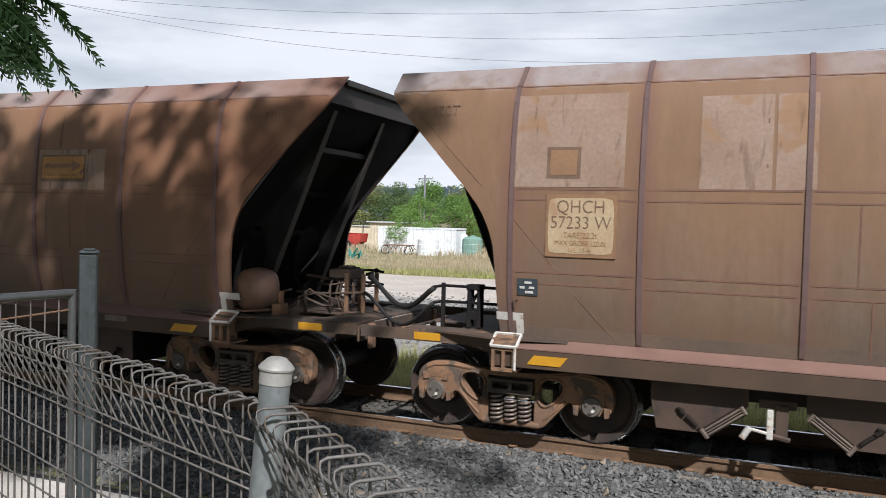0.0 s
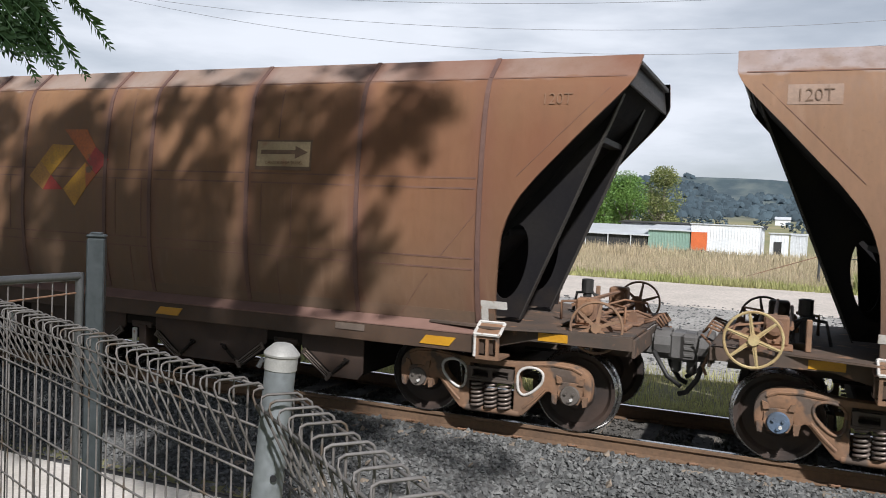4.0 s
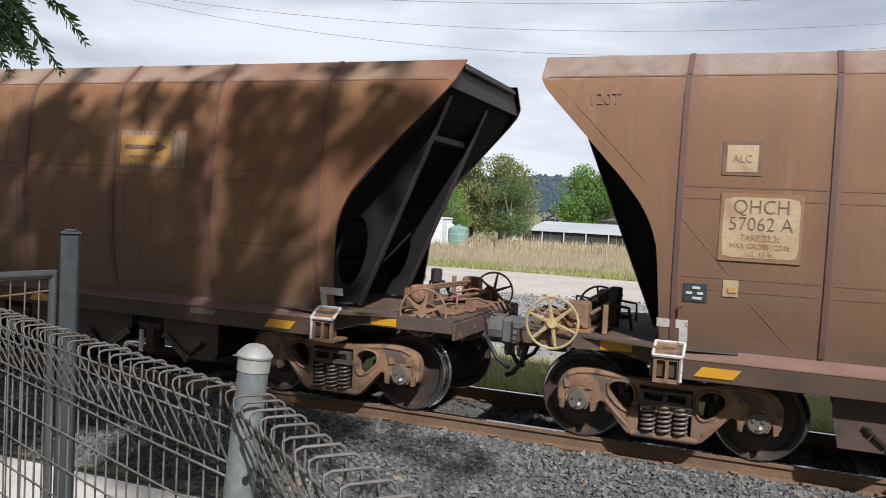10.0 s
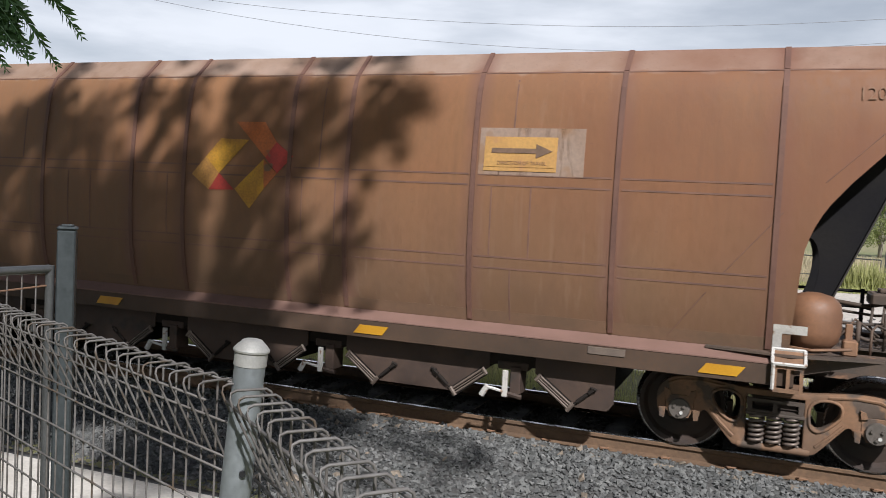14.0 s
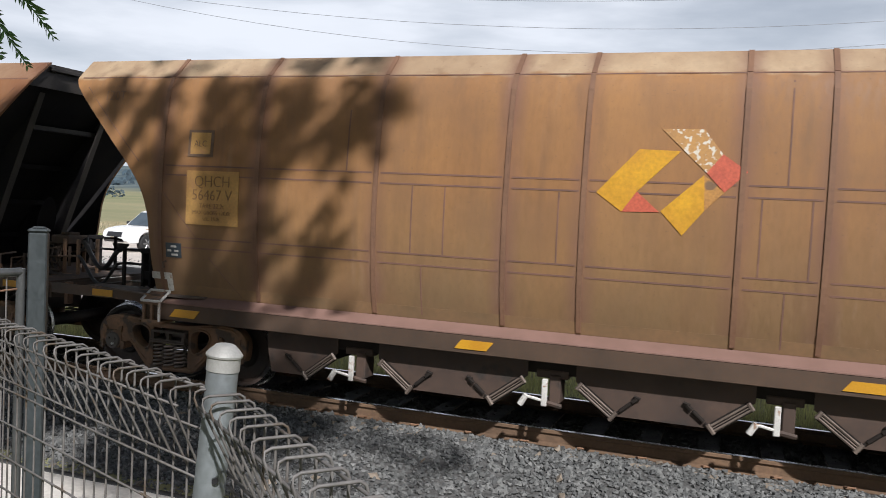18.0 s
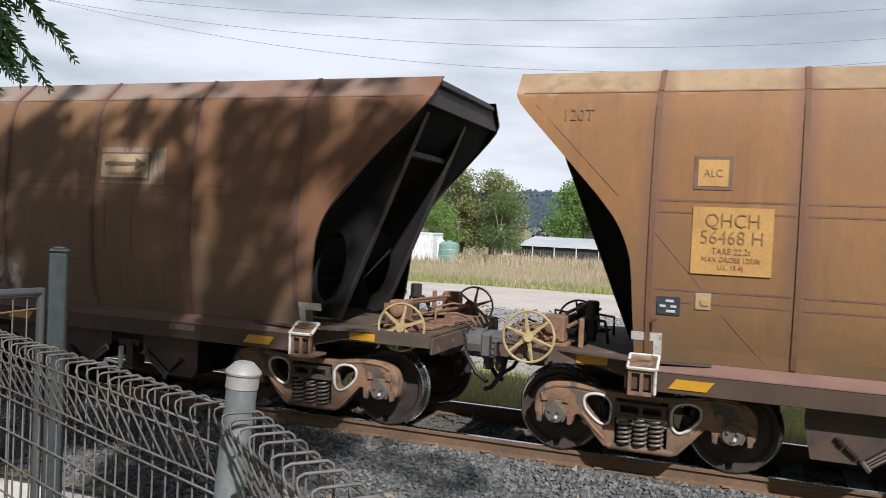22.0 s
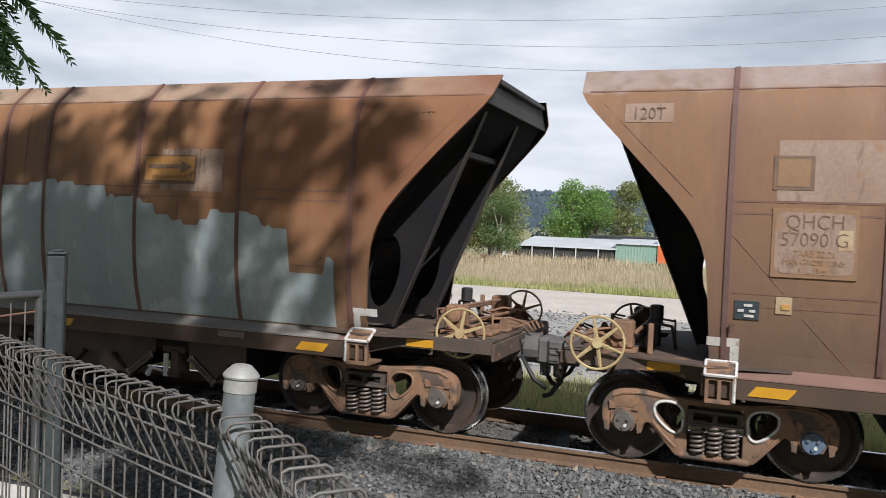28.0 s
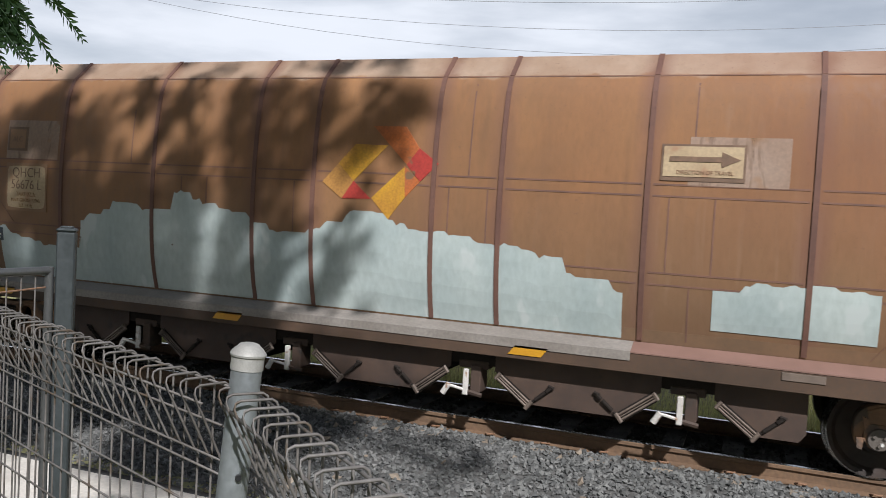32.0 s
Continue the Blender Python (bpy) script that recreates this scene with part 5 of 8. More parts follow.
def make_wagon():
    wagon = empty("hopper_wagon", Matrix.Identity(4), "brown steel bottom-dump hopper wagon rolling on the track", "wagon", "wagons of the train")
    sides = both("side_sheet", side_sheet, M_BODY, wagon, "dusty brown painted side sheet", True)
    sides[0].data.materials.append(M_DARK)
    both("weld_seams", seams, M_SEAM, wagon, "rust-dark lap seams")
    both("grime_band", grime_band, M_SILLBAND, wagon, "dark band above the sill")
    for u in RIBS:
        both("side_rib", lambda: rib(u), M_RIB, wagon)

    def ledge():
        bm = bmesh.new()
        vs = [[bm.verts.new((x, -y, z)) for y, z in ((1.215, 1.085), (1.235, 1.078), (1.425, 1.008), (1.425, 0.996), (1.2, 0.996))] for x in (-HALF + 1.25, HALF - 1.25)]
        for i in range(5):
            bm.faces.new((vs[0][i], vs[0][(i + 1) % 5], vs[1][(i + 1) % 5], vs[1][i]))
        bm.faces.new(vs[0])
        bm.faces.new(vs[1][::-1])
        return bm
    both("sill_ledge", ledge, M_LEDGE, wagon, "pinkish primer sill ledge")

    def sill():
        bm = bmesh.new()
        box(bm, -HALF + 1.25, HALF - 1.25, -1.42, -1.395, 0.81, 0.995, 0.006)
        box(bm, -HALF + 1.25, HALF - 1.25, -1.395, -1.25, 0.81, 0.835)
        return bm
    both("side_sill", sill, M_SILL, wagon, "grimy brown channel side sill")
    for u in (1.84, 5.25, 8.73, 12.2):
        def refl(u=u):
            bm = bmesh.new()
            plate(bm, [[(u - 0.20 - HALF, 0.855), (u + 0.13 - HALF, 0.855), (u + 0.20 - HALF, 0.945), (u - 0.13 - HALF, 0.945)]], -1.43, -1.419)
            return bm
        both("reflector", refl, M_YELLOW, wagon, "yellow reflective marker")

    def plate_small():
        bm = bmesh.new()
        box(bm, 11.0 - HALF, 11.35 - HALF, -1.43, -1.419, 0.91, 0.98, 0.003)
        return bm
    both("builder_plate", plate_small, M_STRUT, wagon, "small worn grey builder's plate")
    # hopper sides between the doors
    edges = [2.80] + [c + 0.055 for c in DOORS] + [11.24]
    for i in range(5):
        a, c = edges[i], edges[i + 1]
        a0 = a if i == 0 else a + 0.24
        a1 = a + 0.06 if i == 0 else a + 0.60
        c0 = c if i == 4 else c - 0.24
        c1 = c - 0.06 if i == 4 else c - 0.60
        def pan(a0=a0, a1=a1, c0=c0, c1=c1):
            bm = bmesh.new()
            plate(bm, [[(a0 - HALF, 0.83), (c0 - HALF, 0.83), (c0 - HALF, 0.62 if c0 != c1 + 0.06 else 0.41), (c1 - HALF, 0.335), (a1 - HALF, 0.335), (a0 - HALF, 0.62)]], -1.215, -1.195)
            return bm
        both("hopper_side", pan, M_HOPPER, wagon, "grimy brown discharge hopper side")
    # hopper floor mass between the rails, dark
    bm = bmesh.new()
    box(bm, 2.9 - HALF, 11.14 - HALF, -1.19, 1.19, 0.66, 0.83)
    for a, c in zip(edges, edges[1:]):
        if c - a > 1.0:
            box(bm, a + 0.70 - HALF if a > 3 else a + 0.15 - HALF, c - 0.70 - HALF if c < 11 else c - 0.15 - HALF, -1.15, 1.15, 0.33, 0.66)
    part("hopper_bottom", bm, M_DARK, wagon, "near-black discharge hoppers")
    bm = bmesh.new()
    box(bm, 1.0 - HALF, 13.04 - HALF, -0.2, 0.2, 0.70, 1.05)
    part("centre_sill", bm, M_DARK, wagon)
    bm = bmesh.new()
    box(bm, 2.2 - HALF, 11.84 - HALF, -1.2, 1.2, 1.05, 1.10)
    part("hopper_floor", bm, M_DARK, wagon)
    for d in DOORS:
        for s in (-1, 1):
            def strut(d=d, s=s):
                bm = bmesh.new()
                p0, p1 = Vector((d + 0.055 + s * 0.28 - HALF, -1.24, 0.585)), Vector((d + 0.055 + s * 0.61 - HALF, -1.24, 0.335))
                dr = (p1 - p0).normalized()
                nn = Vector((-dr.z, 0, dr.x))
                for o in (-0.026, 0.0, 0.026):
                    tube(bm, [p0 + nn * o, p1 + nn * o], 0.012 if o else 0.007, 5)
                tube(bm, [p0 + nn * 0.04, p0 - nn * 0.04], 0.02, 6)
                tube(bm, [p1 + nn * 0.05, p1 - nn * 0.05], 0.022, 6)
                return bm
            both("door_strut", strut, M_STRUT, wagon)

            def latch(d=d, s=s):
                bm = bmesh.new()
                p0, p1 = Vector((d + 0.055 + s * 0.28 - HALF, -1.225, 0.585)), Vector((d + 0.055 + s * 0.61 - HALF, -1.225, 0.335))
                q = Vector((d + 0.055 + s * 0.83 - HALF, -1.24, 0.53))
                nn = Vector((-(p1 - p0).z, 0, (p1 - p0).x)).normalized()
                # flat dark sheet standing in for the shadow between the strut rods
                vs = [bm.verts.new(p) for p in (p0 + nn * 0.05, p1 + nn * 0.05, p1 - nn * 0.05, p0 - nn * 0.05)]
                bm.faces.new(vs)
                tube(bm, [p1, p1 * 0.75 + q * 0.25], 0.014, 6)
                tube(bm, [p1 * 0.70 + q * 0.30, p1 * 0.25 + q * 0.75], 0.020, 8)
                tube(bm, [p1 * 0.2 + q * 0.8, q], 0.022, 6)
                tube(bm, [q + Vector((-0.03, 0, 0.02)), q + Vector((0.03, 0, 0.0))], 0.016, 6)
                return bm
            both("strut_latch", latch, M_DARK, wagon)

        def lever(d=d):
            bm = bmesh.new()
            box(bm, d - 0.028 - HALF, d + 0.028 - HALF, -1.27, -1.23, 0.35, 0.62, 0.008)
            tube(bm, [(d - HALF, -1.25, 0.40), (d - 0.12 - HALF, -1.28, 0.43), (d - 0.18 - HALF, -1.29, 0.44)], 0.016, 6)
            tube(bm, [(d - 0.17 - HALF, -1.29, 0.45), (d - 0.23 - HALF, -1.29, 0.35)], 0.030, 8)
            return bm
        both("door_lever", lever, M_WHITE, wagon, "white painted door lever")

        def hang(d=d):
            bm = bmesh.new()
            box(bm, d + 0.04 - HALF, d + 0.15 - HALF, -1.23, -1.0, 0.38, 0.66, 0.01)
            box(bm, d - 0.10 - HALF, d + 0.22 - HALF, -1.20, -1.05, 0.62, 0.70, 0.01)
            tube(bm, [(d - HALF, -1.24, 0.39), (d + 0.17 - HALF, -1.23, 0.36)], 0.025, 6)
            return bm
        both("lever_hanger", hang, M_HOPPER, wagon)
    front = pose(HALF, 0, 0, 0, 0, 180)
    rear = pose(-HALF, 0, 0)
    end_parts(wagon, rear, -0.07)
    end_parts(wagon, front, -0.30, 0.20)
    handwheel_end(wagon, rear)
    tank_end(wagon, front)
    make_bogie(wagon, -BOGIE, 1)
    make_bogie(wagon, BOGIE, 1)
    return wagon


def on_side(u, z, off=0.0, lean=True):
    """A pose on the near side: x along, y up, z outward."""
    a = 0.0
    if lean:
        a = math.degrees(math.atan2(side_y(z - 0.15) - side_y(z + 0.15), 0.3))
    return pose(u - HALF, -(side_y(z) + off), z, 90 - a)


def flat_plate(w, h, t=0.003, bevel=0.0):
    return box(bmesh.new(), -w / 2, w / 2, -h / 2, h / 2, -0.012, t, bevel)


def side_markings(wagon, turn, number, ochre, k, extra=True):
    """Number board, plates, arrow and the coloured emblem on the side that faces the path."""
    def put(name, bm, mat, u, z, off=0.008, label="", parent=wagon):
        return part(name, bm, mat, parent, label, turn @ on_side(u, z, off))

    def sub(name, me, mat, parent, x, y, z=0.0085, label=""):
        return part(name, me, mat, parent, label, pose(x, y, z))
    bd = put("number_board", flat_plate(0.68, 0.60), M_BOARDO if ochre else M_BODYMARK, 2.115, 2.21, 0.004, "ochre number board with dark lettering" if ochre else "faded cream number board with dark lettering")
    if not ochre:
        bm = bmesh.new()
        ring = []
        for i in range(40):
            a = 2 * math.pi * i / 40
            c, s = math.cos(a), math.sin(a)
            q = (abs(c) ** 12 + abs(s) ** 12) ** (-1 / 12) * (1 + 0.02 * noise.noise((3 * c, 3 * s, k)))
            ring.append((0.315 * c * q, 0.265 * s * q))
        plate(bm, [ring], -0.004, 0.0028, "z")
        sub("board_face", bm, M_PALE if k in (8, 9) else M_BOARD, bd, 0, 0, 0.003)
    for text, size, y in (("QHCH", 0.176, 0.125), (number, 0.172, -0.025), ("TARE 22.2t", 0.078, -0.115), ("MAX GROSS 120.0t", 0.066, -0.186), ("U.L. 15.4t", 0.062, -0.252)):
        sub("lettering", lettering(text, size), M_TEXTO if ochre or size < 0.1 else M_TEXT, bd, 0.0, y)
    al = put("alc_plate", flat_plate(0.33, 0.30), M_FRAME, 1.93, 2.815, 0.003, "framed square plate")
    sub("plate_face", flat_plate(0.26, 0.24), M_BOARDO if ochre else M_BODYMARK if k not in (1, 3) else M_BOARD, al, 0, 0, 0.0035)
    if k in (1, 3, 4, 5, 6, 7, 11):
        sub("lettering", lettering("ALC", 0.10), M_TEXT, al, 0, -0.036, 0.0085)
    for u in (0.70, LB - 0.72):
        if k in (1, 5, 8, 9, 10) and u < 5:
            part("capacity_patch", skin(bmesh.new(), u - 0.25, u + 0.19, 3.27, 3.45, 0.004, nz=3), M_PALE, wagon, "pale patch behind the load limit", turn)
        put("lettering", lettering("120T", 0.165), M_TEXT if u < 5 and k in (0, 1, 4, 8, 9, 11) else M_TEXTF, u - 0.03, 3.30, 0.010, "load limit lettering")
    tl = put("test_label", flat_plate(0.205, 0.165), M_LABELB, 1.60, 1.60, 0.006, "small dark blue stencilled test panel")
    for x, y, w in ((0.01, 0.045, 0.07), (-0.05, -0.005, 0.05), (0.045, -0.005, 0.05), (0.02, -0.05, 0.08)):
        sub("stencil_bar", flat_plate(w, 0.022, 0.003), M_WHITE, tl, x, y)
    if k in (1, 3, 5, 7, 9):
        st = put("sticker", flat_plate(0.13, 0.15), M_BOARD, 1.90, 1.66, 0.006, "small cream square sticker")
        sub("stencil_bar", flat_plate(0.07, 0.05, 0.003), M_BOARDO, st, 0.015, -0.01)
    if k == 10:
        put("sticker", flat_plate(0.20, 0.12), M_LABELB, 2.05, 1.79, 0.006, "small dark blue plate")
    hook = bmesh.new()
    tube(hook, [(1.47 - HALF, -side_y(1.40) - 0.03, 1.39), (1.47 - HALF, -side_y(1.44) - 0.04, 1.46), (1.49 - HALF, -side_y(1.5), 1.47)], 0.014, 6)
    part("tie_hook", hook, M_DECK, wagon, "", turn)
    ar = put("arrow_plate", flat_plate(0.73, 0.335), M_FRAME if not ochre else M_BOARDO, 10.22, 2.765, 0.005, "plate with a dark arrow that points along the train")
    faint = k == 1
    sub("plate_face", flat_plate(0.69, 0.275), M_LOGO_B if faint or k == 10 else M_BOARDO if ochre else M_BOARD, ar, 0, 0.01, 0.005)
    bm = bmesh.new()
    plate(bm, [[(-0.29, 0.055), (0.16, 0.055), (0.16, 0.10), (0.32, 0.032), (0.16, -0.04), (0.16, 0.008), (-0.29, 0.008)]], 0.009, 0.014, "z")
    sub("arrow", bm, M_TEXTF if faint else M_TEXT, ar, 0, 0, 0.0)
    sub("lettering", lettering("DIRECTION OF TRAVEL", 0.052), M_TEXTF, ar, 0.02, -0.105, 0.0125)
    patches = {0: ((1.43, 2.51, 2.58, 3.48), (3.18, 3.79, 2.57, 3.42), (3.82, 4.15, 2.57, 3.42)), 1: ((1.7, 2.5, 2.38, 3.2), (9.8, 10.9, 2.5, 3.0), (6.33, 7.68, 2.06, 2.87), (6.86, 7.44, 2.88, 3.10)),
               4: ((1.73, 2.66, 2.36, 3.03), (9.85, 10.8, 2.56, 2.99)), 5: ((1.7, 2.6, 2.6, 3.06), (2.47, 2.62, 2.0, 2.58), (9.8, 10.85, 2.56, 3.02)), 8: ((1.75, 2.66, 2.56, 3.08), (9.85, 10.8, 2.56, 2.99), (6.3, 7.66, 2.12, 2.87)),
               9: ((1.8, 2.66, 2.57, 3.1), (9.9, 10.75, 2.56, 2.98)), 10: ((1.75, 2.64, 1.9, 3.03), (10.1, 10.95, 2.52, 3.0)), 11: ((1.75, 2.6, 2.57, 3.05), (10.1, 10.95, 2.56, 3.0))}
    if extra:
        for u0, u1, z0, z1 in patches.get(k, ()):
            bm = bmesh.new()
            skin(bm, u0, u1, z0, z1, 0.004, nz=6, step=0.5)
            part("washed_patch", bm, M_PALE, wagon, "pale washed paint on the side sheet", turn)
    # emblem of flat coloured facets
    facets = ((M_LOGO_O, ((6.91, 3.05), (7.28, 3.05), (7.45, 2.83), (7.32, 2.66))), (M_LOGO_R, ((7.32, 2.66), (7.45, 2.83), (7.67, 2.68), (7.48, 2.49))),
              (M_LOGO_O, ((7.3, 2.64), (7.48, 2.49), (7.32, 2.32))), (M_LOGO_Y, ((7.3, 2.64), (7.32, 2.32), (7.14, 2.09), (6.94, 2.3))),
              (M_LOGO_Y, ((6.53, 2.65), (6.72, 2.86), (7.09, 2.85), (6.72, 2.47))), (M_LOGO_B, ((6.35, 2.45), (6.53, 2.65), (6.72, 2.47), (6.59, 2.28))),
              (M_LOGO_R, ((6.72, 2.47), (6.93, 2.29), (6.59, 2.28))))
    em = None
    if k == 10:
        facets = facets[:2] + ((M_LOGO_Y, ((6.62, 2.70), (6.72, 2.86), (7.09, 2.85), (6.92, 2.68))),)
    if k == 6:
        facets = tuple((mt, p) for mt, (_, p) in zip((M_LOGO_W, M_LOGO_S, M_LOGO_B, M_LOGO_G, M_LOGO_G, M_LOGO_G, M_LOGO_S), facets))
    if k in (4, 7):
        facets = tuple((M_LOGO_B if mt is M_LOGO_O else M_LOGO_Y if mt is M_LOGO_B else mt, p) for mt, p in facets)
    if k in (1, 8):
        facets = tuple((M_LOGO_Y if mt is M_LOGO_B or (k == 1 and mt is M_LOGO_O) else mt, p) for mt, p in facets)
        facets += ((M_PEEL, ((6.91, 3.052), (7.28, 3.052), (7.31, 3.0), (7.2, 2.985), (7.1, 3.0), (6.98, 2.97))), (M_PEEL, ((6.35, 2.46), (6.53, 2.66), (6.72, 2.865), (6.86, 2.86), (6.78, 2.80), (6.70, 2.79), (6.6, 2.66), (6.5, 2.58), (6.44, 2.5))),
                   (M_PEEL, ((6.80, 2.855), (6.86, 2.855), (6.80, 2.68), (6.84, 2.62), (6.72, 2.47), (6.68, 2.50), (6.76, 2.64), (6.74, 2.72))))
    for mat, pts in facets:
        bm = bmesh.new()
        proud = 0.0065 if mat is not M_PEEL else 0.010
        out = []
        for p, q in zip(pts, pts[1:] + pts[:1]):
            out += [(p[0] + (q[0] - p[0]) * s / 3, p[1] + (q[1] - p[1]) * s / 3) for s in range(3)]
        front = [bm.verts.new((u - HALF, -(side_y(z) + proud), z)) for u, z in out]
        es = [bm.edges.new((front[s], front[(s + 1) % len(front)])) for s in range(len(front))]
        bmesh.ops.triangle_fill(bm, use_beauty=True, edges=es)
        back = [bm.verts.new((u - HALF, -(side_y(z) - 0.004), z)) for u, z in out]
        for s in range(len(out)):
            bm.faces.new((front[s], front[(s + 1) % len(out)], back[(s + 1) % len(out)], back[s]))
        if em is None:
            em = part("emblem", bm, mat, wagon, "faded emblem of orange, red and yellow facets", turn)
        else:
            part("emblem_facet", bm, mat, em)
    if k == 9:
        sub("paint_box", flat_plate(0.11, 0.17), M_BOARD, bd, 0.243, 0.035, 0.0052)
    return bd


def overpaint(wagon, turn, us, tops, bottom, mat, label, seed, off=0.006, jag=0.05):
    """A rolled-on patch of paint lying on the side, with a ragged upper edge."""
    rng = random.Random(seed)
    bm = bmesh.new()
    u = us[0]
    cols = []
    level = tops[0]
    while u <= us[-1] + 1e-6:
        want = interp(u, us, tops)
        if rng.random() < 0.45:
            level = want + rng.uniform(-jag, jag)
        h = max(level, bottom + 0.05)
        cols.append([bm.verts.new((u - HALF, -(side_y(bottom + (h - bottom) * k / 5) + off), bottom + (h - bottom) * k / 5)) for k in range(6)])
        u += 0.045
    for a, c in zip(cols, cols[1:]):
        for k in range(5):
            bm.faces.new((a[k], c[k], c[k + 1], a[k + 1]))
    part("overpaint_patch", bm, mat, wagon, label, turn)


def spray_line(wagon, turn, pts, mat=None, r=0.012):
    bm = bmesh.new()
    out = []
    for i in range(len(pts) - 1):
        for k in range(4):
            t = k / 4
            p = [pts[max(i - 1, 0)], pts[i], pts[i + 1], pts[min(i + 2, len(pts) - 1)]]
            out.append(tuple(0.5 * ((2 * p[1][d]) + (-p[0][d] + p[2][d]) * t + (2 * p[0][d] - 5 * p[1][d] + 4 * p[2][d] - p[3][d]) * t * t + (-p[0][d] + 3 * p[1][d] - 3 * p[2][d] + p[3][d]) * t ** 3) for d in (0, 1)))
    out.append(pts[-1])
    flat = [(u - HALF, -(side_y(z) + 0.006), z) for u, z in out]
    tube(bm, flat, r, 5)
    part("spray_line", bm, mat or M_SPRAY, wagon, "black sprayed scrawl", turn)


# ---- the train ----
GAP_TANK, GAP_WHEEL, FIRST = 0.6785, 0.8654, -3.945
NUMBERS = ("57233 W", "57234 X", "57061 Y", "57062 A", "56635 Q", "56636 C", "56467 V", "56468 H", "57089 K", "57090 G", "56675 C", "56676 L")
TINTS = ((0.82, 0.94, 1.155), (0.89, 0.97, 1.155), (0.865, 0.885, 0.94), (0.80, 0.825, 0.885), (0.92, 0.895, 0.85), (0.93, 0.87, 0.85), (1.14, 1.10, 0.88), (1.06, 1.0, 0.77), (0.82, 0.875, 0.90), (0.85, 0.885, 0.98), (1.03, 0.98, 0.885), (1.02, 0.985, 0.915))
OCHRE = (0, 0, 0, 0, 1, 1, 1, 1, 0, 0, 0, 0)
TRAVEL_S = (0.0, 8.98, 18.066, 27.273, 36.611, 46.084, 55.688, 65.416, 75.251, 85.174, 95.165, 105.204, 115.275, 125.373, 135.506, 145.701, 156.011)


def travel(t):
    """How far the train has rolled: a smooth curve through the two-second marks."""
    i = min(max(int(t // 2), 0), 15)
    s0, s1 = TRAVEL_S[i], TRAVEL_S[i + 1]
    d0 = (TRAVEL_S[min(i + 1, 16)] - TRAVEL_S[max(i - 1, 0)]) / (min(i + 1, 16) - max(i - 1, 0))
    d1 = (TRAVEL_S[min(i + 2, 16)] - TRAVEL_S[i]) / (min(i + 2, 16) - i)
    k = (t - 2 * i) / 2
    return s0 * (1 + 2 * k) * (1 - k) ** 2 + d0 * k * (1 - k) ** 2 + s1 * k * k * (3 - 2 * k) + d1 * k * k * (k - 1)


def centre(k):
    """Where the middle of wagon k stands at the start."""
    return FIRST - k * LB - ((k + 1) // 2) * GAP_TANK - (k // 2) * GAP_WHEEL + HALF


WAGONS = []


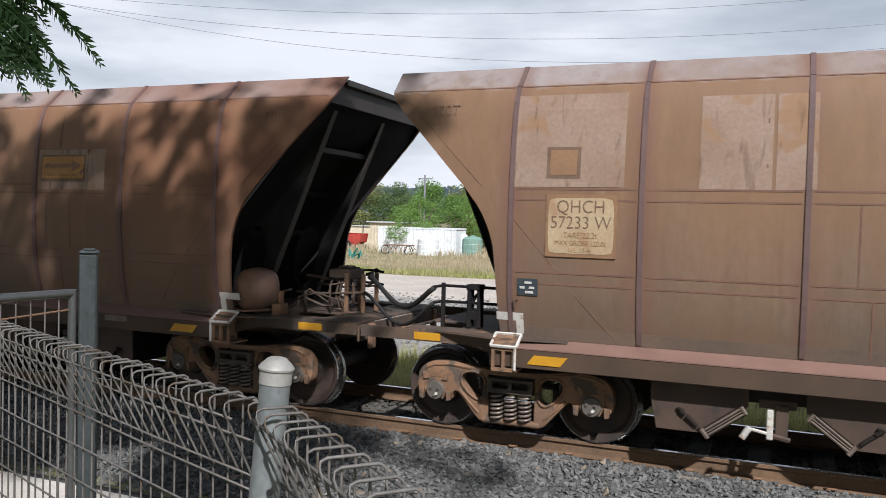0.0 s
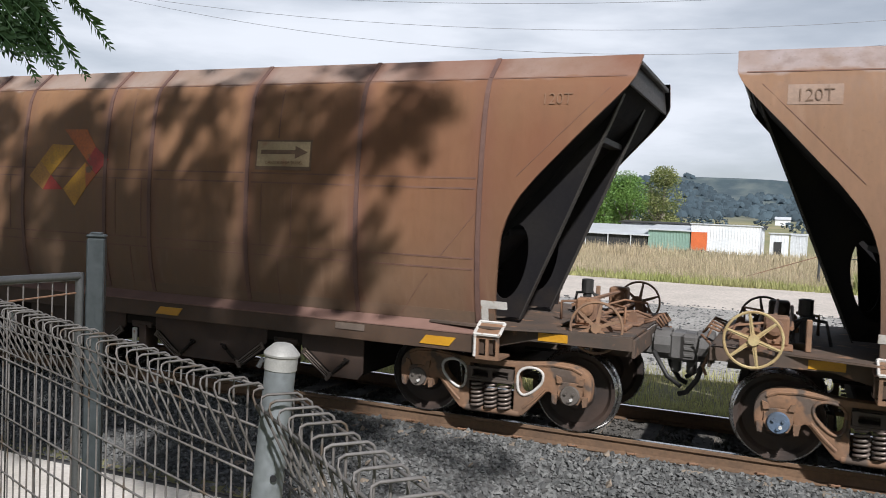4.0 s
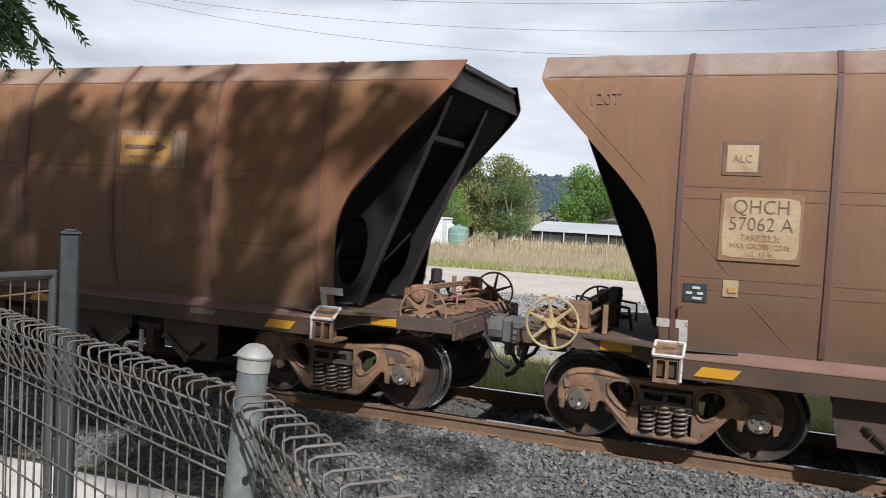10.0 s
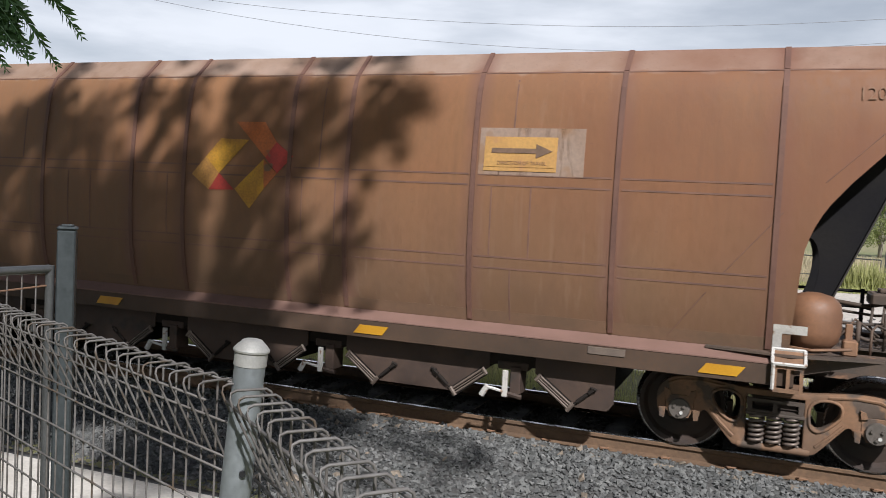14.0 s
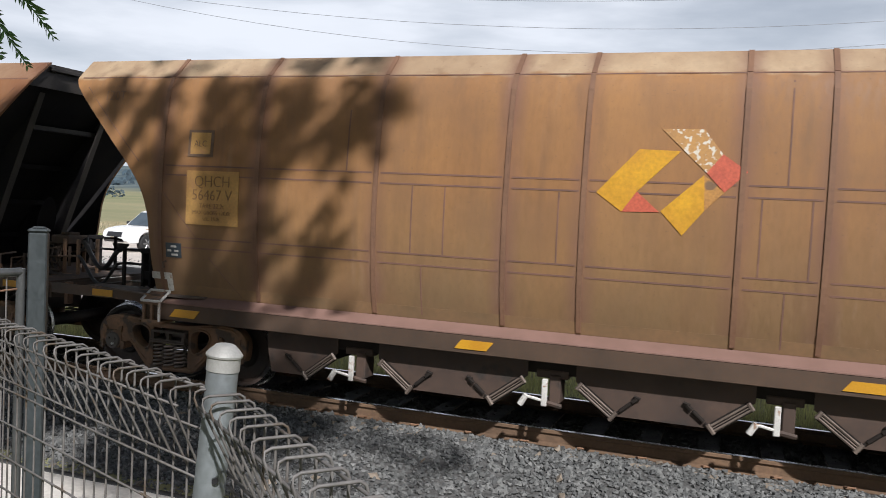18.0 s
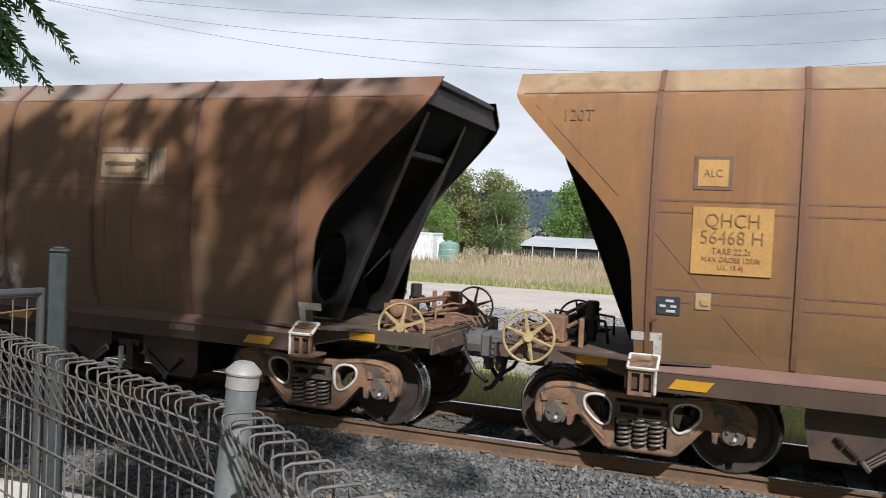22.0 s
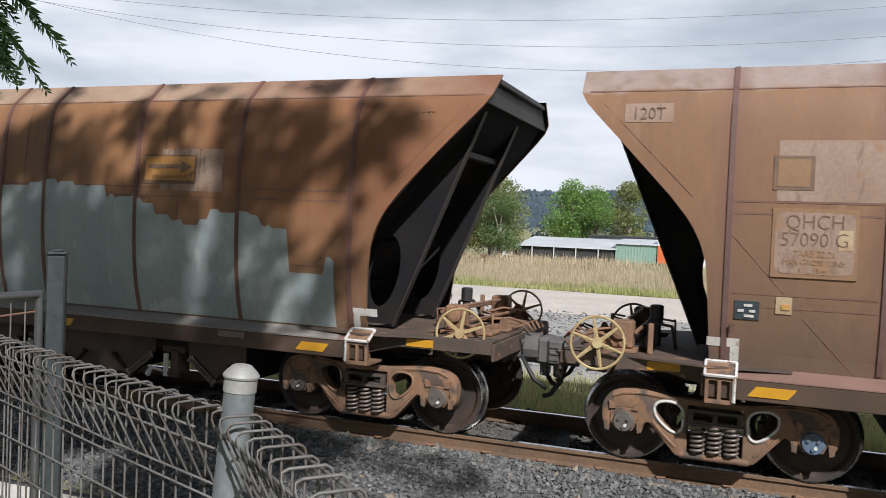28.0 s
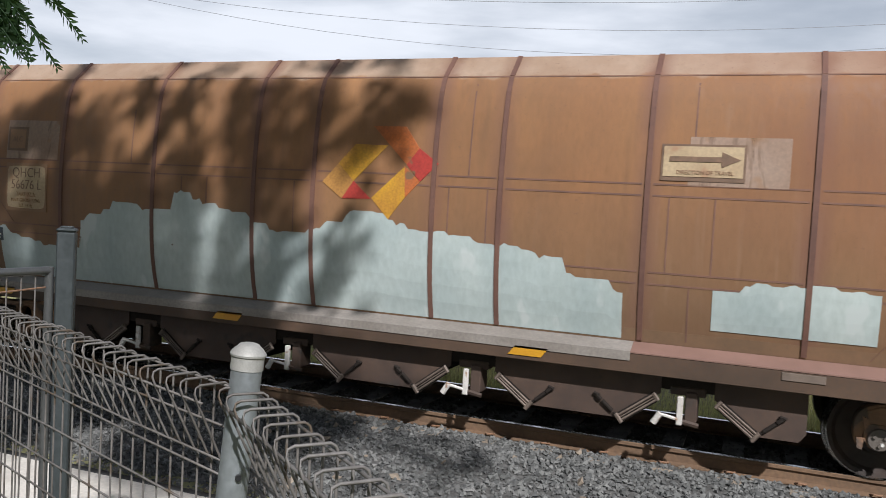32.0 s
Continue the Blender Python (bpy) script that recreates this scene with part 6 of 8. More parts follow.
def build_train():
    first = make_wagon()
    for k in range(12):
        turn = R180 if k % 2 == 0 else Matrix.Identity(4)
        m = Matrix.Translation((centre(k), 0, 0)) @ turn
        w = first if k == 11 else copy_thing(first, m)
        w.matrix_basis = m
        WAGONS.append(w)
    for k, w in enumerate(WAGONS):
        turn = R180 if k % 2 == 0 else Matrix.Identity(4)
        if k % 2 == 0:
            for o in [o for o in w.children if o.name.split(".")[0] in ("stand_post", "relay_box", "brake_pipe", "deck_extension", "end_beam")]:
                bpy.data.objects.remove(o)
        for o in w.children_recursive:
            o.color = (*TINTS[k], 1) if k < 10 or o.name.split(".")[0] != "side_rib" else (0.86, 0.80, 0.80, 1)
        for o in w.children_recursive:
            kind = o.name.split(".")[0]
            if kind == "frame_opening_rim" and k in (2, 7, 8, 9) and o.parent.matrix_basis.translation.x * (1 if k % 2 else -1) * (1 if k != 2 else -1) < 0 + (k == 8) * 9:
                o.material_slots[0].link = "OBJECT"
                o.material_slots[0].material = M_WHITE
            top_part = o if kind == "handwheel" else o.parent
            # far wheels of odd wagons get their shade as a darker brown
            if top_part.name.split(".")[0] == "handwheel" and (k in (2, 4) or (k % 2 == 1 and top_part.matrix_basis.translation.y > 0)):
                o.material_slots[0].link = "OBJECT"
                o.material_slots[0].material = M_WHEELSHADE if k % 2 else M_WHEELRUST
            if k % 2 == 1 and (kind == "gear_case" or o.parent.name.split(".")[0] == "gear_case") and (o if kind == "gear_case" else o.parent).data.vertices[0].co.y > 0:
                o.material_slots[0].link = "OBJECT"
                o.material_slots[0].material = M_WHEELSHADE
            if kind == "hub_cap" and k in (1, 4, 8, 9, 10):
                x = (o.parent.matrix_basis @ o.matrix_basis).translation.x * (1 if k % 2 else -1)
                if (x < -6 and k != 9 and k != 10) or (-6 < x < 0 and k in (9, 10)):
                    o.material_slots[0].link = "OBJECT"
                    o.material_slots[0].material = M_HUBBLUE
        side_markings(w, turn, NUMBERS[k], OCHRE[k], k, extra=k not in (6, 7))
        if k % 2 == 1:
            hose_pair(w, pose(HALF, 0, 0, 0, 0, 180))
        label = "brown hopper wagon with dusty ribbed steel sides"
        if k == 8:
            label = "brown hopper wagon with grey overpaint and sprayed scrawl"
            overpaint(w, turn, (2.0, 2.3, 2.9, 3.2, 3.66, 4.3, 5.3, 5.45), (1.3, 1.88, 1.84, 1.98, 2.06, 2.02, 1.90, 1.85), 1.10, M_PATCHG, "grey smeared overpaint", 81, jag=0.05)
            overpaint(w, turn, (6.5, 6.8, 7.3, 7.6, 8.2, 8.6), (1.88, 1.90, 1.76, 1.62, 1.64, 1.5), 1.10, M_PATCHG, "grey smeared overpaint", 82, jag=0.05)
            overpaint(w, turn, (5.52, 5.7, 5.9, 6.1, 6.4), (1.38, 1.36, 1.24, 1.34, 1.40), 1.10, M_GRAFGREEN, "pale green sprayed patch", 83, off=0.009, jag=0.03)
            spray_line(w, turn, [(2.03, 1.81), (2.15, 1.72), (2.35, 1.9), (2.5, 2.12), (2.7, 2.17), (2.8, 2.05), (2.75, 1.8), (2.72, 1.6)])
            spray_line(w, turn, [(2.03, 1.81), (2.12, 1.62), (2.4, 1.66), (2.68, 1.63)])
            spray_line(w, turn, [(2.1, 1.58), (1.95, 1.72), (1.72, 1.70), (1.62, 1.55), (1.68, 1.42), (1.9, 1.45), (2.08, 1.5)])
            spray_line(w, turn, [(2.3, 1.45), (2.5, 1.58), (2.72, 1.56), (2.84, 1.3), (2.82, 1.13)])
        if k == 10:
            label = "brown hopper wagon with a long teal-grey overpainted patch"
            overpaint(w, turn, (2.58, 2.82, 2.95, 3.66, 3.8, 4.3, 4.85, 5.31, 6.4, 6.5, 7.4, 7.6, 8.5, 9.1, 9.35, 9.74, 10.12, 10.64, 10.8, 11.27, 11.64, 11.70, 12.12, 12.2, 12.42),
                      (1.84, 1.91, 2.02, 2.04, 2.26, 2.27, 2.48, 2.53, 2.50, 2.55, 2.56, 2.55, 2.6, 2.56, 2.43, 2.46, 2.17, 2.16, 2.29, 2.31, 2.13, 1.70, 1.70, 1.85, 1.83), 1.10, M_PATCHD, "teal-grey rolled-on overpaint", 101, off=0.009, jag=0.035)
            for line in ([(6.50, 2.52), (6.36, 2.44), (6.59, 2.28)], [(6.59, 2.28), (6.76, 2.275), (6.93, 2.29)], [(6.72, 2.46), (6.82, 2.37), (6.93, 2.29), (7.14, 2.09)],
                         [(7.14, 2.09), (7.32, 2.30), (7.48, 2.49)], [(6.94, 2.3), (7.1, 2.45), (7.26, 2.56)], [(6.72, 2.46), (6.78, 2.53), (6.86, 2.57)]):
                spray_line(w, turn, line, None, 0.0075)
        if k == 11:
            label = "brown hopper wagon with ragged teal-grey overpainted patches"
            overpaint(w, turn, (1.66, 2.3, 2.63, 2.89, 3.5, 3.65, 4.19, 4.36, 5.5, 5.63, 6.29, 6.9, 7.19, 7.68, 8.4, 8.91, 9.1, 9.27, 9.6),
                      (1.7, 1.52, 1.54, 1.77, 2.09, 2.07, 2.03, 2.28, 1.98, 1.88, 1.96, 2.2, 2.04, 1.98, 1.92, 1.8, 1.67, 1.74, 1.45), 1.10, M_PATCH, "teal-grey rolled-on overpaint", 111, jag=0.035)
            overpaint(w, turn, (10.38, 10.6, 11.22, 11.77), (1.63, 1.70, 1.74, 1.69), 1.26, M_PATCH, "teal-grey rolled-on overpaint", 112, jag=0.02)
        if k >= 10:
            def ledge_paint():
                bm = bmesh.new()
                u0, u1 = (2.6, 12.5) if k == 10 else (1.7, 9.7)
                vs = [[bm.verts.new((x, -y, z)) for y, z in ((1.24, 1.082), (1.43, 1.013), (1.43, 0.925 if k == 11 else 0.995))] for x in (u0 - HALF, u1 - HALF)]
                for i in range(2):
                    bm.faces.new((vs[0][i], vs[0][i + 1], vs[1][i + 1], vs[1][i]))
                return bm
            part("overpaint_patch", ledge_paint(), M_LEDGEG, w, "grey overpainted ledge", turn)
        if k == 11:
            rng = random.Random(4)
            v, f = [], []
            for i in range(260):
                c = Vector((HALF - rng.uniform(0.25, 0.95), -rng.uniform(0.25, 1.05), 1.087 + rng.uniform(0, 0.02)))
                s = rng.uniform(0.012, 0.03)
                n = len(v)
                v += [tuple(c + Vector(p) * s * rng.uniform(0.7, 1.2)) for p in ((1, 0, 0), (-1, 0, 0), (0, 1, 0), (0, -1, 0), (0, 0, 1), (0, 0, -1))]
                f += [(n + p, n + q, n + r) for p, q, r in ((0, 2, 4), (2, 1, 4), (1, 3, 4), (3, 0, 4), (2, 0, 5), (1, 2, 5), (3, 1, 5), (0, 3, 5))]
            tagged(part("coal_spill", np_mesh("coal_spill", v, f, M_COALSHADE), None, w, "loose black coal lying on the end deck"), kind="stuff")
        tagged(w, label)


build_train()


# ---- fence, gate and tree by the camera ----
FDIR = Vector((-0.936, 0.351, 0)).normalized()


def fence_panel(name, org, along, length, top0, slope, pitch, label, lowered=1.15):
    """Bent wires with a three-cornered roll along the top, tied by line wires."""
    fence = empty(name, Matrix.Identity(4), label, "fence", "mesh fence panels")
    along = Vector(along).normalized()
    out = Vector((-along.y, along.x, 0))
    if out.y > 0:
        out = -out
    n = int(round(length / pitch))
    rng = random.Random(n)
    top = lambda s: top0 + slope * s
    back, front = 0.0, 0.054
    for i in range(n + 1):
        s = length * i / n
        b = Vector(org) + along * s
        lean = along * rng.uniform(-0.004, 0.004)
        P = lambda o, z: tuple(b + out * o + lean * ((top(s) - z) / 0.1 if z > top(s) - 0.1 else 1.0) + Vector((0, 0, z)))
        t = top(s) + rng.uniform(-0.0015, 0.0015)
        bm = bmesh.new()
        tube(bm, [P(back, t - lowered), P(back, t - 0.05), P(back, t - 0.010), P(back + 0.002, t - 0.004), P(back + 0.008, t), P(front - 0.008, t), P(front - 0.002, t - 0.003), P(front, t - 0.010),
                  P(front - 0.004, t - 0.020), P(back + 0.005, t - 0.112)], 0.0018, 6, caps=False)
        smooth(part("upright_wire", bm, M_WIRE, fence))
    for o, dz in ((front - 0.006, -0.021), (back + 0.007, -0.006), (back + 0.004, -0.0625), (back + 0.008, -0.110)) + tuple((back + 0.004, -0.130 - 0.0625 * j) for j in range(16)):
        bm = bmesh.new()
        tube(bm, [tuple(Vector(org) + along * s + out * o + Vector((0, 0, top(s) + dz + rng.uniform(-0.002, 0.002)))) for s in [-0.01 + (length + 0.02) * j / 6 for j in range(7)]], 0.0019, 6)
        smooth(part("line_wire", bm, M_WIRE, fence))
    return fence


def build_near():
    fence_panel("mesh_fence", (-0.700, -8.149, 0), FDIR, 1.7, 1.970, 0.01, 0.037, "weathered galvanised roll-top mesh fence meeting the gate post")
    fence_panel("mesh_fence", (-0.634, -8.175, 0), (0.760, -0.650, 0), 1.6, 1.977, 0.02, 0.0414, "weathered galvanised roll-top mesh fence beside the path")
    # round post with a cast cap
    up = Vector((0.93 * 0.075, 0.36 * 0.075, 1.0)).normalized()
    lean = Vector((0, 0, 1)).rotation_difference(up).to_matrix().to_4x4()
    post = empty("fence_post", Matrix.Translation((-0.645, -8.187, 2.034)) @ lean, "round galvanised fence post with a domed cast cap", "post")
    bm = bmesh.new()
    lathe(bm, [(-1.45, 0.0201), (-0.034, 0.0201)], 28, "z")
    smooth_sharp(part("tube", bm, M_GALVP, post), 40)
    bm = bmesh.new()
    lathe(bm, [(-0.0345, 0.0203), (-0.034, 0.0213), (-0.0175, 0.0213), (-0.0160, 0.0231), (-0.0135, 0.0236), (-0.0120, 0.0229), (-0.0075, 0.0192), (-0.0040, 0.0152), (-0.0012, 0.0127), (0.0, 0.0095), (0.0004, 0.001)], 30, "z")
    smooth_sharp(part("cap", bm, M_CAP, post, "pale domed cap"), 30)
    bm = bmesh.new()
    d = Vector((0.62, -0.78, 0))
    c = d * 0.0175 + Vector((0.005, 0, -0.171))
    tube(bm, [tuple(c), tuple(c + d * 0.0045)], 0.0042, 10)
    part("bolt_hole", bm, M_GRILLE, post)
    # square post with the gate hung on it
    sp = empty("gate_post", pose(-2.82, -6.39, 0, 0, 0, 38), "square blue-grey painted steel gate post", "post")
    bm = bmesh.new()
    box(bm, -0.037, 0.037, -0.037, 0.037, 0.1, 2.035, 0.006)
    part("tube", bm, M_POST, sp)
    bm = bmesh.new()
    box(bm, -0.041, 0.041, -0.041, 0.041, 2.035, 2.052, 0.008)
    box(bm, -0.026, 0.026, -0.026, 0.026, 2.052, 2.060, 0.006)
    part("cap", bm, M_POST, sp)
    A = Vector((-2.845, -6.455, 0))
    D = Vector((-0.10, -0.995, 0)).normalized()
    gate = empty("gate", Matrix.Identity(4), "galvanised tube gate with upright rods, standing open", "gate")
    bm = bmesh.new()
    for z in (1.87, 0.75):
        tube(bm, [tuple(A + Vector((0, 0, z))), tuple(A + D * 1.3 + Vector((0, 0, z)))], 0.018, 10)
    for s in (0.0, 1.3):
        tube(bm, [tuple(A + D * s + Vector((0, 0, 0.74))), tuple(A + D * s + Vector((0, 0, 1.885)))], 0.018, 10)
    smooth_sharp(part("gate_frame", bm, M_GALV, gate), 50)
    for i in range(1, 20):
        bm = bmesh.new()
        p = A + D * (1.3 * i / 20)
        tube(bm, [tuple(p + Vector((0, 0, 0.75))), tuple(p + Vector((0, 0, 1.86)))], 0.0035, 5)
        part("rod", bm, M_WIRE, gate)
    bm = bmesh.new()
    tube(bm, [tuple(A + Vector((0.0, 0, 1.80))), tuple(A + D * 1.3 + Vector((0, 0, 1.74)))], 0.004, 5)
    part("tie_wire", bm, M_RUST, gate)


def leaf_cards(rng, centres, radius, count, size, flat=0.5):
    """Many small pointed leaf blades scattered in balls: returns verts and faces."""
    verts, faces = [], []
    for cx, cy, cz, r in centres:
        for _ in range(int(count * r * r / (radius * radius))):
            a, b = rng.uniform(0, 6.283), math.acos(rng.uniform(-1, 1))
            d = r * rng.uniform(0.35, 1.0) ** 0.6
            p = Vector((cx + d * math.sin(b) * math.cos(a), cy + d * math.sin(b) * math.sin(a), cz + 0.75 * d * math.cos(b)))
            e = Vector((rng.uniform(-1, 1), rng.uniform(-1, 1), rng.uniform(-0.8, 0.4))).normalized()
            f = e.cross(Vector((rng.uniform(-1, 1), rng.uniform(-1, 1), rng.uniform(-1, 1)))).normalized()
            s = size * rng.uniform(0.6, 1.3)
            k = len(verts)
            verts += [tuple(p - e * s), tuple(p + f * s * flat), tuple(p + e * s), tuple(p - f * s * flat)]
            faces.append((k, k + 1, k + 2, k + 3))
    return verts, faces


M_BARK = surf("grey_bark", (0.16, 0.13, 0.10), (0.10, 0.085, 0.07), 4, 0.9, bump=0.5)


def build_near_tree():
    rng = random.Random(21)
    tree = empty("shade_tree", pose(-6.5, -12.0, 0), "tall broadleaf tree with drooping feathery branches", "tree")
    inv = tree.matrix_basis.inverted()
    bm = bmesh.new()
    base = Vector((-6.5, -12.0, 0.0))
    tube(bm, [tuple(inv @ (base + Vector(p))) for p in ((0, 0, -0.4), (0.1, 0, 1.2), (0.3, 0.2, 3.0), (0.5, 0.3, 4.6))], 0.24, 12)
    for tx, ty, tz in ((-6.0, -6.0, 7.8), (-3.0, -6.2, 7.2), (-8.0, -6.4, 7.6), (-1.0, -8.6, 7.6), (-3.5, -9.0, 8.4), (1.6, -12.6, 7.4), (-9.0, -9.0, 8.0)):
        s = base + Vector((0.4, 0.25, 3.9))
        e = Vector((tx, ty, tz))
        mid = s.lerp(e, 0.5) + Vector((0, 0, 0.8))
        tube(bm, [tuple(inv @ s), tuple(inv @ s.lerp(mid, 0.6)), tuple(inv @ mid)], 0.10, 8)
        tube(bm, [tuple(inv @ mid), tuple(inv @ e)], 0.055, 6)
    smooth(part("trunk", bm, M_BARK, tree))
    cl = []
    for x, y, z, r in CROWN:
        cl.append((x + 6.5, y + 12.0, z, r))
    v, f = leaf_cards(rng, cl, 1.0, 620, 0.10, 0.45)
    tagged(part("crown", np_mesh("crown", v, f, M_CROWN), None, tree), kind="stuff")
    # hanging fronds of paired leaflets that dip into the view
    for (sx, sy, sz), (ex, ey, ez), size in FRONDS:
        v, f = [], []
        a, e = Vector((sx, sy, sz)), Vector((ex, ey, ez))
        arc = lambda t: a.lerp(e, t) + Vector((0, 0, 0.05 * math.sin(math.pi * t)))
        bm = bmesh.new()
        tube(bm, [tuple(inv @ arc(k / 6)) for k in range(7)], 0.0026, 5)
        part("twig", bm, M_LEAF, tree)
        n = max(8, int((e - a).length / 0.0145))
        axis = (e - a).normalized()
        for i in range(n):
            t = 0.1 + 0.9 * i / (n - 1)
            q = arc(t)
            for sgn in (-1, 1):
                side = axis.cross(Vector((0.5, -0.8, 0.1))).normalized() * sgn
                w = (side * rng.uniform(0.5, 1.0) + axis * rng.uniform(0.5, 0.9) + Vector((rng.uniform(-0.25, 0.25), rng.uniform(-0.25, 0.25), rng.uniform(-0.75, -0.15)))).normalized()
                L = size * rng.uniform(0.7, 1.15) * (1.0 - 0.45 * max(0.0, t - 0.75) / 0.25)
                h = (w.cross(Vector((0.3, 1.0, 0.2))).normalized() + Vector((0, rng.uniform(-0.5, 0.5), 0))).normalized() * L * 0.21
                k = len(v)
                v += [tuple(inv @ x) for x in (q, q + w * L * 0.4 + h, q + w * L, q + w * L * 0.4 - h)]
                f.append((k, k + 1, k + 2, k + 3))
        tagged(part("leaf_spray", np_mesh("leaf_spray", v, f, M_LEAF), None, tree), kind="stuff")


def _crown():
    """Clumps of the crown: their shade falls on the wagons, the ballast and the fence."""
    rng = random.Random(5)
    out = []
    s = Vector((SUN.x / SUN.z, SUN.y / SUN.z, 1.0))
    sprays = [(-3.5, 3.5, 3.2, 0.18), (-3.85, 3.55, 2.95, 0.24), (-4.15, 2.95, 2.65, 0.22), (-4.55, 3.6, 2.65, 0.28), (-5.0, 3.6, 2.75, 0.27), (-5.5, 3.6, 2.6, 0.22), (-5.45, 2.7, 1.95, 0.19),
              (-5.15, 2.6, 2.2, 0.18), (-5.55, 2.0, 1.15, 0.30), (-4.85, 2.0, 1.4, 0.20), (-5.1, 1.7, 1.1, 0.27), (-4.15, 2.05, 1.5, 0.21), (-4.4, 1.6, 1.2, 0.13), (-6.3, 3.6, 3.1, 0.32),
              (-6.2, 2.95, 2.4, 0.20), (-6.9, 3.6, 3.25, 0.28), (-7.55, 3.2, 2.5, 0.24), (-7.2, 2.4, 1.8, 0.2), (-6.85, 2.2, 1.1, 0.36), (-6.3, 1.8, 1.15, 0.30), (-7.6, 1.9, 1.2, 0.28)]
    for i in range(26):
        z = rng.uniform(1.5, 3.7)
        sprays.append((rng.uniform(-13.0, -7.9), z, z - rng.uniform(0.35, 0.9), rng.uniform(0.18, 0.32)))
    for i in range(26):
        z = rng.uniform(1.5, 2.7)
        sprays.append((rng.uniform(-12.5, -5.9), z, z - rng.uniform(0.3, 0.7), rng.uniform(0.18, 0.28)))
    for i in range(26):
        sprays.append((rng.uniform(-11.5, -5.3), rng.uniform(0.8, 1.2), rng.uniform(0.1, 0.5), rng.uniform(0.28, 0.38)))
    for x, z0, z1, w in sprays:
        h = rng.uniform(4.2, 6.0)
        for j in range(int((z0 - z1) / (0.8 * w)) + 2):
            z = z0 - j * 0.8 * w
            p = Vector((x + 0.12 * (z - z0) + rng.uniform(-0.3, 0.3) * w, -1.36, max(z, z1))) + s * (h + rng.uniform(-0.2, 0.2))
            out.append((*p, w * rng.uniform(0.70, 0.92)))
            for q in range(2):
                p = Vector((x + rng.choice((-1, 1)) * w * rng.uniform(0.8, 1.25), -1.36, z - rng.uniform(0.0, 0.25))) + s * (h + rng.uniform(-0.2, 0.2))
                out.append((*p, rng.uniform(0.06, 0.11)))
    for i in range(22):
        p = Vector((rng.uniform(-12, -3.6), -1.1, rng.uniform(3.62, 4.1))) + s * rng.uniform(4.4, 6.0)
        out.append((*p, rng.uniform(0.1, 0.24)))
    for i in range(50):
        p = Vector((rng.uniform(-10.5, -4.2), rng.uniform(-3.4, -1.0), -0.2)) + s * rng.uniform(6.6, 8.4)
        out.append((*p, rng.uniform(0.4, 0.75)))
    for x, y, r in ((-3.5, -1.5, 0.30), (-3.0, -1.3, 0.24), (-2.6, -1.45, 0.16), (-3.9, -2.2, 0.28), (-3.2, -2.6, 0.22), (-4.2, -1.5, 0.3), (-4.6, -2.0, 0.25),
                    (-4.51, -1.01, 0.24), (-4.08, -1.01, 0.20), (-3.66, -0.88, 0.18), (-3.01, -1.77, 0.16), (-2.65, -1.95, 0.20), (-2.44, -1.74, 0.15), (-2.59, -2.37, 0.17)):
        p = Vector((x, y, -0.2)) + s * rng.uniform(6.6, 7.6)
        out.append((*p, r))
    for i in range(9):
        p = Vector((rng.uniform(-5.0, -2.5), rng.uniform(-8.2, -6.6), 1.3)) + s * rng.uniform(4.6, 6.8)
        out.append((*p, rng.uniform(0.35, 0.6)))
    # unseen outer clumps, added to keep sky light off the shaded side
    for i in range(70):
        out.append((rng.uniform(-17, -5.5), rng.uniform(-15.5, -6.0), rng.uniform(5.6, 9.5), rng.uniform(0.8, 1.3)))
    for i in range(26):
        out.append((rng.uniform(-6.0, 0.0), rng.uniform(-16.5, -13.5), rng.uniform(5.0, 8.5), rng.uniform(0.7, 1.1)))
    return out


CROWN = _crown()
FRONDS = [((-2.66, -7.05, 3.12), (-2.47, -6.84, 2.885), 0.050), ((-2.60, -7.01, 3.03), (-2.42, -6.74, 2.775), 0.050), ((-2.66, -7.06, 2.98), (-2.488, -6.786, 2.663), 0.052),
          ((-2.70, -7.08, 2.90), (-2.60, -6.905, 2.63), 0.050)]
_r = random.Random(9)
for _k in range(40):
    _x, _z = _r.uniform(-2.67, -2.535), _r.uniform(2.66, 2.97)
    _e = (_x, -6.92 + 1.3 * (_x + 2.58) + _r.uniform(-0.05, 0.08), _z)
    FRONDS.append(((_e[0] - _r.uniform(0.10, 0.2), _e[1] - _r.uniform(0.1, 0.22), _e[2] + _r.uniform(0.1, 0.2)), _e, 0.050))

build_near()
build_near_tree()


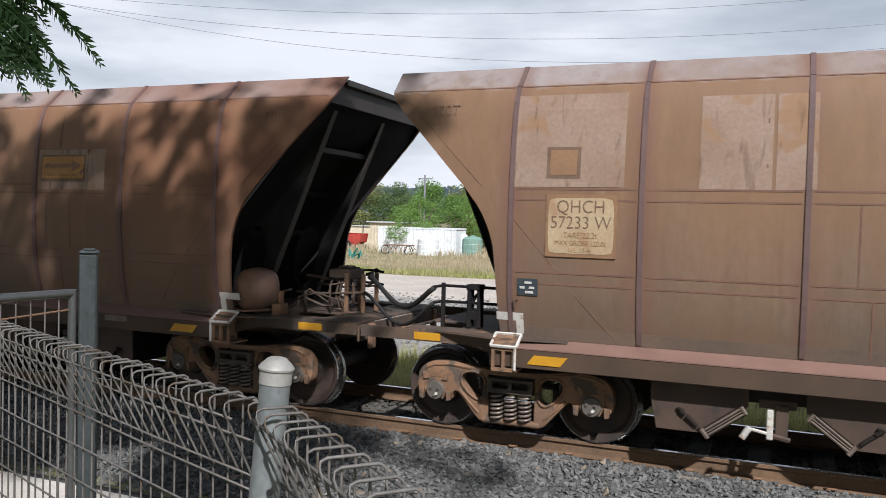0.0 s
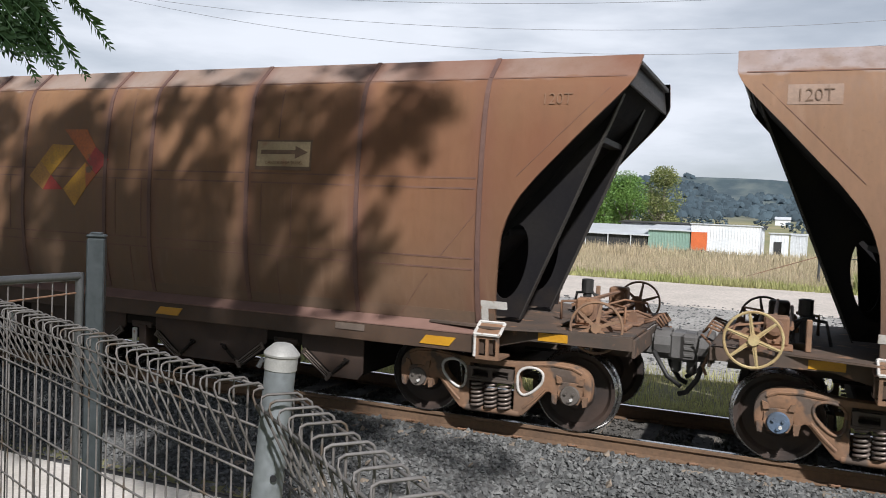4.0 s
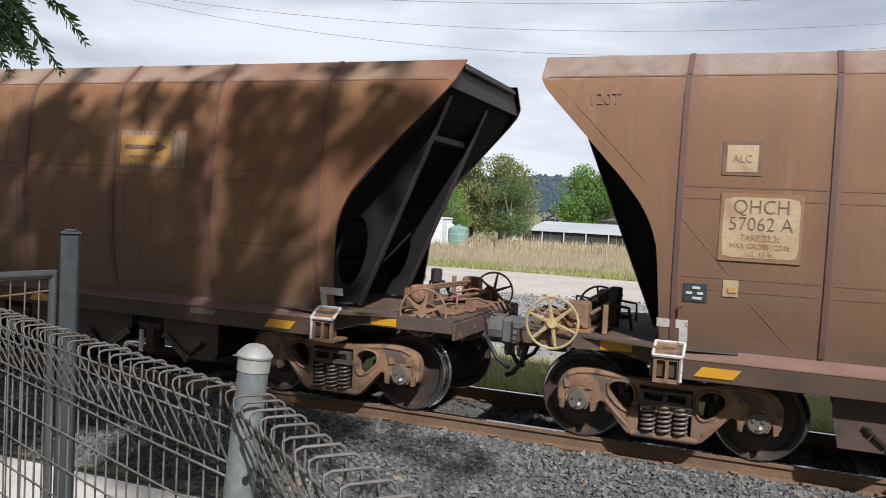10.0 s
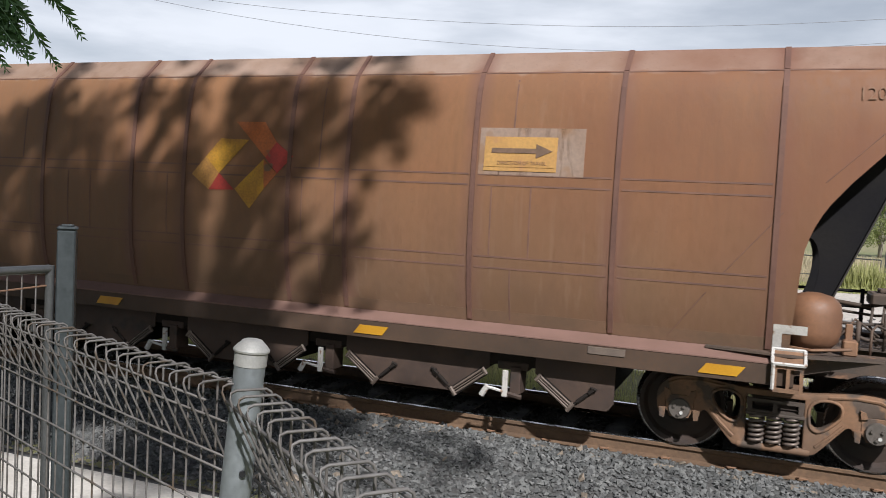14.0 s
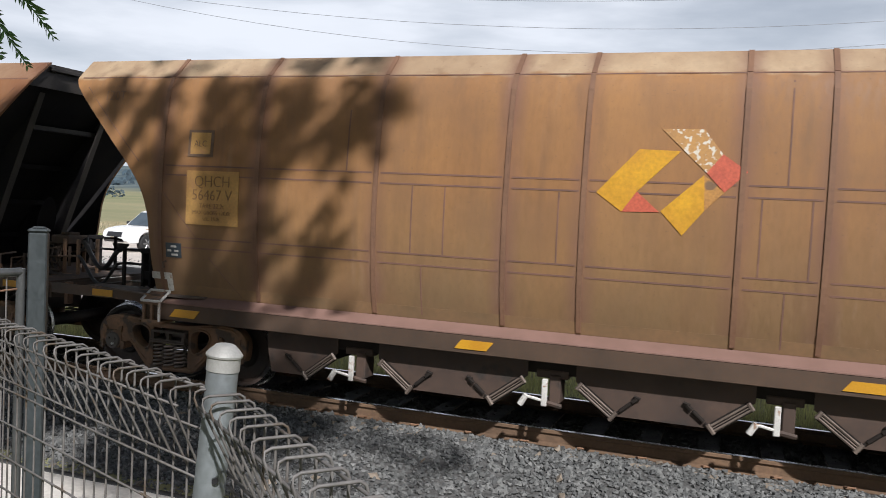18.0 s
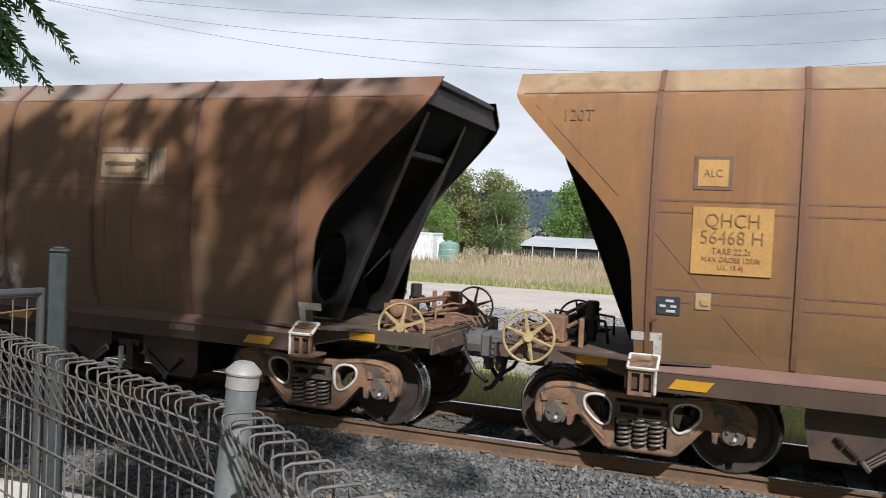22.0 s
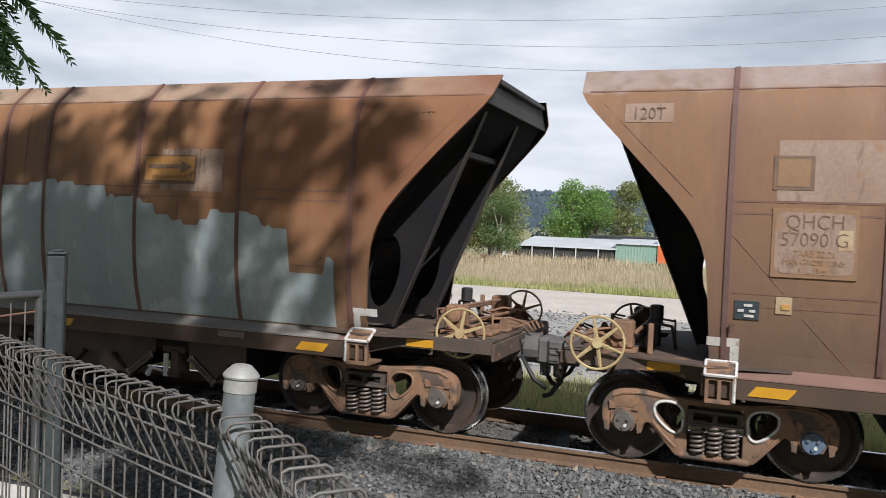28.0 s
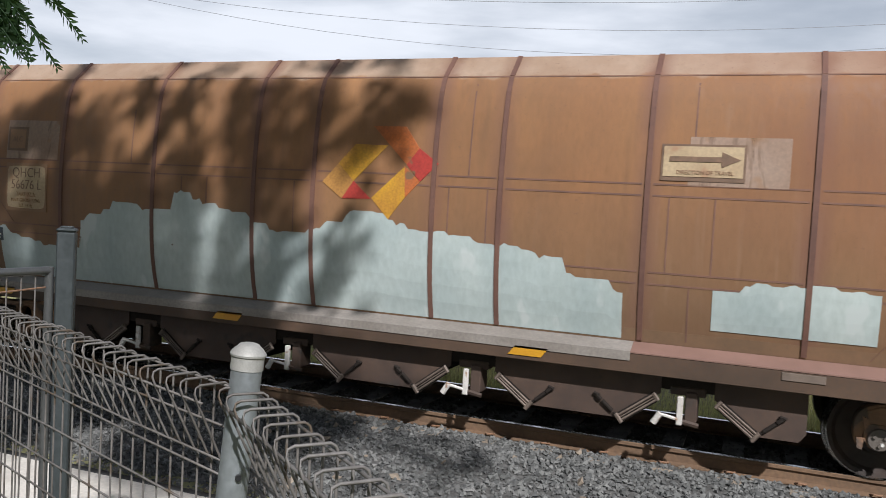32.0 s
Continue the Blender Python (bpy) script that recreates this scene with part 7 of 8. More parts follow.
def build_sky_blockers():
    """Tall trees added out of view behind the camera to cut low sky light."""
    for i, (tx, ty, h) in enumerate(((-17.0, -19.5, 9.5), (-7.5, -21.0, 10.5), (3.0, -20.5, 10.0), (12.5, -21.5, 10.5), (21.0, -20.0, 9.5))):
        rng = random.Random(60 + i)
        tree = empty("shade_tree", pose(tx, ty, 0.5), "added tree out of view that blocks low sky light", "tree", "trees by the path")
        bm = bmesh.new()
        tube(bm, [(0, 0, -0.6), (0.1, 0.05, 1.5), (0.2, 0, 3.2), (0.1, 0.1, 5.0)], 0.22, 10)
        cl = []
        for k in range(30):
            an, el = rng.uniform(0, 6.283), rng.uniform(-0.9, 1.0)
            rr = rng.uniform(1.5, 4.3)
            p = Vector((rr * math.cos(an), 0.8 * rr * math.sin(an), h * 0.55 + el * h * 0.36))
            cl.append((*p, rng.uniform(1.0, 1.6)))
            if k < 7:
                tube(bm, [(0.15, 0.05, 2.6 + 0.3 * k), tuple(p * 0.5 + Vector((0, 0, 2.2))), tuple(p)], 0.06, 6)
        smooth(part("trunk", bm, M_BARK, tree))
        v, f = leaf_cards(rng, cl, 1.0, 190, 0.19, 0.45)
        tagged(part("crown", np_mesh("crown", v, f, M_CROWN), None, tree), kind="stuff")


build_sky_blockers()


# ---- yard, sheds, vehicles and trees beyond the track ----
def far_tree(x, y, h, w, col, seed, label, clump=2.2, count=150):
    rng = random.Random(seed)
    z0 = ground_z(x, y)
    tree = empty("tree", pose(x, y, z0), label, "tree", "trees beyond the yard")
    bm = bmesh.new()
    tube(bm, [(0, 0, -0.3), (0.1, 0, h * 0.2), (0.0, 0.1, h * 0.45)], 0.035 * h, 8)
    cl = []
    for i in range(int(16 * w * h / 60) + 8):
        a = rng.uniform(0, 6.283)
        k = rng.uniform(0.12, 1.0)
        zz = h * (0.11 + 0.83 * k)
        rr = w * 0.5 * math.sin(math.pi * min(0.95, 0.22 + 0.75 * k)) * rng.uniform(0.2, 1.0)
        c = (rr * math.cos(a), rr * math.sin(a), zz, rng.uniform(0.5, 1.0) * clump * h / 10)
        cl.append(c)
        if i < 10:
            tube(bm, [(0, 0, h * rng.uniform(0.15, 0.4)), (c[0] * 0.5, c[1] * 0.5, zz * 0.75), c[:3]], 0.010 * h, 5)
    smooth(part("trunk", bm, surf("far_bark", (0.22, 0.19, 0.16), None, 2, 0.9) if "bark" not in BARK else BARK["bark"], tree))
    v, f = leaf_cards(rng, cl, clump * h / 10, count * 2, 0.0145 * h, 0.6)
    tagged(part("crown", np_mesh("crown", v, f, col), None, tree), kind="stuff")


BARK = {"bark": surf("pale_gum_bark", (0.26, 0.23, 0.19), (0.18, 0.15, 0.12), 2, 0.9)}
L_BRIGHT = surf("bright_green_foliage", (0.17, 0.30, 0.07), (0.13, 0.24, 0.06), 0.6, 0.6, island=0.35)
L_OLIVE = surf("olive_gum_foliage", (0.255, 0.255, 0.105), (0.175, 0.195, 0.085), 0.6, 0.6, island=0.35)
L_DARK = surf("dark_green_foliage", (0.12, 0.18, 0.075), (0.09, 0.14, 0.06), 0.6, 0.6, island=0.35)

for _m in (L_BRIGHT, L_OLIVE, L_DARK):
    translucent(_m, (0.24, 0.34, 0.08), 0.35)


def build_trees():
    for x, y, h, w, c, s in ((-33.5, 66, 5.6, 9, L_BRIGHT, 1), (-30.5, 68, 6.0, 8, L_BRIGHT, 2), (-38.6, 97, 11.6, 8, L_OLIVE, 3), (-34.2, 99, 12.0, 8, L_OLIVE, 4), (-31.8, 95, 9.0, 4.5, L_DARK, 5),
                             (-28.2, 122, 12.4, 7, L_BRIGHT, 6), (-24.4, 123, 11.4, 7, L_BRIGHT, 30), (-19.4, 126, 12.4, 7.5, L_OLIVE, 8), (-29.5, 140, 7.0, 5, L_DARK, 7), (16.5, 132, 9.0, 10, L_OLIVE, 9), (23, 134, 8.5, 9, L_DARK, 10),
                             (-66, 100, 10.5, 11, L_DARK, 11), (-72, 104, 11, 11, L_OLIVE, 12), (-60, 102, 10.5, 10, L_OLIVE, 13), (-54, 103, 10, 10, L_DARK, 14), (-48, 100, 9.5, 9, L_BRIGHT, 15), (-78, 106, 11, 11, L_DARK, 16),
                             (-43, 104, 9.0, 9, L_DARK, 17), (-39.0, 100, 9.5, 9, L_OLIVE, 32), (-85, 108, 11, 11, L_OLIVE, 18)):
        far_tree(x, y, h, w, c, s, count=380 if y < 70 else 260, label={L_BRIGHT: "bright green leafy tree", L_OLIVE: "olive-green gum tree with an open crown", L_DARK: "dark green bushy tree"}[c] + " beyond the yard")
    # scrub and far tree lines
    rng = random.Random(77)
    cl = []
    for i in range(210):
        y = rng.choice((330, 420, 520, 640, 760)) * rng.uniform(0.92, 1.1)
        x = y * rng.uniform(-0.95, 0.35)
        cl.append((x, y, ground_z(x, y) + 1.6, rng.uniform(1.8, 4.2)))
    v, f = leaf_cards(rng, cl, 3.0, 26, 0.9, 0.7)
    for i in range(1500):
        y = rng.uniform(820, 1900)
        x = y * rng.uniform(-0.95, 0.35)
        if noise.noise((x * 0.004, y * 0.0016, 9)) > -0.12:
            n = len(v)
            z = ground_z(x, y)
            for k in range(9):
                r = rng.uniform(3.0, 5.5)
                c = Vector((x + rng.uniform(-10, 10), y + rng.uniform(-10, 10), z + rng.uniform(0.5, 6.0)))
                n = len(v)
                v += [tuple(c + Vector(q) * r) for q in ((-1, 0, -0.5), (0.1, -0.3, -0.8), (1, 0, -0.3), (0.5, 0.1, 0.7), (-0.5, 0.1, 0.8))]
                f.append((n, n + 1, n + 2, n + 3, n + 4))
    # forest colour already carries the blue of distance haze
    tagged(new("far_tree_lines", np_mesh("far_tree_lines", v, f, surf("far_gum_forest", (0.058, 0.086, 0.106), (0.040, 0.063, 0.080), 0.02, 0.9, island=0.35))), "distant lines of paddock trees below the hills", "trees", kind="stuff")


def grass(name, n, xr, yr, hr, mat, label, seed, wide=0.02):
    rng = np.random.default_rng(seed)
    x = rng.uniform(*xr, n)
    y = yr[0] + (yr[1] - yr[0]) * rng.random(n) ** 1.6
    z = np.array([ground_z(a, b) for a, b in zip(x, y)])
    clump = np.array([noise.noise((a * 0.35, b * 0.35, seed)) for a, b in zip(x, y)])
    h = rng.uniform(*hr, n) * np.maximum(0.25, 1 + 0.9 * clump)
    a = rng.uniform(0, 3.1416, n)
    lean = rng.uniform(-0.3, 0.3, (n, 2)) * h[:, None]
    dx, dy = np.cos(a) * wide, np.sin(a) * wide
    v = np.stack([np.stack([x - dx, y - dy, z], -1), np.stack([x + dx, y + dy, z], -1), np.stack([x + lean[:, 0], y + lean[:, 1], z + h], -1)], 1).reshape(-1, 3)
    f = np.arange(3 * n).reshape(-1, 3)
    tagged(new(name, np_mesh(name, v.tolist(), f.tolist(), mat)), label, "grass", kind="stuff")


def build_grass():
    g1 = surf("dry_straw_grass", (0.50, 0.41, 0.305), (0.40, 0.345, 0.225), 0.16, 0.9, island=0.4)
    g2 = surf("green_verge_grass", (0.33, 0.365, 0.13), (0.44, 0.41, 0.20), 0.25, 0.85, island=0.35)
    translucent(g1, (0.40, 0.37, 0.2), 0.3)
    translucent(g2, (0.34, 0.38, 0.12), 0.4)
    g3 = surf("yellow_green_lineside_grass", (0.54, 0.53, 0.22), (0.60, 0.54, 0.30), 0.6, 0.85, island=0.35)
    translucent(g3, (0.5, 0.5, 0.2), 0.4)
    g4 = surf("brown_seeding_weeds", (0.43, 0.345, 0.235), (0.34, 0.28, 0.18), 0.3, 0.9, island=0.4)
    grass("dry_grass", 52000, (-20.5, 22), (29, 62), (0.15, 0.55), g1, "dry straw-coloured grass with green shoots", 1, 0.011)
    grass("short_grass", 26000, (-62, -20.5), (29.5, 66), (0.06, 0.20), g1, "short dry grass before the buildings", 8, 0.03)
    grass("dry_grass_far", 20000, (-60, 45), (60, 105), (0.25, 0.8), g1, "tall dry straw-coloured grass", 5, 0.05)
    grass("tall_weeds", 3000, (-25, -11), (58, 88), (0.4, 1.2), g4, "tall brown seeding weeds in the field", 9, 0.035)
    grass("seeding_clumps", 9000, (-20, 16), (34, 60), (0.25, 0.75), g4, "brown seeding weeds in uneven clumps", 21, 0.012)
    grass("mid_green_grass", 7000, (-20, 16), (29.8, 38), (0.06, 0.26), g2, "soft green grass among the straw", 10, 0.013)
    grass("verge_grass", 24000, (-60, 20), (26.2, 30.5), (0.08, 0.28), g2, "green grass along the gravel edge", 2, 0.03)
    grass("track_grass", 26000, (-14, 4), (1.95, 5.2), (0.07, 0.30), g3, "green grass beside the ballast", 3, 0.006)
    grass("track_grass_far", 6000, (-50, -14), (2.0, 5.2), (0.08, 0.30), g3, "green grass beside the ballast", 4, 0.012)
    grass("green_clump", 1500, (2.5, 4.6), (28.2, 30.5), (0.5, 1.2), g2, "clump of tall green grass", 6, 0.03)


def window_part(house, x0, x1, z0, z1, y, mat):
    bm = bmesh.new()
    box(bm, x0, x1, y - 0.06, y + 0.02, z0, z1)
    w = part("window", bm, mat, house)
    bm = bmesh.new()
    tube(bm, [(x0, y - 0.07, z0), (x1, y - 0.07, z0), (x1, y - 0.07, z1), (x0, y - 0.07, z1)], 0.04, 4, closed=True)
    part("window_frame", bm, M_WHITE, w)


def ribbed(bm, x0, x1, y, z0, z1, pitch=0.35, depth=0.03):
    """A wall sheet with shallow vertical ribs, facing -y."""
    n = max(2, int((x1 - x0) / pitch))
    pts = []
    for i in range(n):
        a = x0 + (x1 - x0) * i / n
        w = (x1 - x0) / n
        pts += [(a, y), (a + w * 0.6, y), (a + w * 0.7, y - depth), (a + w * 0.9, y - depth)]
    pts.append((x1, y))
    lo = [bm.verts.new((p[0], p[1], z0)) for p in pts]
    hi = [bm.verts.new((p[0], p[1], z1)) for p in pts]
    for i in range(len(pts) - 1):
        bm.faces.new((lo[i], lo[i + 1], hi[i + 1], hi[i]))


def shed(x0, x1, y0, y1, h0, h1, wall, roof, label, over=0.4, front=None, doors=()):
    """A low shed with a skillion roof: h0 at the front, h1 at the back."""
    z = ground_z((x0 + x1) / 2, y0) - 0.1
    s = empty("shed", pose(0, 0, z), label, "shed", "sheds across the field")
    bm = bmesh.new()
    box(bm, x0, x1, y0 + 0.02, y1, 0, h0 - 0.05)
    ribbed(bm, x0, x1, y0, 0, h0)
    part("wall", bm, wall, s)
    bm = bmesh.new()
    a = [bm.verts.new(p) for p in ((x0 - over, y0 - over, h0), (x1 + over, y0 - over, h0), (x1 + over, y1 + over, h1), (x0 - over, y1 + over, h1))]
    b = [bm.verts.new(v.co + Vector((0, 0, 0.12))) for v in a]
    bm.faces.new(a[::-1])
    bm.faces.new(b)
    for i in range(4):
        bm.faces.new((a[i], a[(i + 1) % 4], b[(i + 1) % 4], b[i]))
    part("roof", bm, roof, s)
    for dx0, dx1, dh, mat in doors:
        bm = bmesh.new()
        box(bm, dx0, dx1, y0 - 0.12, y0 - 0.04, 0.0, dh)
        part("door", bm, mat, s)
    return s


def build_sheds():
    tin = surf("pale_zinc_sheet", (0.62, 0.64, 0.66), (0.54, 0.56, 0.58), 0.3, 0.45, metal=0.2)
    white = surf("white_sheet_wall", (0.72, 0.73, 0.74), (0.62, 0.64, 0.66), 0.3, 0.6)
    green = surf("green_sheet_wall", (0.22, 0.33, 0.27), (0.18, 0.28, 0.23), 0.3, 0.6)
    orange = surf("orange_red_door", (0.62, 0.14, 0.04), None, 0.6, 0.6)
    cream = surf("cream_wall", (0.60, 0.53, 0.40), (0.52, 0.46, 0.35), 0.4, 0.8)
    darkw = surf("dark_opening", (0.04, 0.04, 0.04), None, 0.6, 0.9)
    pink = surf("faded_pink_wall", (0.50, 0.36, 0.31), (0.42, 0.31, 0.27), 0.5, 0.8)
    shed(-17.3, -12.1, 100, 108, 2.75, 3.35, green, tin, "low green sheet-metal shed with a pale roof", over=0.25)
    shed(-12.0, -3.7, 100.5, 107, 3.75, 3.6, white, tin, "tall white sheet-metal shed with an orange door", over=0.15, doors=((-11.95, -10.0, 2.75, orange),))
    shed(-2.6, -0.4, 103, 107, 3.0, 2.8, white, tin, "small white sheet-metal store", over=0.2, doors=((-2.1, -1.2, 2.0, darkw),))
    shed(-0.2, 1.8, 104, 108, 2.9, 3.0, tin, tin, "small grey sheet-metal store", over=0.1)
    # solid black wall stands in for the shade inside the open front
    shed(-30.4, -17.5, 100, 109, 1.95, 3.15, darkw, tin, "long low pale-roofed shed with its shaded open front painted black", over=0.4)
    shed(-23.0, -3.6, 111, 116, 3.75, 3.95, white, darkw, "long shed with a dark-edged flat roof", over=0.4)
    shed(-33.9, -32.2, 100, 103, 1.75, 2.0, white, tin, "small white hut beside the sheds", over=0.15, doors=((-33.4, -32.8, 1.4, darkw),))
    shed(-31.9, -30.6, 101, 104, 1.7, 1.95, pink, tin, "small faded pink hut beside the sheds", over=0.15, doors=((-31.5, -31.0, 1.3, darkw),))
    # pale roof posts and stored machines under the open shed
    for x in (-28.5, -25.5, -22.5, -19.5):
        q = empty("shed_post", pose(x, 99.7, ground_z(x, 99.7) - 0.1), "slim pale steel roof post", "post", "posts of the open shed")
        bm = bmesh.new()
        box(bm, -0.07, 0.07, -0.07, 0.07, 0, 2.05)
        part("shaft", bm, tin, q)
    rg = random.Random(12)
    for x, y, n, mat, lab in ((-25.3, 66.0, 16, M_RUST, "heap of rusty scrap steel by the trees"), (-23.6, 68.0, 12, M_DECK, "heap of dark old timber and steel"), (-11.2, 98.5, 8, darkw, "dark tyres and steel stacked before the shed")):
        q = empty("scrap_heap", pose(x, y, ground_z(x, y) - 0.05), lab, "scrap heap")
        for k in range(n):
            bm = bmesh.new()
            a, z = rg.uniform(-1.3, 1.3), rg.uniform(0.1, 0.9)
            tube(bm, [(a, rg.uniform(-0.4, 0.4), 0.05), (a + rg.uniform(-0.8, 0.8), rg.uniform(-0.4, 0.4), z), (a + rg.uniform(-1.2, 1.2), 0, z * 0.6)], rg.uniform(0.05, 0.14), 5)
            part("scrap_piece", bm, mat, q)
    # white storage containers and the cream office
    s = shed(-36.6, -28.4, 62.5, 65, 2.55, 2.6, white, white, "long white storage container wall", over=0.05)
    s = shed(-62.5, -40.2, 88, 96, 2.9, 2.6, cream, tin, "long cream single-storey building with small dark windows", over=0.2)
    for x in (-60, -57.6, -54.0, -52.4, -49.4, -47.8, -45.0):
        window_part(s, x, x + 0.8, 1.1, 1.9, 88.0, darkw)
    s = shed(-42.0, -38.2, 71, 75, 3.2, 3.2, cream, tin, "cream block store beside a lean-to", over=0.3)
    lean = empty("carport", pose(-46.0, 72, ground_z(-46, 72)), "open lean-to roof on thin posts", "carport")
    bm = bmesh.new()
    box(bm, -2.5, 3.6, -1.5, 2.5, 3.1, 3.2)
    part("roof", bm, darkw, lean)
    for x in (-2.3, 0.6, 3.4):
        bm = bmesh.new()
        tube(bm, [(x, -1.4, -0.1), (x, -1.4, 3.1)], 0.06, 6)
        part("post", bm, M_GALV, lean)
    # red trailer under it
    red = surf("red_farm_paint", (0.42, 0.05, 0.035), (0.32, 0.045, 0.035), 0.8, 0.6)
    tr = empty("farm_trailer", pose(-44.2, 70.5, ground_z(-44.2, 70.5) - 0.1), "red high-sided farm trailer", "trailer")
    bm = bmesh.new()
    plate(bm, [[(-1.9, 1.95), (1.9, 1.95), (1.75, 1.05), (1.2, 0.72), (-1.2, 0.72), (-1.75, 1.05)]], -0.8, 0.8)
    for x in (-1.6, -0.8, 0, 0.8, 1.6):
        box(bm, x - 0.05, x + 0.05, -0.87, -0.8, 1.0, 1.95)
    tube(bm, [(-1.9, -0.82, 1.95), (1.9, -0.82, 1.95)], 0.05, 6)
    part("body", bm, red, tr)
    bm = bmesh.new()
    tube(bm, [(-1.6, 0, 0.6), (-3.4, 0, 0.5)], 0.07, 6)
    for k in range(7):
        tube(bm, [(-1.5 + 0.5 * k, -0.5, 0.75), (-1.45 + 0.5 * k, -0.55, 0.12)], 0.05, 5)
    part("drawbar", bm, M_RUST, tr)
    for x in (0.2,):
        bm = bmesh.new()
        lathe(bm, [(-1.15, 0.2), (-1.15, 0.58), (-0.88, 0.58), (-0.88, 0.2)], 18, at=(x, 0, 0.58))
        part("wheel", bm, M_TYRE, tr)
    # water tanks, a disused plough and small clutter before the white wall
    teal = surf("green_tank_poly", (0.20, 0.33, 0.28), None, 0.8, 0.5)
    for x, y, r, h, mat, lab in ((-27.3, 64.0, 0.95, 1.9, teal, "green plastic water tank"), (-30.6, 61.0, 1.0, 1.7, white, "pale plastic storage tank"), (-29.0, 64.5, 1.0, 2.2, white, "tall white storage tank")):
        t = empty("water_tank", pose(x, y, ground_z(x, y) - 0.05), lab, "tank")
        bm = bmesh.new()
        lathe(bm, [(0, r), (h * 0.3, r * 1.01), (h * 0.34, r * 0.98), (h * 0.62, r * 1.01), (h * 0.66, r * 0.98), (h * 0.9, r), (h, r * 0.7), (h * 1.05, r * 0.2)], 20, "z")
        part("shell", bm, mat, t)
        bm = bmesh.new()
        lathe(bm, [(h * 1.05, r * 0.22), (h * 1.1, r * 0.2)], 12, "z")
        part("lid", bm, mat, t)
    pl = empty("old_plough", pose(-33.2, 60.0, ground_z(-33, 60)), "rusty disused plough with spoked wheels", "farm machine")
    bm = bmesh.new()
    for i in range(6):
        tube(bm, [(i * 0.5 - 1.3, 0, 0.3), (i * 0.5 - 1.1, 0.2, 0.95), (i * 0.5 - 0.8, 0.1, 0.5)], 0.05, 5)
    tube(bm, [(-1.5, 0, 0.85), (1.6, 0.1, 0.9)], 0.06, 6)
    part("frame", bm, M_RUST, pl)
    for x in (-1.2, 1.2):
        bm = bmesh.new()
        tube(bm, [(x + 0.42 * math.cos(k * 0.524), -0.3, 0.42 + 0.42 * math.sin(k * 0.524)) for k in range(12)], 0.04, 5, closed=True)
        part("wheel", bm, M_TYRE, pl)
    gm = surf("teal_machine_paint", (0.04, 0.24, 0.20), None, 1.0, 0.6)
    im = empty("farm_implement", pose(-28.9, 43.0, ground_z(-28.9, 43)), "small teal-green farm implement in the grass", "farm machine")
    bm = bmesh.new()
    rg = random.Random(3)
    for i in range(9):
        x = rg.uniform(-1.0, 0.8)
        tube(bm, [(x, 0, 0.1), (x + rg.uniform(-0.4, 0.4), rg.uniform(-0.3, 0.3), rg.uniform(0.4, 0.9)), (x + rg.uniform(-0.6, 0.6), 0, 0.25)], 0.07, 5)
    part("frame", bm, gm, im)
    # pole by the buildings
    for x, y, h in ((-39.5, 80.0, 9.0),):
        p = empty("power_pole", pose(x, y, ground_z(x, y)), "slim grey timber power pole", "pole")
        bm = bmesh.new()
        tube(bm, [(0, 0, -0.3), (0, 0, h)], 0.11, 8)
        part("shaft", bm, M_CABLE, p)
        bm = bmesh.new()
        box(bm, -0.9, 0.9, -0.05, 0.05, h - 0.5, h - 0.38)
        part("crossarm", bm, M_CABLE, p)
    # fence posts and gate along the field edge
    for i, (x, y) in enumerate(((1.25, 34.8), (5.2, 33.0), (9.2, 31.5), (-24.6, 31.4))):
        p = empty("field_post", pose(x, y, ground_z(x, y) - 0.1), "grey weathered field fence post", "post", "posts of the field fence")
        bm = bmesh.new()
        tube(bm, [(0, 0, 0), (0, 0, 1.75 if i < 3 else 2.1)], 0.07, 8)
        part("shaft", bm, M_GALV if i < 3 else M_RUST, p)
    g = empty("field_gate", pose(0, 0, 0), "thin pipe field gate among the grass", "gate")
    bm = bmesh.new()
    za, zb = ground_z(1.6, 34.7), ground_z(5.0, 33.1)
    for h in (1.25, 0.35):
        tube(bm, [(1.6, 34.65, za + h), (5.0, 33.1, zb + h)], 0.03, 6)
    for k in (0, 0.5, 1):
        tube(bm, [(1.6 + 3.4 * k, 34.65 - 1.55 * k, za + 0.3), (1.6 + 3.4 * k, 34.65 - 1.55 * k, za + 1.27)], 0.025, 6)
    part("pipe_frame", bm, M_GALV, g)
    bm = bmesh.new()
    tube(bm, [(1.25, 34.8, za + 1.3), (-2.2, 33.2, za + 0.1)], 0.022, 5)
    part("stay", bm, M_RUST, g)
    # farmstead far away
    for x, y, w in ((24, 620, 16), (40, 640, 12), (-6, 560, 9)):
        s = empty("farmhouse", pose(x, y, ground_z(x, y) - 0.3), "distant white farm building", "house")
        bm = bmesh.new()
        box(bm, -w / 2, w / 2, -3, 3, 0, 4.0)
        part("wall", bm, white, s)
        bm = bmesh.new()
        plate(bm, [[(-3.6, 4.0), (3.6, 4.0), (0, 5.8)]], -w / 2 - 0.4, w / 2 + 0.4, "x")
        part("roof", bm, tin, s)


def car_block(outline, half, r, narrow, waist):
    """A car body from its side outline: rounded over at both sides, drawn in at the nose and narrowing above the waist."""
    bm = bmesh.new()
    cast_plate(bm, [outline], -half, 0.0, r)
    bmesh.ops.mirror(bm, geom=bm.verts[:] + bm.edges[:] + bm.faces[:], axis="Y", merge_dist=0.001)
    for v in bm.verts:
        k = 1.0 - 0.17 * max(0.0, (v.co.x - 1.75) / 0.85) ** 2 - narrow * max(0.0, v.co.z - waist)
        v.co.y *= k
    bmesh.ops.delete(bm, geom=[f for f in bm.faces if all(abs(v.co.y) < 0.002 for v in f.verts)], context="FACES")
    return bm


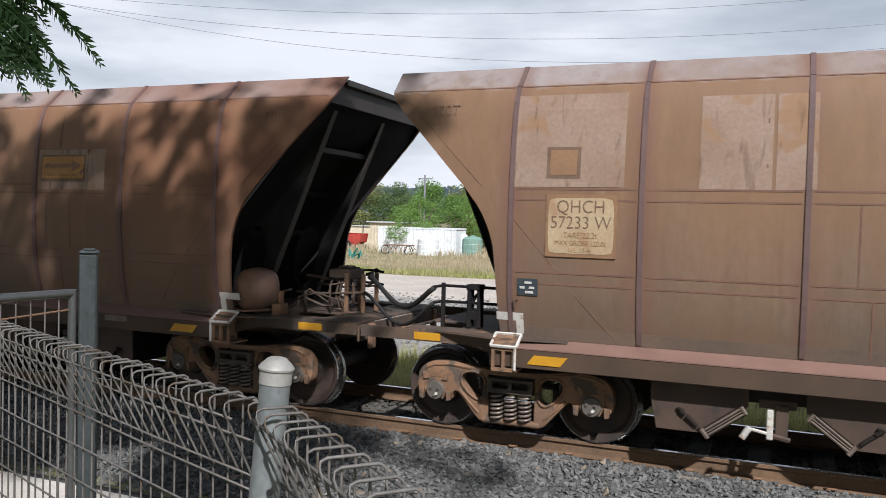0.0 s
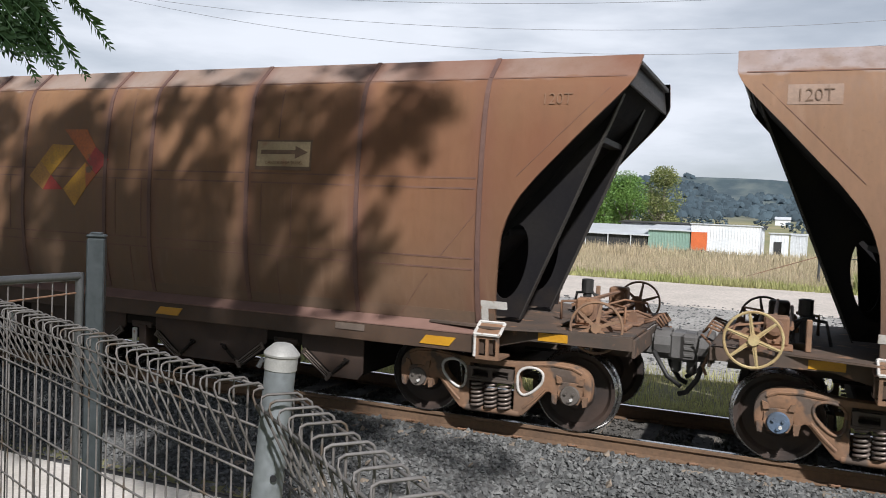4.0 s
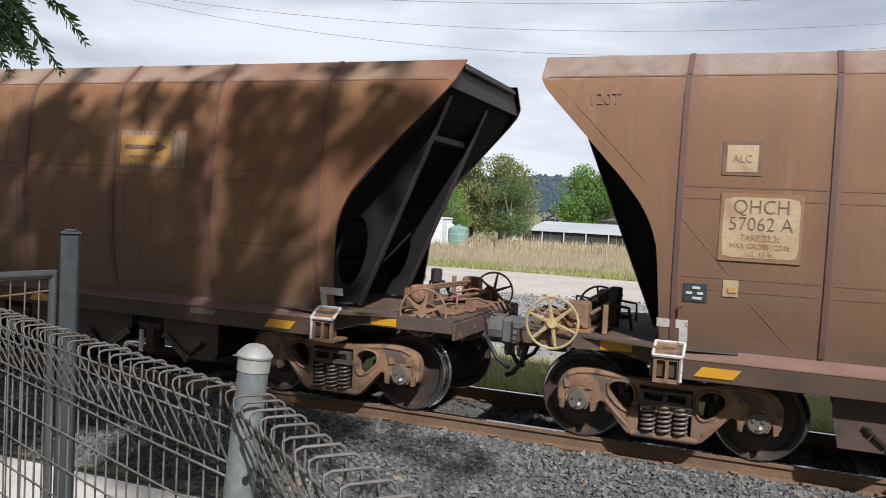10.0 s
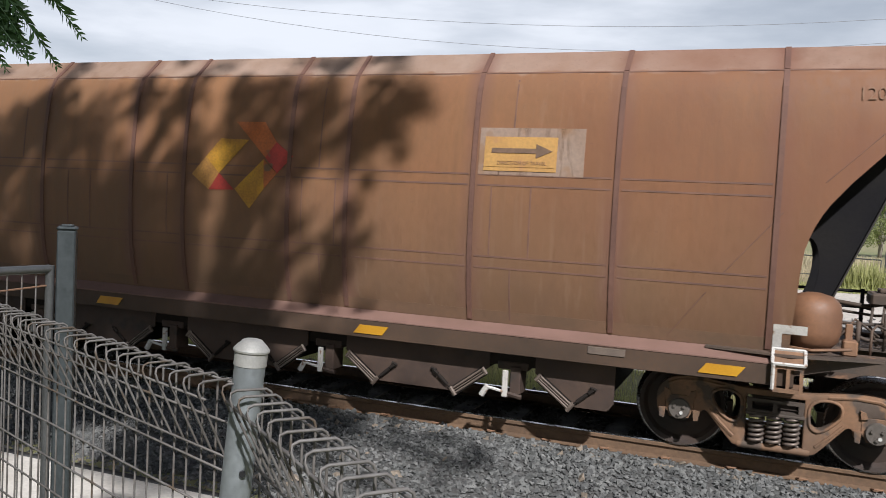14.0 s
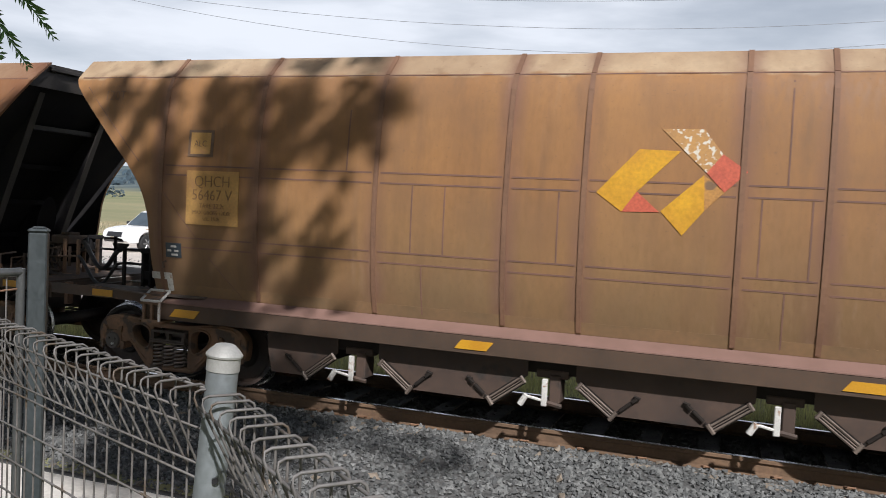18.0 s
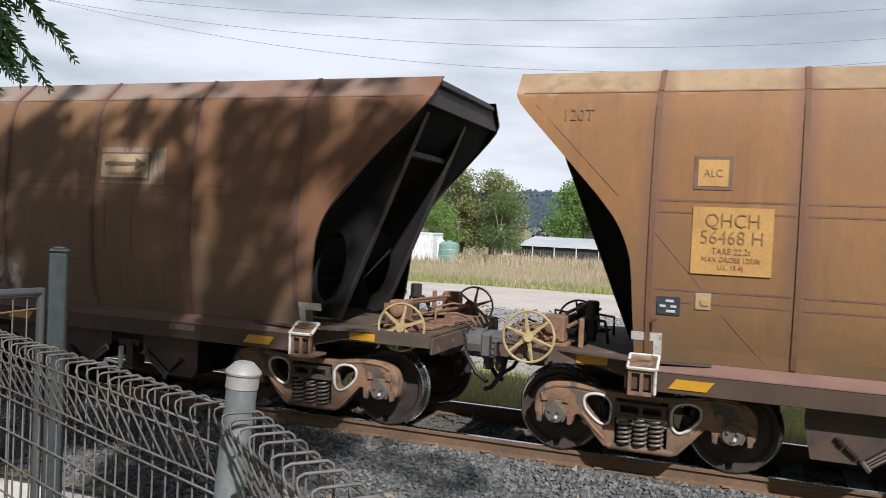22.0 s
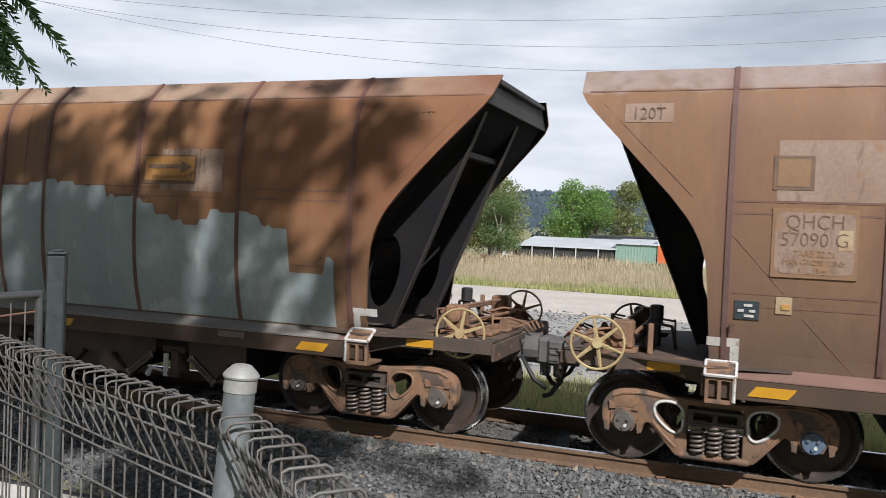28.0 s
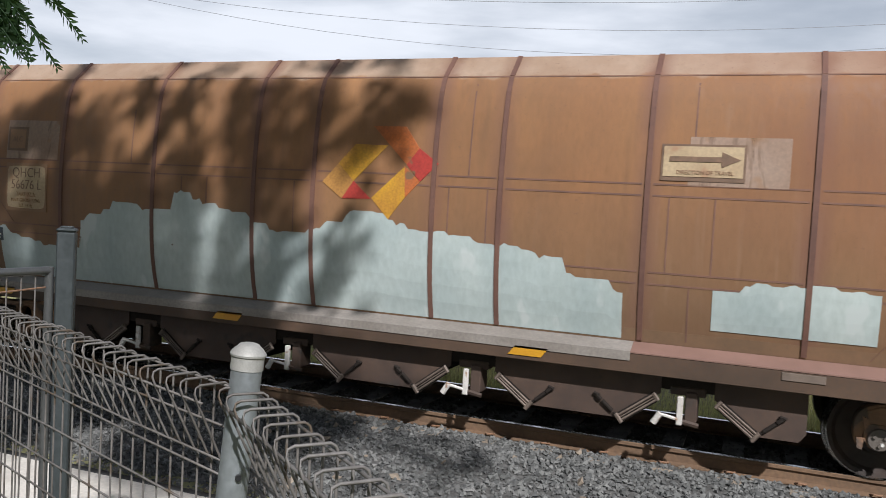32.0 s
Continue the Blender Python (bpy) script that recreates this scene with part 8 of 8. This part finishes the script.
def pane(pts, t=0.012):
    """A thin flat panel through corner points, thickened along its normal."""
    bm = bmesh.new()
    a = [Vector(q) for q in pts]
    n = (a[1] - a[0]).cross(a[2] - a[0]).normalized() * t
    v0, v1 = [bm.verts.new(q + n) for q in a], [bm.verts.new(q - n) for q in a]
    bm.faces.new(v0)
    bm.faces.new(v1[::-1])
    for i in range(len(a)):
        bm.faces.new((v0[i], v0[(i + 1) % len(a)], v1[(i + 1) % len(a)], v1[i]))
    return bm


def ute(m, label, rack=False):
    """A dual-cab ute with its nose at +x."""
    car = empty("ute", m, label, "car", "parked white vehicles")

    def arch(cx, n=9):
        return [(cx + 0.47 * math.cos(math.pi * i / n), 0.40 + 0.47 * math.sin(math.pi * i / n)) for i in range(n + 1)]
    low = [(-2.62, 0.58), (-2.66, 1.00), (-2.60, 1.10), (-0.80, 1.11), (1.05, 1.12), (1.75, 1.08), (2.25, 1.00), (2.48, 0.90), (2.58, 0.72), (2.60, 0.50), (2.45, 0.38)] + arch(1.55) + arch(-1.55) + [(-2.45, 0.46)]
    body = smooth_sharp(part("body", car_block(low, 0.91, 0.07, 0.0, 9.0), M_CARW, car, "glossy white body"), 35)
    top = [(-0.80, 1.09), (-0.74, 1.45), (-0.62, 1.70), (-0.48, 1.77), (0.30, 1.78), (0.52, 1.73), (1.22, 1.09)]
    cab = smooth_sharp(part("cabin", car_block(top, 0.86, 0.06, 0.22, 1.05), M_CARW, car), 35)
    wide = lambda z: 0.865 * (1 - 0.22 * (z - 1.05))
    for sd in (-1, 1):
        for q in (((-0.62, 1.17), (0.14, 1.17), (0.14, 1.63), (-0.48, 1.63)), ((0.21, 1.17), (1.02, 1.17), (0.50, 1.63), (0.21, 1.63))):
            part("side_window", pane([(x, sd * wide(z), z) for x, z in q]), M_GLASSD, cab)
        for x in (0.02, 0.92):
            bm = bmesh.new()
            tube(bm, [(x - 0.09, sd * 0.925, 0.98), (x + 0.07, sd * 0.925, 0.98)], 0.016, 6)
            part("door_handle", bm, M_GRILLE, body)
        bm = bmesh.new()
        box(bm, 0.86, 1.02, sd * 1.0 - 0.09, sd * 1.0 + 0.09, 1.13, 1.29, 0.03)
        part("mirror", bm, M_GRILLE, cab)
        part("headlight", pane([(2.50, sd * 0.44, 0.85), (2.545, sd * 0.44, 0.72), (2.36, sd * 0.80, 0.76), (2.20, sd * 0.82, 0.90)], 0.03), M_LAMPC, body)
        bm = bmesh.new()
        box(bm, -2.69, -2.58, sd * 0.80 - 0.07, sd * 0.80 + 0.07, 0.78, 1.06, 0.02)
        part("tail_light", bm, M_LAMPR, body)
        bm = bmesh.new()
        tube(bm, [(-2.45, sd * 0.918, 1.03), (1.70, sd * 0.918, 1.03)], 0.016, 5)
        part("reflective_stripe", bm, M_YELLOW, body, "yellow reflective stripe")
        for x in (-1.55, 1.55):
            bm = bmesh.new()
            lathe(bm, [(sd * 0.62, 0.24), (sd * 0.62, 0.36), (sd * 0.66, 0.38), (sd * 0.86, 0.38), (sd * 0.895, 0.355), (sd * 0.895, 0.26)], 26, at=(x, 0, 0.38))
            w = smooth_sharp(part("wheel", bm, M_TYRE, car, "", None), 35)
            bm = bmesh.new()
            lathe(bm, [(sd * 0.84, 0.262), (sd * 0.89, 0.255), (sd * 0.87, 0.20), (sd * 0.875, 0.05)], 20, at=(x, 0, 0.38))
            part("rim", bm, M_ALLOY, w)
            for k in range(6):
                bm = bmesh.new()
                c, d = math.cos(k * 1.047), math.sin(k * 1.047)
                tube(bm, [(x + 0.05 * c, sd * 0.885, 0.38 + 0.05 * d), (x + 0.24 * c, sd * 0.885, 0.38 + 0.24 * d)], 0.028, 5)
                part("wheel_spoke", bm, M_ALLOY, w)
    part("windscreen", pane([(1.215, -0.74, 1.14), (1.215, 0.74, 1.14), (0.575, 0.63, 1.70), (0.575, -0.63, 1.70)]), M_GLASSD, cab)
    part("rear_window", pane([(-0.80, -0.68, 1.20), (-0.80, 0.68, 1.20), (-0.67, 0.62, 1.64), (-0.67, -0.62, 1.64)]), M_GLASSD, cab)
    part("grille", pane([(2.52, -0.42, 0.86), (2.52, 0.42, 0.86), (2.595, 0.46, 0.66), (2.595, -0.46, 0.66)], 0.02), M_GRILLE, body)
    part("lower_intake", pane([(2.605, -0.60, 0.55), (2.605, 0.60, 0.55), (2.58, 0.58, 0.44), (2.58, -0.58, 0.44)], 0.016), M_GRILLE, body)
    bm = bmesh.new()
    box(bm, 2.60, 2.63, -0.19, 0.19, 0.555, 0.645, 0.006)
    part("plate_bar", bm, M_BOARD, body)
    bm = bmesh.new()
    box(bm, -2.52, -0.86, -0.76, 0.76, 1.09, 1.118)
    part("tray_cover", bm, M_GRILLE, body)
    bm = bmesh.new()
    for k in range(3):
        plate(bm, [[(0.10 + 0.2 * k, 0.70), (0.26 + 0.2 * k, 0.70), (0.29 + 0.2 * k, 0.88), (0.13 + 0.2 * k, 0.88)]], 0.90, 0.921)
    part("door_marking", bm, M_GRILLE, body, "dark plain marking on the door")
    if rack:
        for x in (-0.95, -0.55, 0.15):
            bm = bmesh.new()
            z = 1.84
            tube(bm, [(x - 0.12 if x < -0.9 else x, -0.72, 1.10 if x < -0.9 else 1.70), (x, -0.66, z), (x, 0.66, z), (x - 0.12 if x < -0.9 else x, 0.72, 1.10 if x < -0.9 else 1.70)], 0.03, 6)
            part("rack_bar", bm, M_CARW, car)
        bm = bmesh.new()
        box(bm, -0.25, 0.1, -0.45, 0.45, 1.80, 1.87, 0.02)
        part("beacon_bar", bm, M_LAMPR, car, "low orange-red light bar")
    return car


def build_cars():
    z = -0.325
    ute(pose(-18.3, 17.55, z, 0, 0, 268), "white dual-cab ute with a yellow stripe parked nose to the track")
    ute(pose(-24.95, 21.9, z, 0, 0, 262), "white dual-cab ute with a roof rack parked on the gravel", True)


def build_cables():
    for a, b, c in ((2.88e-3, 0.0674, 11.375), (3.58e-3, 0.0631, 10.196), (4.91e-3, 0.0708, 9.206)):
        bm = bmesh.new()
        tube(bm, [(x, 26.7 + 0.26 * x, a * x * x + b * x + c) for x in [-46 + 2.0 * i for i in range(32)]], 0.011, 5)
        ob = part("overhead_cable", bm, M_CABLE, None)
        tagged(ob, "thin grey overhead cable sagging across the sky", "cable", "overhead cables")


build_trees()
build_grass()
build_sheds()
build_cars()
build_cables()


# ---- what moves ----
def motions():
    marks = [i * 0.5 for i in range(65)]
    steps = [i * 0.1 for i in range(321)]
    roll = [travel(t) / WHEEL_R for t in steps]
    for k, w in enumerate(WAGONS):
        turn = R180 if k % 2 == 0 else Matrix.Identity(4)
        walk(w, [(t, Matrix.Translation((centre(k) + travel(t), 0, 0)) @ turn) for t in marks])
        way = -1 if k % 2 == 0 else 1
        for bogie in w.children:
            for o in bogie.children:
                if o.name.startswith("wheelset"):
                    x = o.matrix_basis.translation.x
                    walk(o, [(t, pose(x, 0, WHEEL_R, 0, math.degrees(way * a), 0)) for t, a in zip(steps, roll)])


motions()
